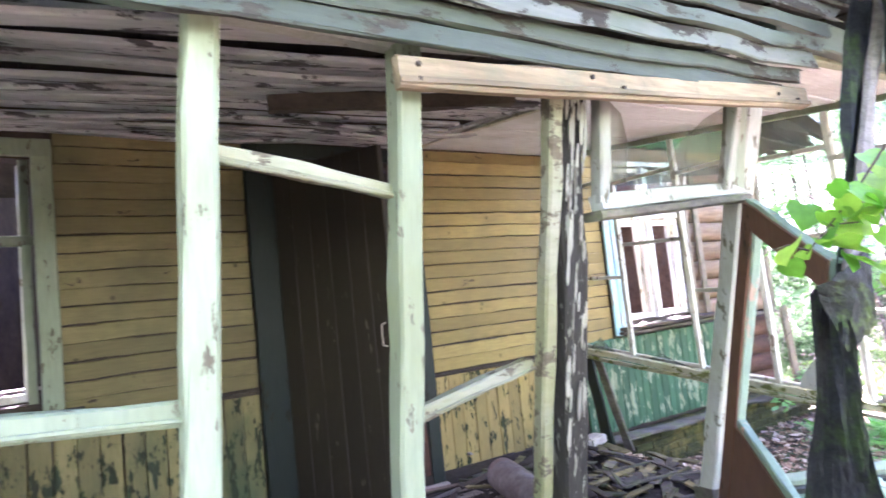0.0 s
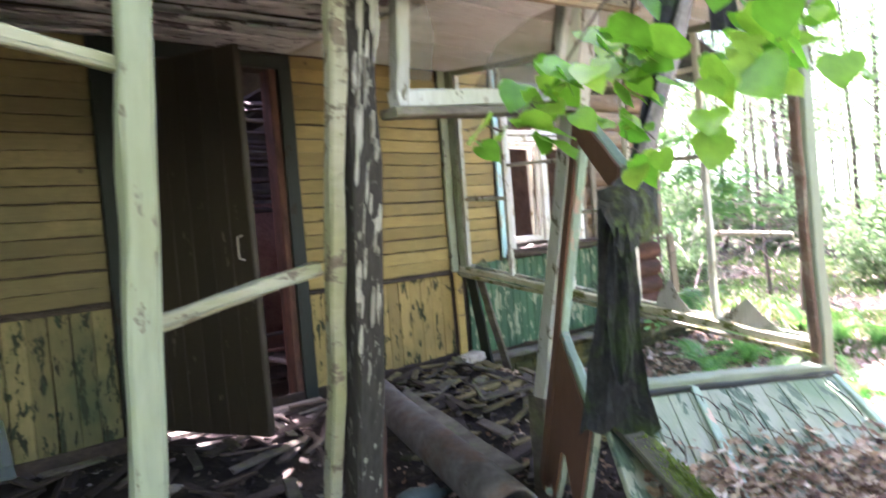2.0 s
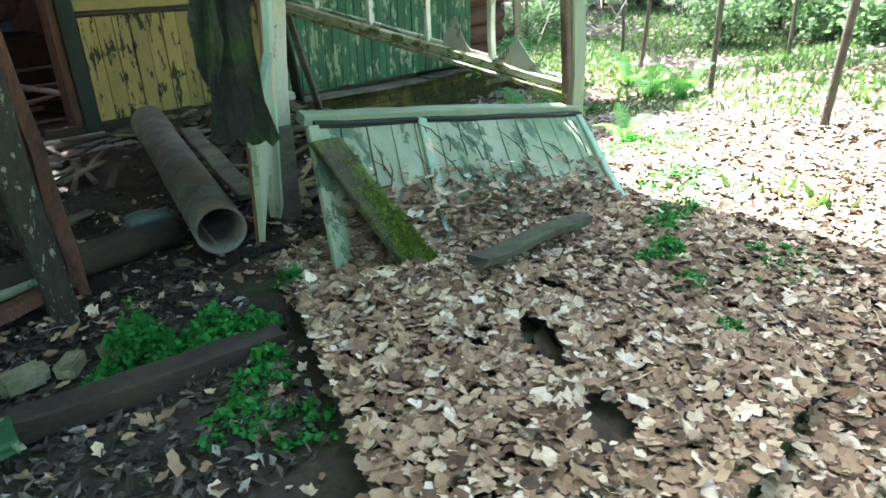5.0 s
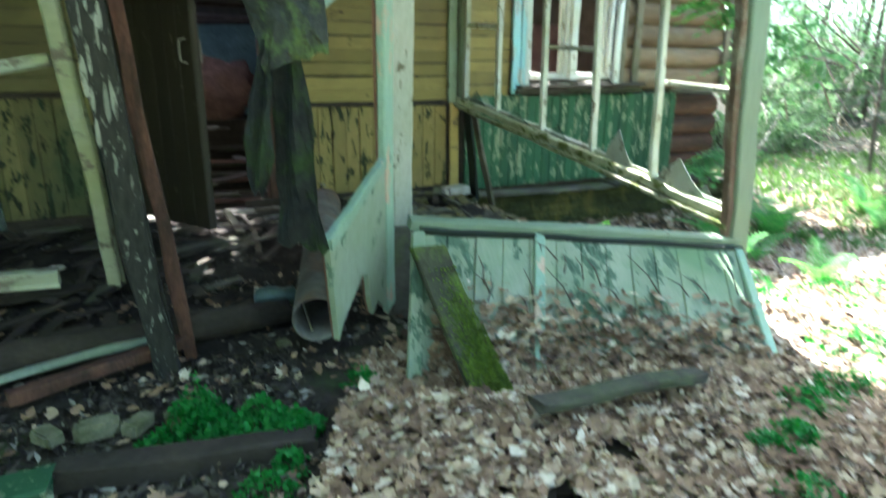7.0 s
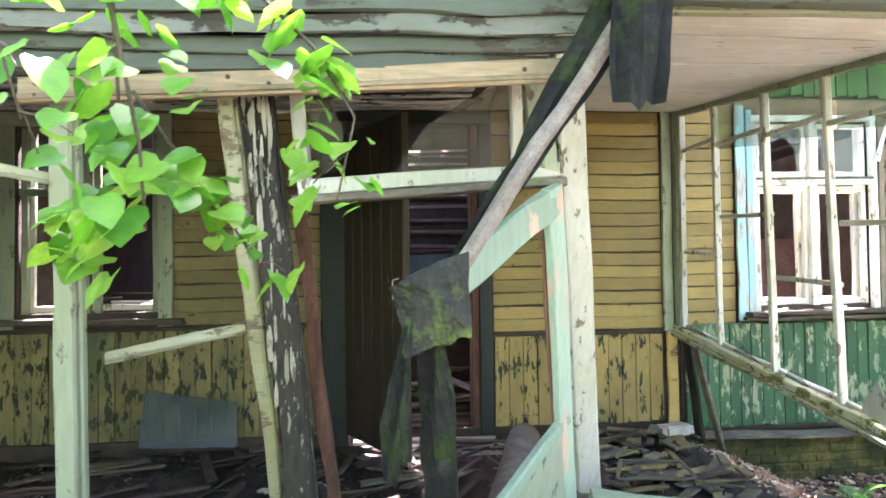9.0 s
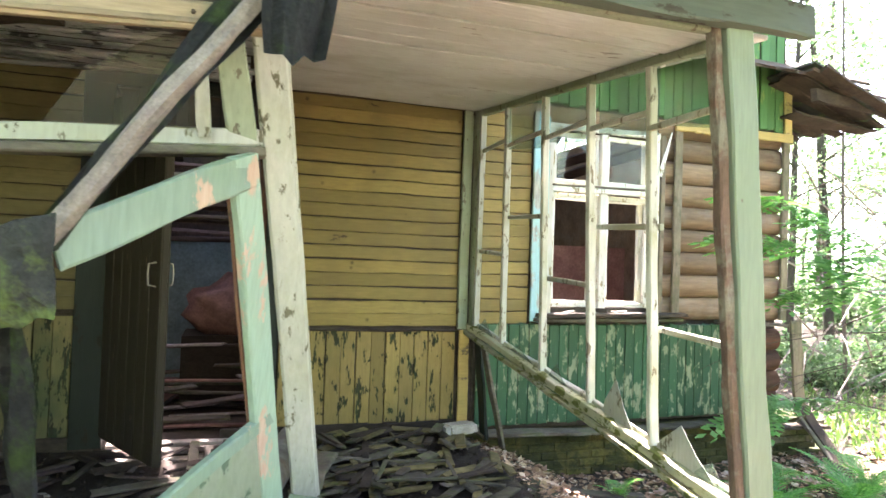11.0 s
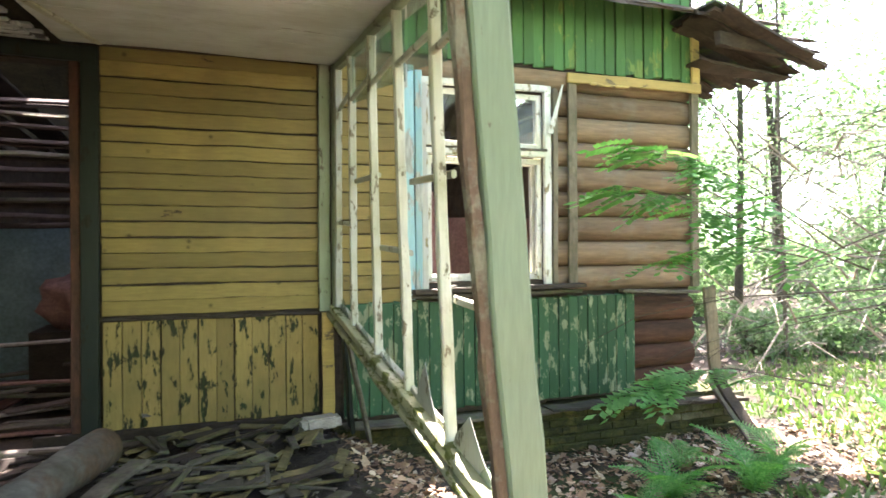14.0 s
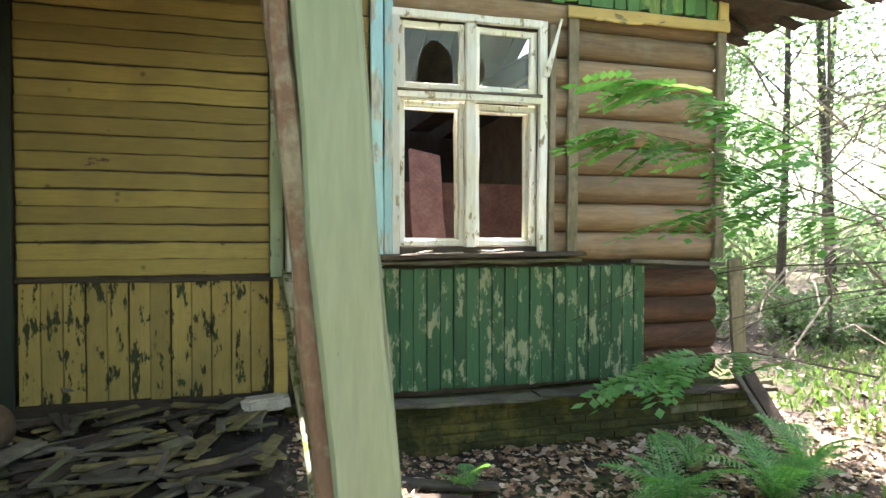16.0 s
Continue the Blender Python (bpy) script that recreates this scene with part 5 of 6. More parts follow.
for _ in range(3200):
    k, s = 1 - abs(rng.normal(0, 0.30)), rng.uniform(-0.082, 0.082)
    q = Vector((-0.13, -2.92, 0.482)).lerp(Vector((-0.12, -3.52, 0.012)), max(0.2, k))
    mp.append((q.x + s, q.y, q.z + rng.uniform(-0.002, 0.01)))
tagged(new("moss", stuff_mesh("moss", *fuzz(mp, 0.010, rng), MOSS)), "bright green moss tuft", kind="stuff").parent = moss_board
bpy.data.objects["moss"].location = -Vector(moss_board.location)


def lone(name, label, category, p0, p1, w, d, material, seed, group="", side=(0, 0, 1), ragged=0.03, wear=0.006):
    ob = empty(name, p0, label, category, group)
    part("plank" if "pipe" not in name else "body", bar(p0, p1, w, d, side, wear, 8, 0.008, ragged=ragged, seed=seed), material, ob)
    return ob


lone("fallen_plank", "grey rotten plank lying on leaves", "plank", (-0.12, -3.765, 0.14), (0.64, -3.77, 0.075), 0.04, 0.085, GREY_WOOD, 3, "loose planks")
lone("fallen_beam", "dark wet beam on the ground beside weeds", "beam", (-1.56, -3.28, 0.0), (-0.80, -3.47, 0.015), 0.085, 0.09, DARK_WOOD, 4, "loose planks")
lone("fallen_plank", "green-stained board lying on the ground", "plank", (-2.15, -3.30, 0.0), (-1.56, -3.36, 0.03), 0.04, 0.14, GREEN, 5, "loose planks")
lone("fallen_plank", "brown plank lying in the dirt by the post", "plank", (-1.75, -2.72, 0.02), (-1.10, -2.55, 0.06), 0.05, 0.07, ROT_RED, 6, "loose planks")
lone("fallen_plank", "green lath lying in the dirt", "plank", (-1.9, -2.60, 0.04), (-1.1, -2.45, 0.07), 0.03, 0.04, PALE_BOARDS, 7, "loose planks")
lone("fallen_plank", "grey plank beside the pipe", "plank", (0.30, -0.75, 0.10), (-0.20, -2.35, 0.10), 0.03, 0.12, GREY_WOOD, 8, "loose planks")
sill_log = empty("fallen_log", (-1.2, -2.42, 0.0), "dark rotten round sill log under the door posts", "log", "loose planks")
part("trunk", tube([(-2.05, -2.40, 0.05), (-1.7, -2.43, 0.06), (-1.3, -2.42, 0.055), (-0.95, -2.40, 0.06), (-0.62, -2.38, 0.05)], [0.072, 0.078, 0.074, 0.07, 0.06], 12), DARK_WOOD, sill_log, smooth=True)
lone("leaning_plank", "dark plank leaning at the house corner", "plank", (5.20, -0.62, -0.48), (5.13, -0.16, 0.10), 0.13, 0.035, DARK_WOOD, 10, "loose planks", (1, 0, 0))
lone("leaning_plank", "thin grey plank leaning at the house corner", "plank", (5.08, -0.70, -0.48), (5.02, -0.17, 0.07), 0.05, 0.03, GREY_WOOD, 11, "loose planks", (1, 0, 0))
lone("fallen_plank", "broken board on leaves beside the veranda", "plank", (2.0, -0.72, -0.30), (2.75, -0.85, -0.36), 0.03, 0.11, GREY_WOOD, 12, "loose planks")
lone("fallen_plank", "dark broken board beside the veranda", "plank", (1.9, -0.9, -0.30), (2.5, -1.05, -0.34), 0.04, 0.09, DARK_WOOD, 13, "loose planks")

# leaf-covered deck panel with rotten holes
deck = empty("fallen_deck", (-0.2, -4.1, -0.05), "rotting deck panel hidden under dead leaves", "deck")
for k in range(9):
    a, b = k / 9, (k + 1) / 9
    p = Vector((-0.66, -3.36, 0.05)).lerp(Vector((0.75, -3.92, -0.10)), (a + b) / 2)
    q = Vector((-1.16, -4.42, 0.05)).lerp(Vector((0.55, -5.1, -0.06)), (a + b) / 2)
    m0 = p.lerp(q, {3: 0.42, 2: 0.84}.get(k, 1.0))
    part("board", bar(p, m0, 0.168, 0.05, (0.92, -0.39, 0), 0.006, 6, ragged=0.03, seed=k), DARK_WOOD, deck)
    if k == 3:
        part("board", bar(p.lerp(q, 0.72), q, 0.168, 0.05, (0.92, -0.39, 0), 0.006, 4, ragged=0.05, seed=k + 20), DARK_WOOD, deck)
for k, (a, b) in enumerate((((-0.27, -4.02, 0.01), (-0.44, -4.24, -0.02)), ((-0.21, -4.10, -0.01), (-0.36, -4.36, -0.02)), ((-0.52, -4.47, 0.01), (-0.60, -4.62, 0.0)))):
    lone("rotten_wood", "crumbling dark rotten wood in a hole", "wood", a, b, 0.06, 0.07, DARK_WOOD, k + 40, "rotten wood", (1, 0, 0), 0.06, 0.012)

part("edge_board", bar((-0.60, -3.29, 0.03), (-1.17, -4.50, 0.03), 0.035, 0.11, (0.9, -0.42, 0), 0.006, 8, ragged=0.03, seed=17), DARK_WOOD, deck, "dark wet edge board")

# ---- cement pipe ----
pipe = empty("cement_pipe", (-0.2, -1.6, 0.1), "large grey cement pipe lying on the veranda floor", "pipe")
pa, pb = Vector((-0.58, -2.75, 0.14)), Vector((0.09, -0.64, 0.17))
n, sides = 14, 28
verts, faces = [], []
ax = (pb - pa).normalized()
s = ax.cross(Vector((0, 0, 1))).normalized()
u = s.cross(ax)
for ring, (r, flip) in enumerate(((0.108, 1), (0.096, -1))):
    for i in range(n + 1):
        o = pa.lerp(pb, i / n)
        for j in range(sides):
            t = 2 * math.pi * j / sides
            g = r * (1 + (0.012 * noise.noise(Vector((i * 0.9, math.cos(t) * 2, math.sin(t) * 2))) if ring == 0 else 0)) * (1.08 if ring == 0 and i > 11 else 1)
            verts.append(o + (s * math.cos(t) + u * math.sin(t)) * g)
base = (n + 1) * sides
for i in range(n):
    for j in range(sides):
        k = (j + 1) % sides
        faces.append((i * sides + j, i * sides + k, (i + 1) * sides + k, (i + 1) * sides + j))
        faces.append((base + i * sides + j, base + (i + 1) * sides + j, base + (i + 1) * sides + k, base + i * sides + k))
for j in range(sides):
    k = (j + 1) % sides
    faces.append((j, base + j, base + k, k))
    faces.append((n * sides + j, n * sides + k, base + n * sides + k, base + n * sides + j))
part("body", (verts, faces), PIPE, pipe, smooth=True)
part("stick", bar(pa + Vector((-0.01, 0.05, -0.07)), pa + Vector((-0.01, 0.30, 0.05)), 0.012, 0.012, (1, 0, 0), 0.002, 4, seed=2), GREY_WOOD, pipe, "stick standing in the pipe")

# ---- loose things on the veranda floor ----
def rock(name, label, category, at, size, material, seed, group=""):
    bm = bmesh.new()
    bmesh.ops.create_cube(bm, size=1.0)
    bmesh.ops.bevel(bm, geom=bm.edges[:], offset=0.14, segments=2, affect="EDGES")
    for v in bm.verts:
        v.co *= 1 + 0.18 * noise.noise(v.co * 2.5 + Vector((seed * 3.1, 0, 0)))
        v.co = Vector((v.co.x * size[0], v.co.y * size[1], v.co.z * size[2]))
    bmesh.ops.rotate(bm, verts=bm.verts, matrix=Matrix.Rotation(seed * 1.3, 3, "Z"))
    bmesh.ops.translate(bm, verts=bm.verts, vec=at)
    return tagged(part(name, bm, material), label, category, group)


rock("stone_block", "pale flat stone block by the veranda wall", "stone", (1.42, -0.25, 0.085), (0.30, 0.15, 0.085), STONE, 0.15)
bottle = empty("plastic_canister", (-0.62, -2.16, 0.03), "crushed pale teal plastic canister in the dirt", "bottle")
part("body", tube([(-0.74, -2.14, 0.05), (-0.725, -2.143, 0.05), (-0.66, -2.15, 0.055), (-0.60, -2.17, 0.05), (-0.545, -2.18, 0.05), (-0.53, -2.185, 0.05), (-0.50, -2.19, 0.05)], [0.02, 0.05, 0.055, 0.047, 0.053, 0.02, 0.016], 12), PLASTIC, bottle, smooth=True)
part("cap", tube([(-0.505, -2.19, 0.05), (-0.475, -2.195, 0.05)], [0.019, 0.019], 10), GREEN_TRIM, bottle)
pane = empty("glass_sheet", (-2.35, -0.12, 0.1), "dusty sheet of glass leaning on the wall", "glass")
part("sheet", sheet([(-2.74, -0.20, 0.10), (-2.02, -0.20, 0.08), (-2.05, -0.08, 0.40), (-2.5, -0.06, 0.46), (-2.74, -0.06, 0.52)], 0.005), DUSTY_GLASS, pane)
box = empty("wire_basket", (0.72, -1.35, 0.12), "bent rusty tray frame on the debris", "tray")
for k, (a, b) in enumerate((((0.48, -1.42, 0.12), (0.58, -1.22, 0.17)), ((0.58, -1.22, 0.17), (0.98, -1.24, 0.15)), ((0.98, -1.24, 0.15), (0.96, -1.46, 0.12)), ((0.48, -1.42, 0.12), (0.96, -1.46, 0.12)))):
    part("side", bar(a, b, 0.015, 0.025, (0, 0, 1), 0.006, 4, seed=k), GREY_WOOD, box)

MOSSY = plain("mossy_rotten_board", (0.26, 0.215, 0.095), (0.085, 0.08, 0.035), 8.0, (0.5, 0.5, 1), 0.95, 0.6, 0.01)
k = 0
for n, (cx, cy, sx, sy, h, lmin, lmax) in ((130, (0.8, -0.7, 0.72, 0.55, 0.07, 0.12, 0.42)), (60, (0.75, -1.8, 0.75, 0.8, 0.03, 0.12, 0.5)), (46, (-1.0, -0.8, 0.9, 0.6, 0.05, 0.15, 0.6)), (44, (-2.6, -1.2, 1.0, 1.0, 0.04, 0.15, 0.6)), (20, (-1.3, -1.9, 0.5, 0.5, 0.03, 0.12, 0.4))):
    for _ in range(n):
        a, l = rnd.uniform(0, math.pi) * (0.5 if rnd.random() < 0.6 else 1), rnd.uniform(lmin, lmax) / 2
        x, y = cx + rnd.uniform(-sx, sx), cy + rnd.uniform(-sy, sy)
        dx, dy = l * math.cos(a), l * math.sin(a)
        if max(x + abs(dx), x - abs(dx)) > 1.5 or y + abs(dy) > -0.08:
            continue
        z = ground_z(x, y) + 0.05 + h * rnd.random() + 0.05 * smooth_step(-1.5, 0, y)
        t = rnd.uniform(-0.06, 0.06)
        # Scraps left of x = 0 take darker woods that paint the veranda's shade.
        lone("plank_scrap", rnd.choice(("short piece of grey rotten board in the rubble", "mossy broken board lying in the rubble")), "plank", (x - dx, y - dy, z - t * l), (x + dx, y + dy, z + t * l), 0.018, rnd.uniform(0.025, 0.085),
             (GREY_WOOD, MOSSY, RUBBLE, DARK_WOOD, MOSSY, RUBBLE, MOSSY)[k % 7] if x > 0 else (DARK_WOOD, DARK_WOOD, GREY_WOOD, ROOM_DARK, DARK_WOOD)[k % 5], k, "rubble boards", (rnd.uniform(-0.2, 0.2), rnd.uniform(-0.2, 0.2), 1), 0.04, 0.004)
        k += 1
for k in range(70):
    x, y = rnd.uniform(-3.3, 1.45), rnd.uniform(-2.7, -0.12)
    s = rnd.uniform(0.02, 0.07)
    rock("rubble_stone", "lump of grey plaster rubble", "rubble", (x, y, ground_z(x, y) + 0.04 * smooth_step(-1.5, 0, y) + s * 0.25), (s * 1.4, s, s * 0.6), (RUBBLE, STONE, RUBBLE, PLINTH_PALE, DARK_WOOD)[k % 5], k * 0.77, "rubble stones")
for x, y, s in ((-1.45, -3.02, 0.10), (-1.32, -3.05, 0.08), (-1.20, -3.08, 0.08), (-1.6, -3.0, 0.08)):
    rock("mossy_brick", "mossy broken brick by the fallen beam", "brick", (x, y, -0.01), (s * 1.4, s * 0.8, s * 0.6), PLINTH_PALE, x * 5, "mossy bricks")
rubble = []
rng = np.random.default_rng(11)
for _ in range(9000):
    x, y = rng.uniform(-4.0, 1.55), rng.uniform(-2.9, -0.05)
    rubble.append((x, y, ground_z(x, y) + rng.uniform(0.0, 0.03) + 0.05 * smooth_step(-1.5, 0, y)))
for _ in range(5000):
    x, y = rng.uniform(-2.6, -0.70), rng.uniform(-4.0, -2.6)
    if (x + 0.66) * -0.905 + (y + 3.36) * 0.427 > 0.04:
        rubble.append((x, y, ground_z(x, y) + rng.uniform(0.0, 0.025)))
tagged(new("crumbs", stuff_mesh("crumbs", *fuzz(rubble, 0.022, rng, 0.35, 0.5, 2.2), islands("crumb", [(0.0, (0.025, 0.019, 0.014)), (0.6, (0.055, 0.043, 0.03)), (0.9, (0.12, 0.10, 0.07)), (1.0, (0.36, 0.33, 0.27))]))), "crumbs of plaster, bark and splinters", "debris", kind="stuff")
mound = [(x, y, ground_z(x, y) + 0.055 * smooth_step(-1.8, -0.1, y) + 0.03 * noise.noise(Vector((x * 4, y * 4, 1))) + 0.012) for x in np.arange(-4.6, 1.56, 0.08) for y in np.arange(-2.75, 0.0, 0.08)]
ny2 = len(np.arange(-2.75, 0.0, 0.08))
nx2 = len(np.arange(-4.6, 1.56, 0.08))
# Dark soil and rubble, with the veranda's shade put into the colour.
tagged(part("veranda_floor", (mound, [(i * ny2 + j, (i + 1) * ny2 + j, (i + 1) * ny2 + j + 1, i * ny2 + j + 1) for i in range(nx2 - 1) for j in range(ny2 - 1)]), plain("shade_darkened_rubble_floor", (0.020, 0.016, 0.012), (0.036, 0.028, 0.021), 9.0, (1, 1, 1), 0.95, 1.0, 0.03, c=(0.055, 0.045, 0.033)), smooth=True), "collapsed veranda floor of dark soil and rubble, darkened further for shade", "floor", kind="structure")

# ---- dead leaves ----
def on_deck(x, y):
    return (x + 0.66) * -0.905 + (y + 3.36) * 0.427 < 0 and (x + 0.66) * 0.37 + (y + 3.36) * 0.93 < 0.02 and x < 0.62 and y > -4.9


def litter(n, x0, x1, y0, y1, seed, size=0.035, lift=0.012, keep=None):
    r = np.random.default_rng(seed)
    out = []
    while len(out) < n:
        x, y = r.uniform(x0, x1), r.uniform(y0, y1)
        if keep and not keep(x, y) or any(((x - a) * 0.75 + (y - b) * -0.66) ** 2 / 0.0036 + ((x - a) * 0.66 + (y - b) * 0.75) ** 2 / c < 1 for a, b, c in ((-0.325, -4.19, 0.034), (-0.55, -4.55, 0.014), (0.05, -3.98, 0.006))):
            continue
        out.append((x, y, max(ground_z(x, y), 0.085 - 0.09 * smooth_step(-0.6, 0.5, x) if on_deck(x, y) else -9) + lift * r.uniform(0.2, 2.5)))
    return dead_leaves(out, size * 1.35, r)


outside = lambda x, y: not (-4.3 < x < 1.5 and y > -2.75) and not (x < 5.2 and y > -0.12)
tagged(new("leaf_litter", stuff_mesh("leaf_litter", *litter(58000, -2.6, 3.2, -5.9, -2.8, 3, 0.0315, 0.014, lambda x, y: outside(x, y) and ((x + 0.66) * -0.905 + (y + 3.36) * 0.427 < 0 or noise.noise(Vector((x * 41.3, y * 37.7, 1))) > (0.60 if y > -3.4 else 0.46))), LITTER)), "brown dead leaves covering the ground", "leaves", kind="stuff")
tagged(new("leaf_litter", stuff_mesh("leaf_litter", *litter(18000, 1.55, 7.5, -4.5, -0.1, 4, 0.036, 0.012, outside), LITTER)), "brown dead leaves below the log wall", "leaves", kind="stuff")
tagged(new("leaf_litter", stuff_mesh("leaf_litter", *litter(9000, 3, 16, -12, 4, 5, 0.06, 0.015, lambda x, y: outside(x, y) and (x > 5.4 or y < 0)), LITTER_SUNLIT)), "scattered dead leaves, paled for sunlight, along the forest path", "leaves", kind="stuff")
tagged(new("leaf_litter", stuff_mesh("leaf_litter", *litter(14000, 1.3, 6.5, -5.6, -1.9, 15, 0.032, 0.02, lambda x, y: noise.noise(Vector((x * 0.8, y * 0.8, 5))) > -0.25), LITTER_SUNLIT)), "leaves painted pale for the sunlight on the trodden path", "leaves", kind="stuff")
r5 = np.random.default_rng(8)
onpar = []
for _ in range(3200):
    a = r5.uniform(0.05, 0.98)
    b = 1 - abs(r5.normal(0, 0.26))
    if b < 0.35 - 0.25 * (r5.random() < 0.08):
        continue
    p = TL.lerp(TR, a).lerp(BL.lerp(BR, a), b)
    onpar.append((p.x, p.y - 0.012, p.z + 0.022 + r5.uniform(0, 0.03)))
tagged(new("leaf_litter", stuff_mesh("leaf_litter", *dead_leaves(onpar, 0.045, r5), LITTER)), "dead leaves heaped on the fallen parapet", "leaves", kind="stuff")
inside = []
for _ in range(650):
    x, y = r5.uniform(-1.9, 1.5), r5.uniform(-3.0, -1.6)
    inside.append((x, y, ground_z(x, y) + 0.03 + r5.uniform(0, 0.02)))
tagged(new("leaf_litter", stuff_mesh("leaf_litter", *dead_leaves(inside, 0.042, r5), LITTER)), "dead leaves blown into the veranda", "leaves", kind="stuff")

# ---- linden branch hanging in front of the veranda ----
def leaf_mesh(name, size, material, seed, droop=0.15):
    """A heart-shaped leaf with a folded midrib and wavy edge; the stalk end is at the origin, the tip along +x."""
    half = [(0.0, 0.0), (-0.08, 0.24), (0.06, 0.46), (0.34, 0.53), (0.64, 0.42), (0.86, 0.20), (1.03, 0.0)]
    mid = [(x, 0.0) for x in (0.0, 0.12, 0.30, 0.55, 0.80)]
    verts = []
    z = lambda x, y: (0.16 * abs(y) - droop * x * x + 0.04 * math.sin(x * 9 + seed) * abs(y) * 2)
    top_side = [(x, y) for x, y in half]
    low_side = [(x, -y) for x, y in half[1:-1]]
    for x, y in mid[1:] + top_side + low_side:
        verts.append((x * size, y * size, z(x, y) * size))
    m = 4
    T = lambda i: m + i
    L = lambda i: m + 7 + i - 1
    faces = [(T(0), 0, T(1)), (0, T(2), T(1)), (0, 1, T(3), T(2)), (1, 2, T(4), T(3)), (2, 3, T(5), T(4)), (3, T(6), T(5)),
             (T(0), L(1), 0), (0, L(1), L(2)), (0, L(2), L(3), 1), (1, L(3), L(4), 2), (2, L(4), L(5), 3), (3, L(5), T(6))]
    return mesh_of(name, verts, faces, material, True)


lind = [leaf_mesh("leaf", s, LEAF, k) for k, s in enumerate((0.068, 0.060, 0.076, 0.050))]


def twig_with_leaves(ob, points, radius, count, spread_r, seed, first=0.15, size=1.0):
    r = random.Random(seed)
    pts = [Vector(p) for p in points]
    part("twig", tube(pts, [radius * (1 - 0.7 * i / (len(pts) - 1)) for i in range(len(pts))], 6), TWIG, ob, smooth=True)
    for k in range(count):
        t = first + (1 - first) * (k + 0.5) / count
        i = min(int(t * (len(pts) - 1)), len(pts) - 2)
        p = pts[i].lerp(pts[i + 1], t * (len(pts) - 1) - i)
        off = Vector((r.uniform(-1, 1), r.uniform(-1, 1), r.uniform(-0.9, 0.5))) * spread_r
        q = p + off
        if r.random() < 0.35:
            part("stalk", tube([p, p.lerp(q, 0.5) + Vector((0, 0, 0.01)), q], [0.002, 0.0016, 0.0012], 4, False), TWIG, ob)
        for _ in range(3 if r.random() < 0.4 else 2):
         lf = piece(lind[r.randrange(4)], "leaf", q + Vector((r.uniform(-0.03, 0.03), r.uniform(-0.03, 0.03), r.uniform(-0.03, 0.03))), ob, (r.uniform(-40, 40), r.uniform(5, 60), -90 + r.uniform(-95, 95)))
         lf.scale = [size * r.uniform(0.6, 1.05)] * 3


branch = empty("linden_branch", (-1.5, -4.2, 2.4), "drooping linden branch with bright green leaves", "branch")
twig_with_leaves(branch, [(-1.55, -4.28, 2.5), (-1.46, -4.16, 2.12), (-1.39, -4.10, 1.86), (-1.34, -4.12, 1.64), (-1.33, -4.12, 1.50)], 0.007, 26, 0.09, 3)
twig_with_leaves(branch, [(-1.46, -4.16, 2.12), (-1.22, -4.09, 1.96), (-1.07, -4.06, 1.82), (-1.0, -4.05, 1.70), (-1.03, -4.08, 1.55)], 0.005, 22, 0.07, 5)
twig_with_leaves(branch, [(-1.39, -4.10, 1.9), (-1.43, -3.96, 1.70), (-1.50, -3.87, 1.55), (-1.60, -3.83, 1.46)], 0.004, 18, 0.06, 7, 0.3)
twig_with_leaves(branch, [(-1.5, -4.2, 2.2), (-1.53, -4.20, 1.95), (-1.50, -4.22, 1.78), (-1.46, -4.23, 1.65)], 0.005, 16, 0.09, 12)
twig_with_leaves(branch, [(-1.40, -3.98, 1.76), (-1.30, -3.86, 1.58), (-1.20, -3.79, 1.44)], 0.004, 12, 0.055, 9, 0.3)

# ---- weeds and ferns ----
def weed(cx, cy, rx, ry, n, seed, tall=0.07, label="low bright green weeds with round leaves"):
    r = np.random.default_rng(seed)
    pos, stems = [], []
    for _ in range(n):
        a, d = r.uniform(0, 2 * math.pi), math.sqrt(r.random())
        x, y = cx + rx * d * math.cos(a), cy + ry * d * math.sin(a)
        z = ground_z(x, y) + 0.015 + tall * r.uniform(0.25, 1.0) * (1.15 - d)
        for k in range(3):
            b = a + k * 2.09
            pos.append((x + 0.012 * math.cos(b), y + 0.012 * math.sin(b), z + r.uniform(-0.003, 0.003)))
        if r.random() < 0.25:
            stems.append(tube([(x, y, ground_z(x, y)), (x, y, z)], [0.0012, 0.001], 3, False))
    v, f = fuzz(pos, 0.020, r, 0.25, 0.25, 1.1)
    ob = empty("weed_clump", (cx, cy, ground_z(cx, cy)), label, "weeds", "weeds")
    me = stuff_mesh("leaves", v - np.array(ob.location), f, WEED)
    lv = new("leaves", me)
    lv.parent = ob
    tagged(part("stems", join(*stems), WEED, ob), kind="stuff") if stems else None


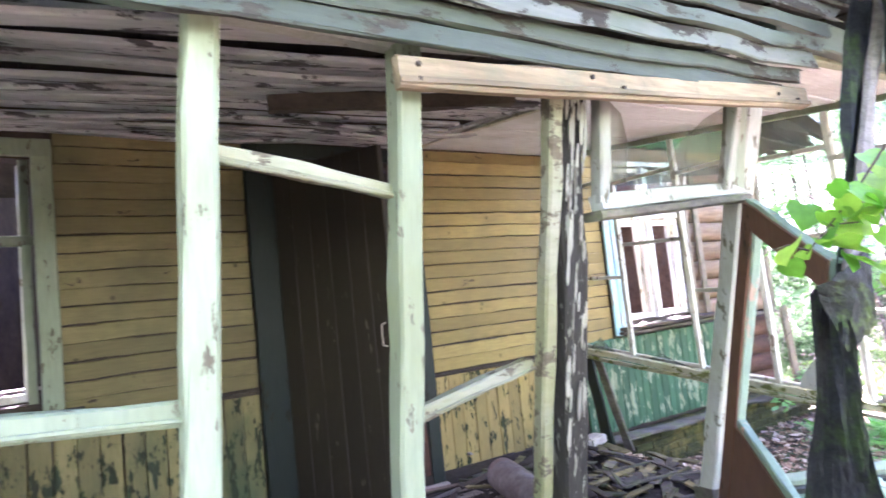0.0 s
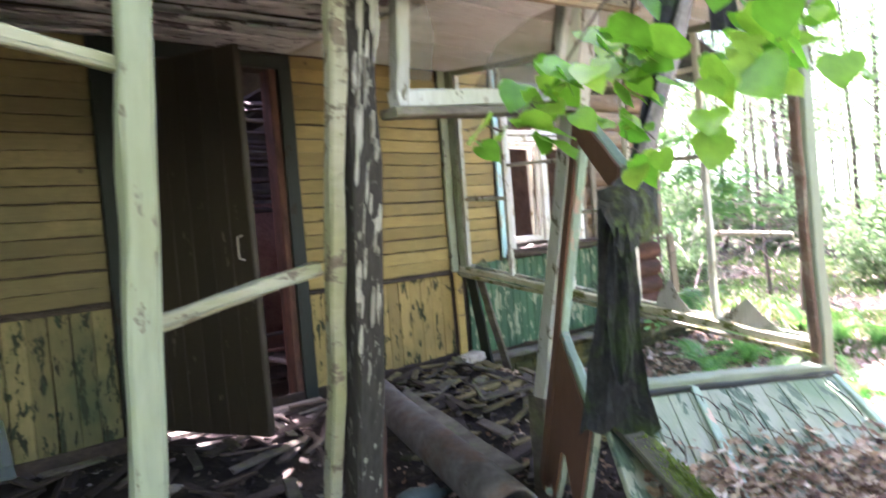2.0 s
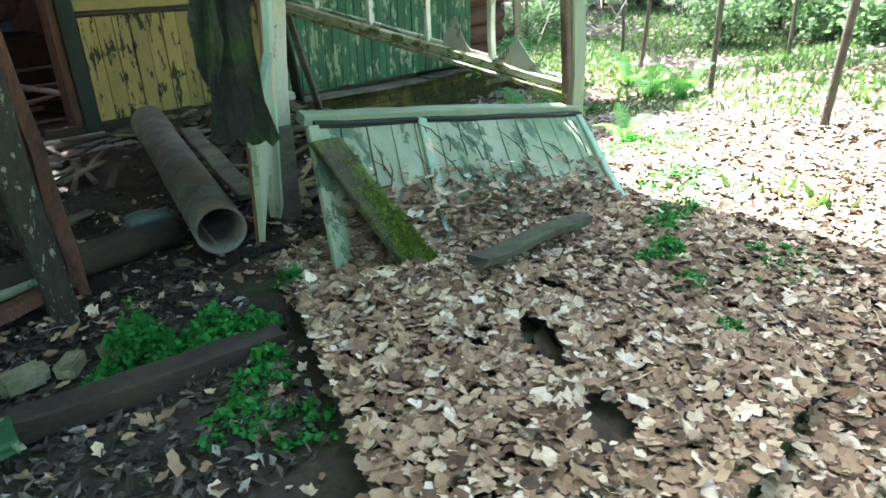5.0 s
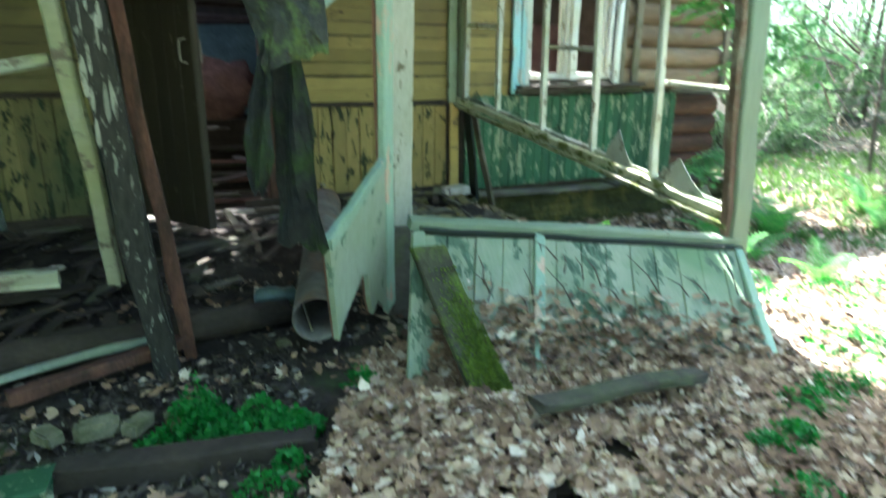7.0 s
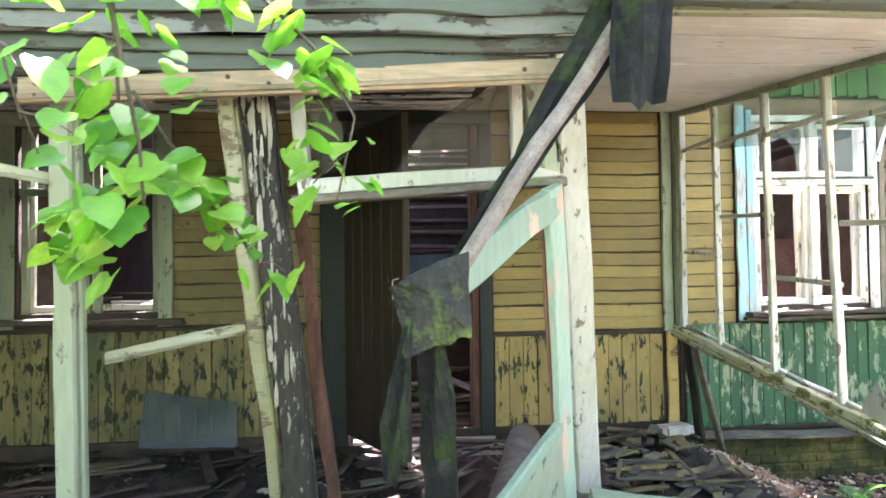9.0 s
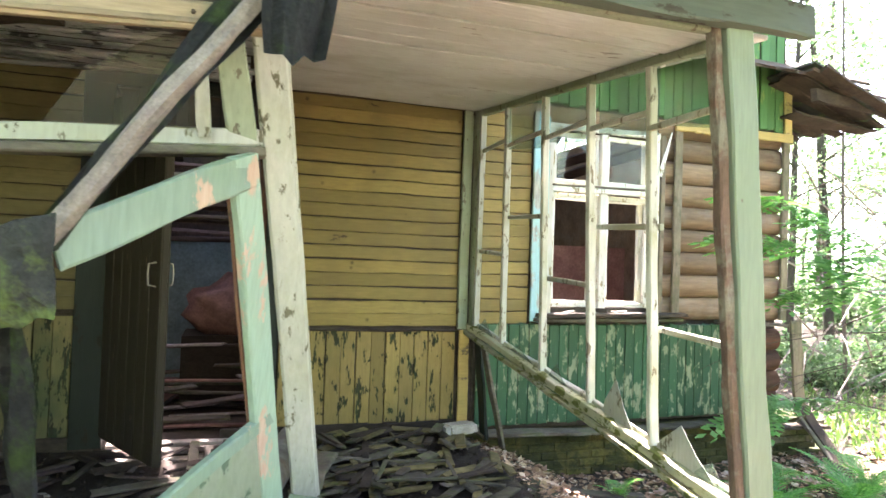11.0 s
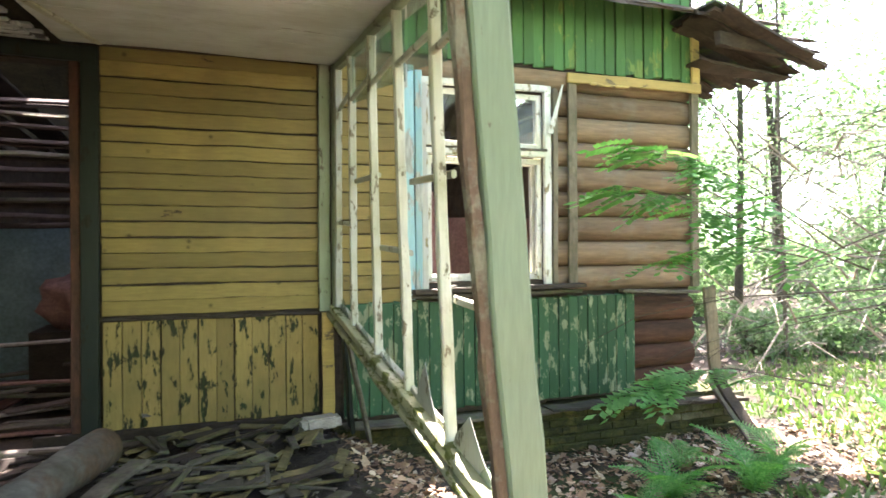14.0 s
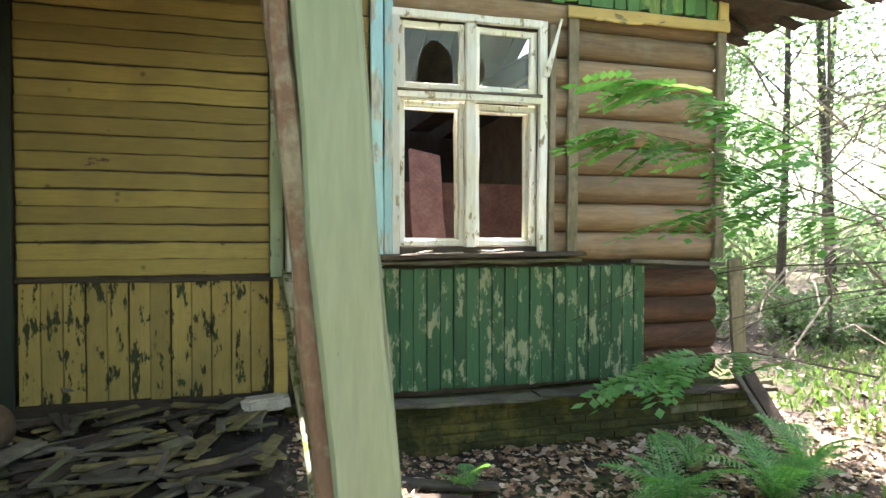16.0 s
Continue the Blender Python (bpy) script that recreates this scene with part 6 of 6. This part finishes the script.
for k, (x, y, a, b, n, h) in enumerate(((-1.13, -3.12, 0.11, 0.10, 260, 0.21), (-0.95, -3.30, 0.13, 0.11, 300, 0.15), (-0.84, -3.38, 0.10, 0.09, 220, 0.10), (-1.27, -3.19, 0.08, 0.05, 60, 0.07), (-1.08, -3.27, 0.09, 0.05, 90, 0.08),
                                        (-0.98, -3.64, 0.10, 0.09, 60, 0.06), (-1.13, -3.74, 0.12, 0.10, 50, 0.05), (-1.02, -3.90, 0.10, 0.10, 40, 0.05), (-0.90, -3.56, 0.05, 0.08, 40, 0.08), (-0.52, -3.14, 0.07, 0.06, 40, 0.12),
                                        (0.62, -4.16, 0.16, 0.08, 130, 0.09), (0.42, -4.36, 0.14, 0.08, 70, 0.06), (0.16, -4.58, 0.16, 0.09, 110, 0.07), (-0.03, -4.80, 0.14, 0.08, 60, 0.06), (0.95, -4.02, 0.16, 0.10, 90, 0.07), (1.25, -3.98, 0.25, 0.12, 110, 0.08),
                                        (0.9, -4.55, 0.30, 0.18, 90, 0.05), (1.75, -3.75, 0.35, 0.2, 150, 0.10), (2.5, -3.2, 0.5, 0.35, 220, 0.13), (1.95, -3.0, 0.25, 0.25, 150, 0.14))):
    weed(x, y, a, b, n, k + 2, h)


def frond(length, seed):
    r = random.Random(seed)
    verts, faces = [], []
    n = 20
    for i in range(n):
        t = (i + 1) / (n + 1)
        p = Vector((length * t, 0, length * (0.75 * t - 0.85 * t * t)))
        l = length * 0.26 * math.sin(math.pi * min(1, t * 0.82 + 0.16)) ** 0.8
        for sgn in (1, -1):
            d = Vector((0.45, sgn, -0.22)).normalized()
            side = Vector((1, 0, 0))
            m = 4
            for j in range(m):
                a0, a1 = j / m, (j + 1) / m
                w = length * 0.030 * (1 - a0 * 0.8)
                b = len(verts)
                q0, q1 = p + d * l * a0, p + d * l * (a1 + 0.04)
                c = p + d * l * (a0 + a1) / 2
                verts += [q0, c + side * w, q1, c - side * w]
                faces += [(b, b + 1, b + 2, b + 3)]
    rib, rf = tube([Vector((length * t, 0, length * (0.75 * t - 0.85 * t * t))) for t in (0, 0.2, 0.4, 0.6, 0.8, 0.98)], [0.004, 0.0035, 0.003, 0.0022, 0.0015, 0.0008], 4, False)
    b = len(verts)
    return mesh_of("frond", verts + rib, faces + [tuple(i + b for i in q) for q in rf], FERN)


fronds = [frond(l, k) for k, l in enumerate((0.55, 0.45, 0.38, 0.30))]
for k, (x, y, n, s) in enumerate(((3.62, -1.32, 11, 1.05), (4.25, -1.40, 12, 1.2), (3.2, -1.55, 8, 0.8), (2.55, -0.82, 5, 0.6), (4.75, -1.15, 8, 1.05), (4.1, -0.85, 6, 0.75), (2.3, -2.45, 8, 0.9), (2.75, -2.9, 7, 0.8), (5.3, -1.9, 9, 1.1), (4.9, -2.4, 8, 1.0), (3.3, -2.0, 6, 0.7), (6.2, -1.2, 8, 1.0), (1.95, -2.2, 5, 0.6))):
    f = empty("fern", (x, y, ground_z(x, y)), "light green fern with arching fronds", "fern", "ferns")
    r = random.Random(k)
    for j in range(n):
        fr = piece(fronds[r.randrange(4)], "frond", (x, y, ground_z(x, y)), f, (r.uniform(-12, 12), r.uniform(-60, -20), 360 * j / n + r.uniform(-18, 18)))
        fr.scale = [s * r.uniform(0.8, 1.1)] * 3

# ---- rowan twigs in front of the log wall ----
rowan = empty("rowan_branch", (5.2, -1.2, 1.6), "thin rowan branches with feathery leaves by the log wall", "branch")


def feather(length, seed):
    verts, faces = [], []
    for i in range(7):
        t = 0.22 + 0.78 * i / 6
        for sgn in ((1, -1) if i < 6 else (0,)):
            d = Vector((0.35, sgn, -0.15)).normalized() if sgn else Vector((1, 0, -0.2)).normalized()
            p = Vector((length * t, 0, -0.25 * length * t * t))
            l, w = length * 0.31, length * 0.085
            sd = Vector((1, -sgn * 0.35, 0)).normalized() if sgn else Vector((0, 1, 0))
            b = len(verts)
            verts += [p, p + d * l * 0.5 + sd * w, p + d * l, p + d * l * 0.5 - sd * w]
            faces += [(b, b + 1, b + 2, b + 3)]
    return mesh_of("leaf", verts, faces, FERN)


feathers = [feather(l, k) for k, l in enumerate((0.36, 0.30, 0.24))]
r = random.Random(21)
for path, n in (([(5.0, -1.7, 1.15), (4.3, -1.4, 1.45), (3.75, -1.25, 1.68), (3.30, -1.2, 1.74)], 12), ([(4.9, -1.6, 1.3), (4.3, -1.35, 1.75), (3.9, -1.25, 1.94), (3.45, -1.2, 2.02)], 14), ([(4.9, -1.5, 0.3), (4.3, -1.15, 0.42), (3.95, -1.0, 0.38), (3.65, -0.95, 0.25)], 10),
                ([(5.0, -1.4, 1.2), (4.4, -1.25, 1.32), (4.0, -1.15, 1.30), (3.75, -1.1, 1.22)], 5), ([(5.6, -1.6, 1.0), (4.3, -1.2, 0.95), (3.6, -1.0, 0.82), (3.2, -0.9, 0.62)], 0), ([(5.8, -1.5, 0.9), (4.7, -1.2, 0.75), (4.0, -1.0, 0.55), (3.6, -0.9, 0.30)], 0), ([(5.9, -1.6, 1.6), (4.9, -1.3, 1.2), (4.3, -1.1, 0.95), (3.8, -1.0, 0.9)], 0)):
    pts = [Vector(p) for p in path]
    part("twig", tube(pts, [0.007, 0.005, 0.0035, 0.0015], 5), TWIG, rowan, smooth=True)
    for k in range(n):
        t = 0.2 + 0.8 * k / max(1, n - 1)
        i = min(int(t * 3), 2)
        p = pts[i].lerp(pts[i + 1], t * 3 - i)
        for _ in range(3):
          piece(feathers[r.randrange(3)], "leaf", p, rowan, (r.uniform(-22, 22), r.uniform(-12, 22), 190 + r.uniform(-60, 60)))

spray = empty("bare_branch", (6.4, -1.4, 0.9), "thin bare spruce twigs reaching across the house corner", "branch")
r = random.Random(33)
for k in range(26):
    a = Vector((6.3 + r.uniform(-0.3, 0.4), -1.2 + r.uniform(-0.6, 0.5), r.uniform(0.7, 2.6)))
    b = Vector((r.uniform(4.0, 5.4), -0.75 + r.uniform(-0.3, 0.3), a.z - r.uniform(0.2, 0.9)))
    pts = [a, a.lerp(b, 0.4) + Vector((0, 0, r.uniform(0.02, 0.14))), a.lerp(b, 0.75) + Vector((0, 0, r.uniform(0.0, 0.1))), b]
    part("twig", tube(pts, [0.007, 0.005, 0.0035, 0.0015], 4, False), DEADWOOD if k % 3 else TWIG, spray)
    for q in (0.3, 0.5, 0.65, 0.8):
        p = a.lerp(b, q) + Vector((0, 0, 0.06))
        e = p + Vector((r.uniform(-0.3, 0.0), r.uniform(-0.15, 0.15), r.uniform(-0.28, 0.12)))
        part("twig", tube([p, p.lerp(e, 0.5) + Vector((0, 0, 0.015)), e], [0.003, 0.0022, 0.001], 3, False), DEADWOOD if k % 3 else TWIG, spray)

dead = empty("dead_branches", (6.2, 0.2, 0.8), "tangle of thin bare grey branches at the wood's edge", "branch")
r = random.Random(5)
for k in range(60):
    a = Vector((6.1 + r.uniform(-0.2, 1.5), 0.4 + r.uniform(-1.3, 1.3), r.uniform(0.3, 2.7)))
    d = Vector((-r.uniform(0.3, 1.0), r.uniform(-0.6, 0.3), r.uniform(-0.7, 0.5)))
    l = r.uniform(0.6, 1.7)
    mid = a + d * l * 0.5 + Vector((0, 0, r.uniform(0.0, 0.15)))
    part("twig", tube([a, mid, a + d * l], [0.013, 0.009, 0.004], 4, False), DEADWOOD, dead)
    part("twig", tube([mid, mid + Vector((r.uniform(-0.3, 0.1), r.uniform(-0.3, 0.3), r.uniform(-0.4, 0.2))) * l * 0.8], [0.007, 0.003], 4, False), DEADWOOD, dead)

# ---- forest ----
def tree_thing(seed, height, radius, leaves, leaf, crown_r, first, lean=0.4):
    r = random.Random(seed)
    rg = np.random.default_rng(seed)
    bend = Vector((r.uniform(-lean, lean), r.uniform(-lean, lean), 0))
    pts = [Vector((0, 0, -0.15)), Vector((0, 0, 0.1))] + [bend * (k / 7) ** 2 * 2 + Vector((r.uniform(-0.05, 0.05), r.uniform(-0.05, 0.05), height * k / 7)) for k in range(1, 8)]
    t = empty("tree", (0, 0, 0), "tall slender forest tree with dark bark", "tree", "forest trees")
    pieces = [tube(pts, [radius * 1.35, radius * 1.1] + [radius * (1 - 0.11 * k) for k in range(1, 8)], 9)]
    ends = []
    for k in range(14):
        h = height * (first + (0.97 - first) * k / 14)
        i = min(int(h / height * 7) + 1, 7)
        a, l = r.uniform(0, 6.28), crown_r * r.uniform(0.5, 1.0) * (1.1 - 0.5 * k / 14)
        p = Vector((pts[i].x, pts[i].y, h))
        q = p + Vector((math.cos(a) * l, math.sin(a) * l, l * r.uniform(0.1, 0.5)))
        pieces.append(tube([p, p.lerp(q, 0.5) + Vector((0, 0, 0.1 * l)), q], [radius * 0.28, radius * 0.16, radius * 0.05], 5, False))
        ends += [p.lerp(q, 0.45), p.lerp(q, 0.75), q]
    part("trunk", join(*pieces), BARK, t, smooth=True)
    c = rg.integers(0, len(ends), leaves)
    pos = np.array([tuple(e) for e in ends])[c] + rg.normal(size=(leaves, 3)) * crown_r * np.array([0.24, 0.24, 0.15])
    cr = new("crown", stuff_mesh("crown", *fuzz(pos, leaf, rg, 0.5), FOREST))
    cr.parent = t
    return t


def shrub_thing(seed, size, leaves, leaf):
    r = random.Random(seed)
    rg = np.random.default_rng(seed)
    t = empty("shrub", (0, 0, 0), "leafy green undergrowth shrub", "shrub", "forest undergrowth")
    stems, ends = [], []
    for k in range(9):
        a, l = r.uniform(0, 6.28), size * r.uniform(0.5, 1.0)
        q = Vector((math.cos(a) * l * 0.6, math.sin(a) * l * 0.6, l))
        stems.append(tube([(0, 0, -0.05), q * 0.5 + Vector((0, 0, 0.1)), q], [0.012, 0.008, 0.003], 4, False))
        ends += [q * 0.4, q * 0.7, q]
    tagged(part("stems", join(*stems), TWIG, t), kind="stuff")
    c = rg.integers(0, len(ends), leaves)
    pos = np.array([tuple(e) for e in ends])[c] + rg.normal(size=(leaves, 3)) * size * np.array([0.22, 0.22, 0.14])
    pos[:, 2] = np.abs(pos[:, 2])
    cr = new("foliage", stuff_mesh("foliage", *fuzz(pos, leaf, rg, 0.5), FOREST))
    cr.parent = t
    return t


protos = [tree_thing(1, 13, 0.10, 3800, 0.085, 2.6, 0.18), tree_thing(2, 16, 0.13, 3800, 0.09, 3.0, 0.25), tree_thing(3, 9, 0.075, 3000, 0.07, 1.9, 0.15), tree_thing(4, 7, 0.055, 2000, 0.06, 1.5, 0.62), tree_thing(5, 12, 0.029, 2400, 0.07, 1.7, 0.62, 0.08)]
shrubs = [shrub_thing(11, 1.0, 1500, 0.075), shrub_thing(12, 1.5, 1900, 0.085), shrub_thing(13, 0.6, 900, 0.06)]
# The first eight are unseen, added to shade the veranda from the left.
near = [(-4.1, -5.9, 0), (-3.3, -7.6, 1), (-5.6, -2.8, 2), (-6.2, -5.6, 0), (-5.0, -8.0, 0), (-2.6, -9.2, 0), (-8.2, -3.6, 1), (-7.4, -7.6, 2), (5.15, -2.62, 4), (3.62, -4.05, 4), (9.4, -2.2, 4), (7.4, -0.74, 4), (9.0, 0.4, 4), (11.5, -4.4, 4), (10.5, -6.6, 4), (8.9, 2.4, 4), (12.5, -1.0, 1)]
r = random.Random(77)
for x, y, k in near:
    copy_thing(protos[k], pose(x, y, ground_z(x, y), r.uniform(-2, 2), r.uniform(-2, 2), r.uniform(0, 360)))
placed = list(near)
# Those out of view before the veranda hold back low skylight.
tries = 0
while len(placed) < 170 and tries < 6000:
    tries += 1
    a, d = r.uniform(0, 6.283) if tries % 3 else r.uniform(-0.7, 1.0), r.uniform(10, 42)
    x, y = 1 + d * math.cos(a), -1 + d * math.sin(a)
    if -7.5 < x < 6.2 and -1.5 < y < 8 or (3.0 < x < 13 and -8.0 < y < -1.8) or (abs(x) < 9 and -9 < y < -4):
        continue
    if 1.5 < x - 2.6 < 9.5 and -6.5 < y - 3.7 < -1.0 or min(math.hypot(x - p[0], y - p[1]) for p in placed) < 1.5:
        continue
    placed.append((x, y, 0))
    o = copy_thing(protos[r.choice((0, 0, 1, 2, 2, 3))], pose(x, y, ground_z(x, y), r.uniform(-3, 3), r.uniform(-3, 3), r.uniform(0, 360)))
    o.scale = [r.uniform(0.8, 1.2)] * 3
# Every third shrub stands mostly behind the viewpoint, added to cut low sky light.
for k in range(215):
    a, d = r.uniform(-1.3, 1.35) if k % 3 else r.uniform(3.4, 6.0), r.uniform(9.0, 34) if k % 3 else r.uniform(7.5, 13)
    x, y = 0.5 + d * math.cos(a), -1.5 + d * math.sin(a)
    if -7.5 < x < 6.0 and -1.5 < y < 8 or (2.0 < x < 8.5 and -7.5 < y < -1.6) or math.hypot(x, y + 4) < 3.5:
        continue
    o = copy_thing(shrubs[r.randrange(3)], pose(x, y, ground_z(x, y), 0, 0, r.uniform(0, 360)))
    o.scale = [r.uniform(0.7, 1.4)] * 3
for ob in protos + shrubs:
    ob.location = (-9 - 2.0 * (protos + shrubs).index(ob), 14, 0)
gp = []
rg = np.random.default_rng(31)
while len(gp) < 15000:
    x, y = rg.uniform(1.7, 15), rg.uniform(-11, 3)
    if (x < 5.5 and y > -1.4) or noise.noise(Vector((x * 0.5, y * 0.5, 2))) < (-0.15 if x > 5.2 else 0.05) + 0.25 * (y > -3.6 and x < 4):
        continue
    gp.append((x, y, ground_z(x, y) + 0.05))
tagged(new("grass", stuff_mesh("grass", *fuzz(gp, 0.035, rg, 3.0, 0.2, 4.0), GRASS)), "thin green grass and seedlings on the forest floor", "grass", kind="stuff")

# distant wood, far behind the trees: the ring glows, its haze painted in
m, nt, p = nodes_of("glowing_distant_wood")
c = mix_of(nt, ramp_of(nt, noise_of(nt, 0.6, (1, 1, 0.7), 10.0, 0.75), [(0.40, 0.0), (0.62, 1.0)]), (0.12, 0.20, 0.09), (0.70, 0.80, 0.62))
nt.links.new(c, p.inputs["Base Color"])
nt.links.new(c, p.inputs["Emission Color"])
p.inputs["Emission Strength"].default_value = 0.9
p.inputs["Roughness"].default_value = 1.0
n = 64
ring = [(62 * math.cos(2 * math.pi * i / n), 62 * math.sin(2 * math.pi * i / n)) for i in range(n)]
tagged(part("backdrop", ([(x, y, z) for x, y in ring for z in (-3, 13 + 2 * noise.noise(Vector((x * 0.1, y * 0.1, 0))))], [(2 * i, 2 * ((i + 1) % n), 2 * ((i + 1) % n) + 1, 2 * i + 1) for i in range(n)]), m), "glowing ring painted as hazy sunlit wood in the distance", "backdrop", kind="structure")

# ---- boards, piece by piece ----
clapboards(0.0, 1.455, 0.875, 2.735, 0.111, YELLOW, 3)
clapboards(-2.545, -1.41, 0.985, 2.735, 0.111, YELLOW_DULL, 9)
clapboards(1.63, 2.12, 0.90, 2.85, 0.111, YELLOW, 15)
wainscot(0.0, 1.455, 0.08, 0.845, 0.121, WAINSCOT, wall_front, 3)
wainscot(-4.2, -1.41, 0.08, 0.955, 0.121, WAINSCOT_GREEN, wall_front, 5)
wainscot(1.64, 4.30, 0.03, 0.90, 0.098, GREEN, green_wall, 7, -0.02, 0.03)
wainscot(1.0, 4.95, 2.86, 3.9, 0.105, GABLE, gable, 9, -0.02, 0.02)
bricks = [mesh_of("brick", *bar((0, 0, 0), (0.238, 0, 0), 0.05, 0.062, (0, 1, 0), 0.003, 3, 0.008, seed=k), PLINTH) for k in range(3)]
pale = mesh_of("brick", *bar((0, 0, 0), (0.238, 0, 0), 0.05, 0.062, (0, 1, 0), 0.003, 3, 0.008, seed=8), PLINTH_PALE)
for row in range(6):
    for k in range(15):
        x = 1.62 + k * 0.25 + (0.125 if row % 2 else 0)
        piece(pale if x > 4.45 and row > 2 else bricks[rnd.randrange(3)], "brick", (x, -0.088 + rnd.uniform(-0.005, 0.004), -0.46 + row * 0.074), plinth, (0, rnd.uniform(-0.6, 0.6), 0))
